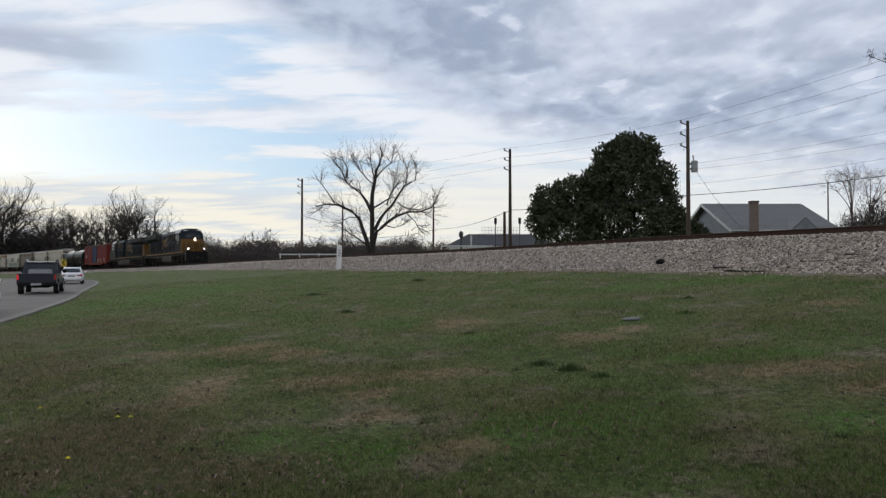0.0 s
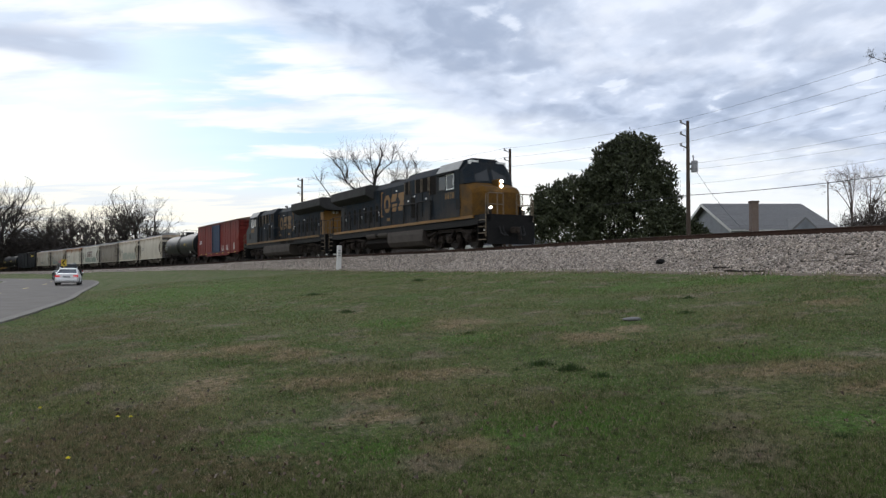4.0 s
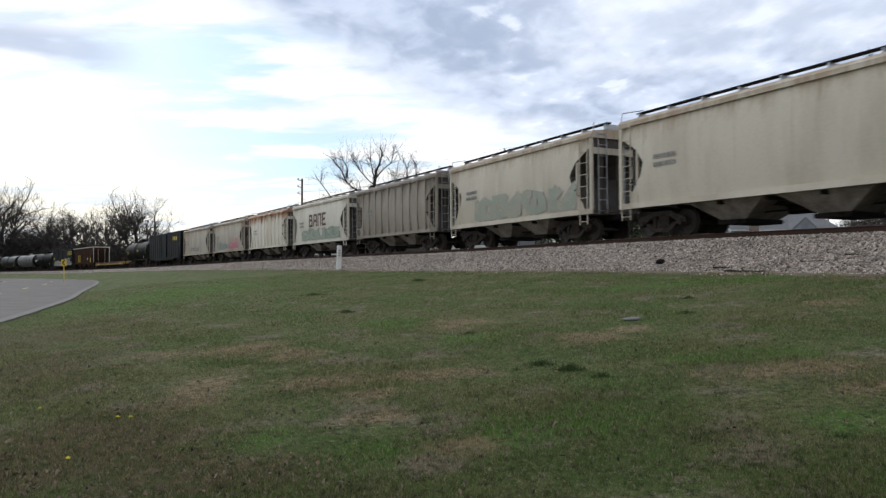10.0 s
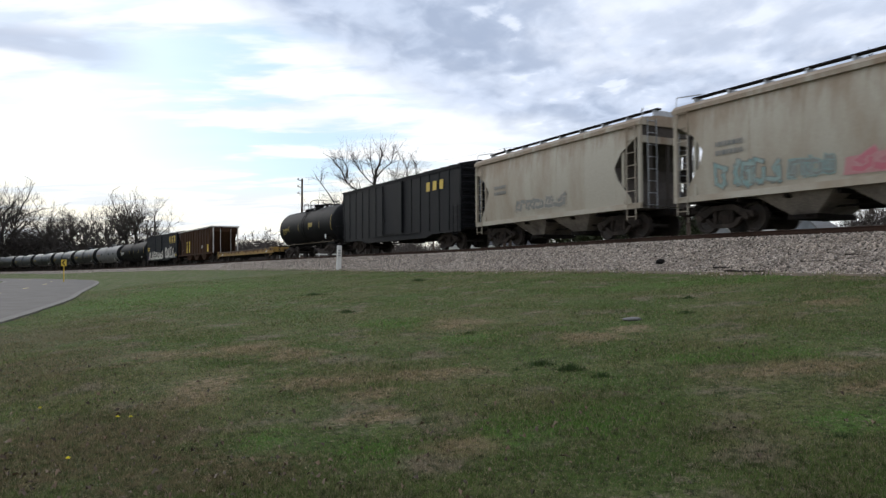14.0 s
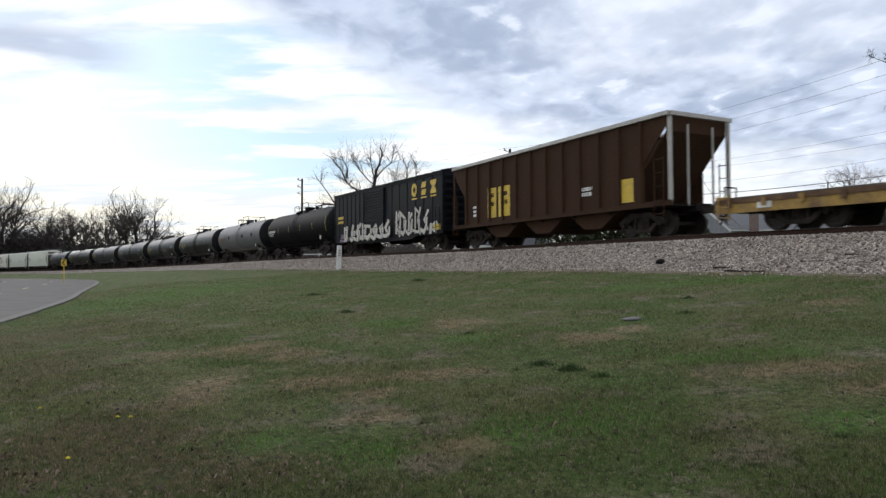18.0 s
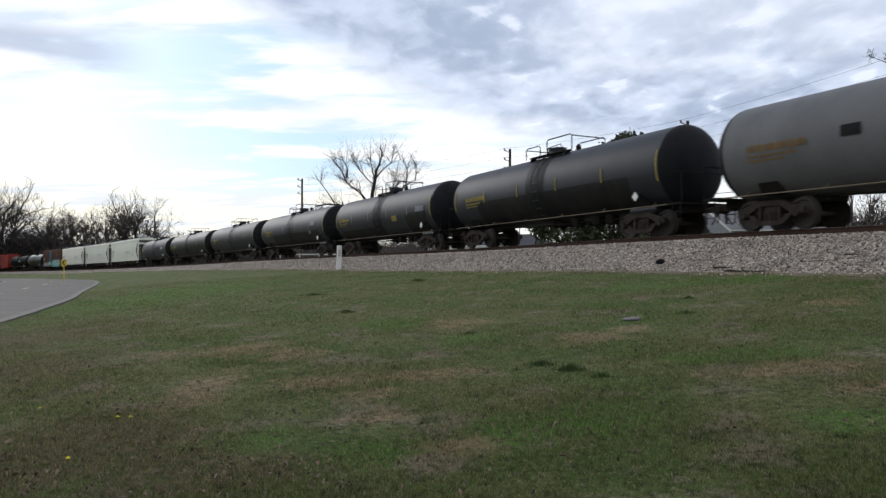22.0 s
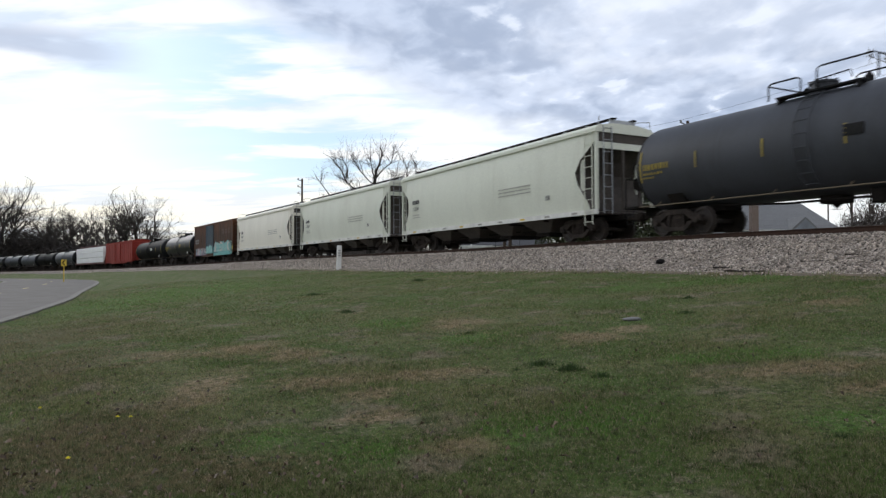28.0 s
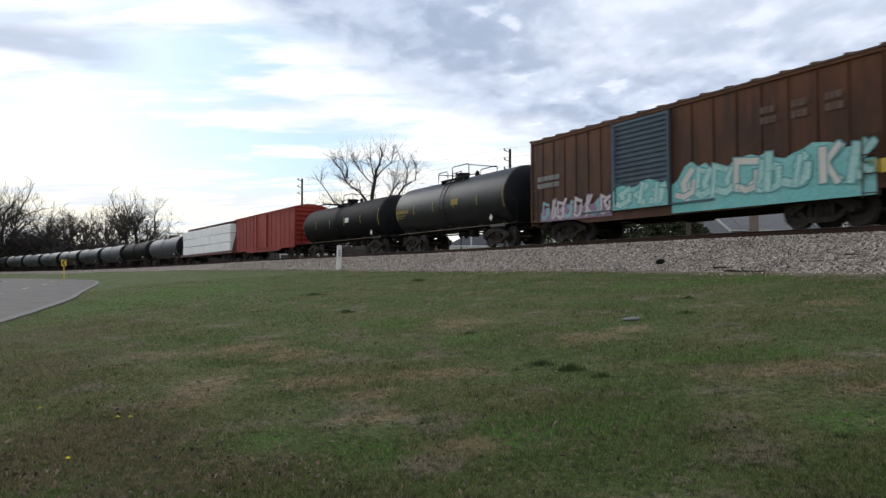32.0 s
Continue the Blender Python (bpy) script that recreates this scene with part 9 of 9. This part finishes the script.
                part("sill_mark", bm, faint if k % 3 else y_, c)
            return c
        add("big", a, 0.85, make)
    big("cream covered hopper with long smooth sides", cream, "11554", 541.85)
    big("cream covered hopper with a rust mark and smooth sides", cream, "11549", 561.66)
    big("warm white covered hopper with long smooth sides", cream2, "11551", 581.32)

    def b4(B):
        c = boxcar("brown boxcar with blue-grey door and turquoise graffiti", B, 4.35, (brown, bluegrey, roofrust), (-2.3, 0.5), (7, 8))
        cloud(c, -2.25, 0.45, 1.02, 2.0, -W - 0.125, teal, 55, "sprayed turquoise cloud", 3)
        graffiti(c, -2.2, 0.4, 1.12, 1.85, -W - 0.13, aqua, teal2, 3, 51, thick=0.3)
        cloud(c, 0.55, 7.3, 0.72, 2.35, -W - 0.03, teal, 57, "sprayed turquoise cloud", 6)
        graffiti(c, 0.7, 7.2, 1.15, 2.15, -W - 0.036, aqua, teal2, 8, 52, thick=0.24, shade=ivory)
        cloud(c, -6.9, -2.4, 0.85, 1.5, -W - 0.03, mauve, 58, "sprayed mauve cloud", 5)
        graffiti(c, -6.8, -2.5, 0.95, 1.75, -W - 0.036, ivory, mauve, 8, 54, shade=teal, thick=0.18)
        bm = bmnew()
        box(bm, 7.0, 7.6, -W - 0.034, -W - 0.03, 1.25, 1.6)
        part("sign_panel", bm, y_, c, "yellow painted panel")
        for k in range(3):
            bars(c, 4.0 + 1.0 * k, 4.5 + 1.0 * k, (3.05, 3.35), 0.2, -W - 0.03, greyb, 60 + k)
        bars(c, -7.1, -5.6, (2.3, 2.6), 0.2, -W - 0.03, greyg, 54)
        return c
    add("box", 599.5, 0.85, b4)
    tk("black tank car with a yellow panel and railing", tankgreen, 615.11, R=1.46, zc=2.38, panel=(dull, 0.9, 1.6), legend=(dull, -5.8, -4.2), seed=15)
    tk("short black tank car with pale panels", tankblack, 633.35, R=1.42, zc=2.36, panel=(wht, 1.6, 2.2), seed=16)

    def b5(B):
        return boxcar("bright red boxcar with ribbed sides", B, 4.2, (red2, red2, red2), (-1.5, 1.5), (6, 6), corrug_door=False)
    add("box", 653.58, 0.9, b5)
    add("lumber", 678.23, 0.8, lambda B: lumber_car("centre-beam flatcar stacked with white-wrapped lumber", B, 4.35))
    tk("plain grey tank car with railing", tankgrey, 696.44, stripe=None, seed=17)
    tk("plain black tank car with railing", tankblack, 713.16, stripe=None, seed=18)
    tk("pale grey tank car", tankgrey, 729.89, stripe=None, seed=19)
    tk("slate grey tank car", tankslate, 747.2, stripe=None, seed=20)
    for k, mt in enumerate((tankgreen, tankslate, tankgrey, tankgreen, tankblack)):
        tk("dark tank car far back in the train", mt, 747.2 + 17.4 * (k + 1), stripe=None, seed=21 + k, legend=None)
    prev, pe = None, 0
    for kind, a, e, make in spec:
        B = 15.65 if prev is None else a - prev - e - pe
        car = make(B)
        half = B / 2 - {"box": 2.0, "tank": 1.9, "hop": 1.75, "big": 1.75, "flat": 2.6, "open": 1.8, "lumber": 2.6}[kind]
        TRAIN.append((car, a - B / 2, half, 0))
        prev, pe = a, e


def writing(parent, text, x, y, z, size, mat, bold=0.0, name="lettering"):
    """Words cut as flat shapes from the built-in font, facing the grass."""
    cu = bpy.data.curves.new(name, "FONT")
    cu.body, cu.size, cu.extrude = text, size, 0.002
    cu.offset = 0.02 * bold
    tmp = new(name, cu)
    me = bpy.data.meshes.new_from_object(tmp.evaluated_get(bpy.context.evaluated_depsgraph_get()))
    bpy.data.objects.remove(tmp)
    me.materials.clear()
    me.materials.append(mat)
    return part(name, me, None, parent, "painted characters " + text, m=pose(x, y, z, 90, 0, 0))


build_train()
# ---- grass, fallen leaves and stones near the camera
def view_wedge(rng, n, d0, d1, power):
    """Places spread over the grass before the camera, thinning with distance."""
    q = rng.uniform(0, 1, n)
    d = (d0 ** (1 - power) + q * (d1 ** (1 - power) - d0 ** (1 - power))) ** (1 / (1 - power))
    u = rng.uniform(-0.70, 0.70, n)
    return u * d, d


def keep_grass(x, y):
    sel = (TS > -60) & (TS < 130)
    d2 = (x[:, None] - TX[sel][::4]) ** 2 + (y[:, None] - TY[sel][::4]) ** 2
    j = d2.argmin(1)
    A, X, Y, S = TA[sel][::4][j], TX[sel][::4][j], TY[sel][::4][j], TS[sel][::4][j]
    off = -(x - X) * np.cos(A) - (y - Y) * np.sin(A)
    dr = np.sqrt(((x[:, None] - RC[::4, 0]) ** 2 + (y[:, None] - RC[::4, 1]) ** 2).min(1))
    return (off > toe_at(S) - 0.25) & (dr > ROAD_HALF + 0.1)


GRID = {}


def heights(x, y):
    """Height of the ground sheet, from the same grid that it is built on."""
    gx, gy = np.arange(-60, 60.1, 0.8), np.arange(-8, 60, 0.6)
    if "Z" not in GRID:
        X, Y = np.meshgrid(gx, gy)
        GRID["Z"] = land(X, Y) + bumps(X, Y)
    Z = GRID["Z"]
    fx, fy = np.clip((x - gx[0]) / 0.8, 0, len(gx) - 1.001), np.clip((y - gy[0]) / 0.6, 0, len(gy) - 1.001)
    i, j = fx.astype(int), fy.astype(int)
    a, b = fx - i, fy - j
    return Z[j, i] * (1 - a) * (1 - b) + Z[j, i + 1] * a * (1 - b) + Z[j + 1, i] * (1 - a) * b + Z[j + 1, i + 1] * a * b


def blades(name, label, x, y, h, w, mat, seed):
    rng = np.random.default_rng(seed)
    n = len(x)
    z = heights(x, y)
    a = rng.uniform(0, 2 * pi, n)
    lean = rng.normal(0, 0.45, (n, 2)) * h[:, None]
    b = np.stack([x, y, z - 0.012], 1)
    s = np.stack([np.cos(a), np.sin(a), np.zeros(n)], 1) * w[:, None]
    tip = b + np.stack([lean[:, 0], lean[:, 1], h], 1)
    V = np.stack([b - s, b + s, tip], 1).reshape(-1, 3)
    return tagged(new(name, fast_mesh(name, V, np.arange(3 * n).reshape(n, 3), mat)), label, "grass", kind="stuff")


def lawn():
    rng = np.random.default_rng(9)
    mat = GRASS.copy()
    mat.name = "grass_blades"
    nt = mat.node_tree
    bsdf = nt.nodes["Principled BSDF"]
    link = bsdf.inputs["Base Color"].links[0]
    src = link.from_socket
    hsv, mr, geo = nt.nodes.new("ShaderNodeHueSaturation"), nt.nodes.new("ShaderNodeMapRange"), nt.nodes.new("ShaderNodeNewGeometry")
    mr.inputs[3].default_value, mr.inputs[4].default_value = 0.7, 2.3
    nt.links.new(geo.outputs["Random Per Island"], mr.inputs[0])
    nt.links.new(mr.outputs[0], hsv.inputs["Value"])
    # one blade in five is dead and straw-coloured
    dead, mul, fr, mx = nt.nodes.new("ShaderNodeMapRange"), nt.nodes.new("ShaderNodeMath"), nt.nodes.new("ShaderNodeMath"), nt.nodes.new("ShaderNodeMix")
    mul.operation, mul.inputs[1].default_value, fr.operation, mx.data_type = "MULTIPLY", 17.0, "FRACT", "RGBA"
    dead.inputs[1].default_value, dead.inputs[2].default_value, dead.inputs[4].default_value = 0.78, 0.80, 0.8
    mx.inputs[7].default_value = (0.21, 0.168, 0.105, 1)
    nt.links.new(geo.outputs["Random Per Island"], mul.inputs[0])
    nt.links.new(mul.outputs[0], fr.inputs[0]), nt.links.new(fr.outputs[0], dead.inputs[0])
    nt.links.new(dead.outputs[0], mx.inputs[0]), nt.links.new(src, mx.inputs[6])
    nt.links.new(mx.outputs[2], hsv.inputs["Color"])
    nt.links.new(hsv.outputs[0], bsdf.inputs["Base Color"])
    see_through(mat, 0.35)
    x, y = view_wedge(rng, 950000, 3.2, 45.0, 1.5)
    k = keep_grass(x, y)
    # thin over bare patches
    patch = 0.6 * np.sin(x * 0.9 + 1.3 * np.sin(y * 0.5)) * np.sin(y * 0.8 + np.sin(x * 0.6) + 0.5) + 0.4 * np.sin(x * 2.7 + y * 1.9)
    k &= rng.uniform(0, 1, len(x)) < np.clip(1.05 - 0.3 * np.clip(patch, 0, 1), 0.3, 1)
    x, y = x[k], y[k]
    h = rng.uniform(0.012, 0.046, len(x)) * (1 + 0.3 * np.sin(x * 1.7) * np.sin(y * 1.4)) * (0.8 + y * 0.02)
    w = rng.uniform(0.0018, 0.004, len(x)) * (0.6 + y * 0.11)
    blades("lawn_grass", "short winter lawn grass in green and straw", x, y, h, w, mat, 10)
    # darker tall tufts
    tuft = material("dark_grass_tuft", (0.042, 0.078, 0.016), 0.9, 0, 0.2, 3, 20, 0, second=(0.034, 0.058, 0.014), rand=0.5)
    X, Y, H = [], [], []
    for cx, cy, r, hh, n in ((1.08, 7.85, 0.24, 0.10, 420), (1.33, 7.45, 0.17, 0.11, 360), (1.55, 6.96, 0.13, 0.08, 240), (-2.12, 15.5, 0.22, 0.10, 300), (0.79, 7.63, 0.04, 0.06, 50), (-0.94, 26.5, 0.4, 0.14, 300), (-4.08, 22.4, 0.4, 0.12, 240), (2.58, 4.58, 0.13, 0.06, 220), (3.91, 11.4, 0.18, 0.09, 160), (4.71, 13.6, 0.2, 0.09, 160), (0.4, 10.8, 0.2, 0.07, 160)):
        a, q = rng.uniform(0, 2 * pi, n), np.abs(rng.normal(0, 0.5, n)) * r
        X.append(cx + np.cos(a) * q * 1.5), Y.append(cy + np.sin(a) * q)
        H.append(hh * rng.uniform(0.4, 1.0, n) * np.clip(1.2 - q / r, 0.3, 1))
    X, Y, H = np.concatenate(X), np.concatenate(Y), np.concatenate(H)
    blades("grass_tufts", "dark green taller grass tufts in the lawn", X, Y, H, np.full(len(X), 0.005) * (0.6 + Y * 0.08), tuft, 11)
    # ragged growth along the ballast foot
    s = rng.uniform(0, 75, 9000)
    o = toe_at(s) + rng.normal(0.15, 0.28, len(s))
    A = np.interp(s, TS, TA)
    X, Y = np.interp(s, TS, TX) - np.cos(A) * o, np.interp(s, TS, TY) - np.sin(A) * o
    blades("verge_grass", "straggling grass along the ballast foot", X, Y, rng.uniform(0.04, 0.16, len(s)), rng.uniform(0.005, 0.012, len(s)), mat, 12)


lawn()


def fallen_leaves():
    rng = np.random.default_rng(21)
    x, y = view_wedge(rng, 1900, 3.3, 20, 1.6)
    lean = rng.uniform(0, 1, len(x)) < np.clip(0.42 - 0.62 * x / np.maximum(y, 1) * 1.6, 0.06, 1)
    x, y = x[lean], y[lean]
    k = keep_grass(x, y)
    x, y = x[k], y[k]
    n = len(x)
    z = heights(x, y) + rng.uniform(0.012, 0.04, n)
    a = rng.uniform(0, 2 * pi, n)
    L, W = rng.uniform(0.010, 0.026, n) * (1 + 0.9 * (rng.uniform(0, 1, n) > 0.92)), rng.uniform(0.006, 0.015, n)
    u = np.stack([np.cos(a), np.sin(a), rng.normal(0, 0.25, n)], 1)
    s = np.stack([-np.sin(a), np.cos(a), rng.normal(0, 0.35, n)], 1)
    c = np.stack([x, y, z], 1)
    up = np.array([0, 0, 1.0])
    curl = rng.uniform(0.006, 0.03, n)[:, None]
    P = [c - u * L[:, None], c - u * L[:, None] * 0.3 + s * W[:, None] + up * curl, c + u * L[:, None] * 0.5 + s * W[:, None] * 0.8 + up * curl * 1.3, c + u * L[:, None],
         c + u * L[:, None] * 0.4 - s * W[:, None] + up * curl * 0.6, c - u * L[:, None] * 0.4 - s * W[:, None] * 0.9 + up * curl]
    V = np.stack(P, 1).reshape(-1, 3)
    b = np.arange(n)[:, None] * 6
    F = np.concatenate([b + np.array([[0, 1, 4, 5]]), b + np.array([[1, 2, 3, 4]])])
    leaf = material("dead_leaf", (0.085, 0.052, 0.030), 0.85, 0, 0.25, 3, 30, 0, second=(0.155, 0.118, 0.078), amount=0.7, rand=0.7)
    tagged(new("fallen_leaves", fast_mesh("fallen_leaves", V, F, leaf)), "scattered dead brown leaves on the grass", "leaves", kind="stuff")


fallen_leaves()


def dandelion(x, y):
    z = float(heights(np.array([x]), np.array([y]))[0])
    t = thing("dandelion", "small yellow dandelion flower in the grass", "flower", "dandelions in the grass", pose(x, y, z))
    bm = bmnew()
    rod(bm, (0, 0, 0), (0.004, 0, 0.055), 0.003, 5)
    part("stem", bm, material("stem_green", (0.06, 0.10, 0.03), 0.8), t)
    bm = bmnew()
    for k in range(12):
        a = 2 * pi * k / 12
        for r, zz in ((0.018, 0.062), (0.012, 0.070)):
            p = [(0.004, 0, 0.056), (0.004 + r * cos(a - 0.2), r * sin(a - 0.2), zz), (0.004 + r * cos(a + 0.2), r * sin(a + 0.2), zz)]
            bm.faces.new([bm.verts.new(q) for q in p])
    part("flower_head", bm, material("dandelion_yellow", (0.85, 0.72, 0.02), 0.7), t)


for x, y in ((-2.52, 4.77), (-2.72, 5.92), (-2.6, 5.9), (-3.65, 6.42)):
    dandelion(x, y)


def loose_stones():
    """Crushed stones lying proud on the near slope and shoulder of the bed."""
    rng = np.random.default_rng(31)
    n = 30000
    s = 1.0 + 72 * rng.uniform(0, 1, n) ** 1.5
    f = rng.uniform(0, 1, n)
    toe, drop = toe_at(s), drop_at(s)
    o = 0.95 + f * (toe + 0.25 - 0.95)
    o = np.where(rng.uniform(0, 1, n) < 0.03, toe + np.abs(rng.normal(0.2, 0.35, n)), o)
    up = np.where(o < 1.55, -0.22, np.where(o < 1.95, -0.22 - (o - 1.55) / 0.4 * 0.08, -0.3 - (o - 1.95) / (toe - 1.95) * (drop - 0.25)))
    A = np.interp(s, TS, TA)
    x, y = np.interp(s, TS, TX) - np.cos(A) * o, np.interp(s, TS, TY) - np.sin(A) * o
    z = np.where(o > toe - 0.1, land(x, y), np.interp(s, TS, TZ) + up)
    c = np.stack([x, y, z + 0.008], 1)
    base = np.array([(1, 0, 0), (-1, 0, 0), (0, 1, 0), (0, -1, 0), (0, 0, 1), (0, 0, -1)], float)
    tri = np.array([(0, 2, 4), (2, 1, 4), (1, 3, 4), (3, 0, 4), (2, 0, 5), (1, 2, 5), (3, 1, 5), (0, 3, 5)])
    size = rng.uniform(0.018, 0.045, (n, 1, 1)) * (1 + 0.35 * (s / 60))[:, None, None]
    P = base[None] * rng.uniform(0.55, 1.25, (n, 6, 1)) + rng.normal(0, 0.22, (n, 6, 3))
    a = rng.uniform(0, 2 * pi, n)
    ca, sa = np.cos(a)[:, None], np.sin(a)[:, None]
    Q = np.stack([P[..., 0] * ca - P[..., 1] * sa, P[..., 0] * sa + P[..., 1] * ca, P[..., 2] * 0.8], -1) * size + c[:, None]
    F = (np.arange(n)[:, None, None] * 6 + tri[None]).reshape(-1, 3)
    stone = material("ballast_stone", (0.35, 0.295, 0.245), 0.9, 0, 0.15, 2, 40, 0, second=(0.39, 0.355, 0.32), rand=0.85)
    tagged(new("loose_ballast", fast_mesh("loose_ballast", Q.reshape(-1, 3), F, stone)), "loose grey and tan ballast stones", "stones", kind="stuff")


loose_stones()


def ties():
    """Wooden ties under the rails, the nearest each a part of the track bed."""
    bed_ob = bpy.data.objects["ballast"]
    bm = bmnew()
    box(bm, -0.115, 0.115, -1.3, 1.3, -0.19, 0.0, 0.012)
    me = finish("tie", bm, M["tie"])
    rng = random.Random(3)
    for k in range(290):
        s = -4 + k * 0.52
        p = on_track(s, rng.uniform(-0.03, 0.03), -0.176)
        a = float(np.interp(s, TS, TA))
        part("tie", me, None, bed_ob, m=pose(p.x, p.y, p.z, 0, 0, math.degrees(a) + 90 + rng.uniform(-1, 1)))
    bm = bmnew()
    for o in (-0.7525, 0.7525):
        box(bm, -0.09, 0.09, o - 0.18, o + 0.18, 0.0, 0.012)
    plate = finish("tie_plate", bm, M["rail"])
    for k in range(290):
        s = -4 + k * 0.52
        p = on_track(s, 0, -0.1755)
        a = float(np.interp(s, TS, TA))
        part("tie_plate", plate, None, bed_ob, m=pose(p.x, p.y, p.z, 0, 0, math.degrees(a) + 90))


ties()
# ---- what moves
def rolling(objs, radius, rows_of):
    """Wheels turn with the way rolled; alike wheels share one set of keys."""
    rows = []
    for k in range(0, 961):
        t = k / 30
        rows.append((t, Matrix.Rotation(rows_of(t) / radius, 4, "Y")))
    walk(objs[0], rows)
    act, slot = objs[0].animation_data.action, objs[0].animation_data.action_slot
    for o in objs[1:]:
        o.rotation_mode = "QUATERNION"
        ad = o.animation_data_create()
        ad.action = act
        ad.action_slot = slot


def motions():
    for car, s, half, turn in TRAIN:
        rows = [(k / 2, rail_pose(s - gone(k / 2), half) @ pose(0, 0, 0, 0, 0, turn)) for k in range(65)]
        walk(car, rows)
    for car, lead, key in VEHICLES:
        walk(car, [(k / 2, lane_pose(lane_at(k / 2 + lead))) for k in range(65)])
        for (kk, r), ws in CAR_WHEELS.items():
            if kk == key:
                rolling(ws, r, lambda t: lane_at(t + lead))
    rolling(WHEELS, 0.46, gone)
    rolling(LOCO_WHEELS[:6], 0.53, gone)
    rolling(LOCO_WHEELS[6:], 0.53, lambda t: -gone(t))


motions()
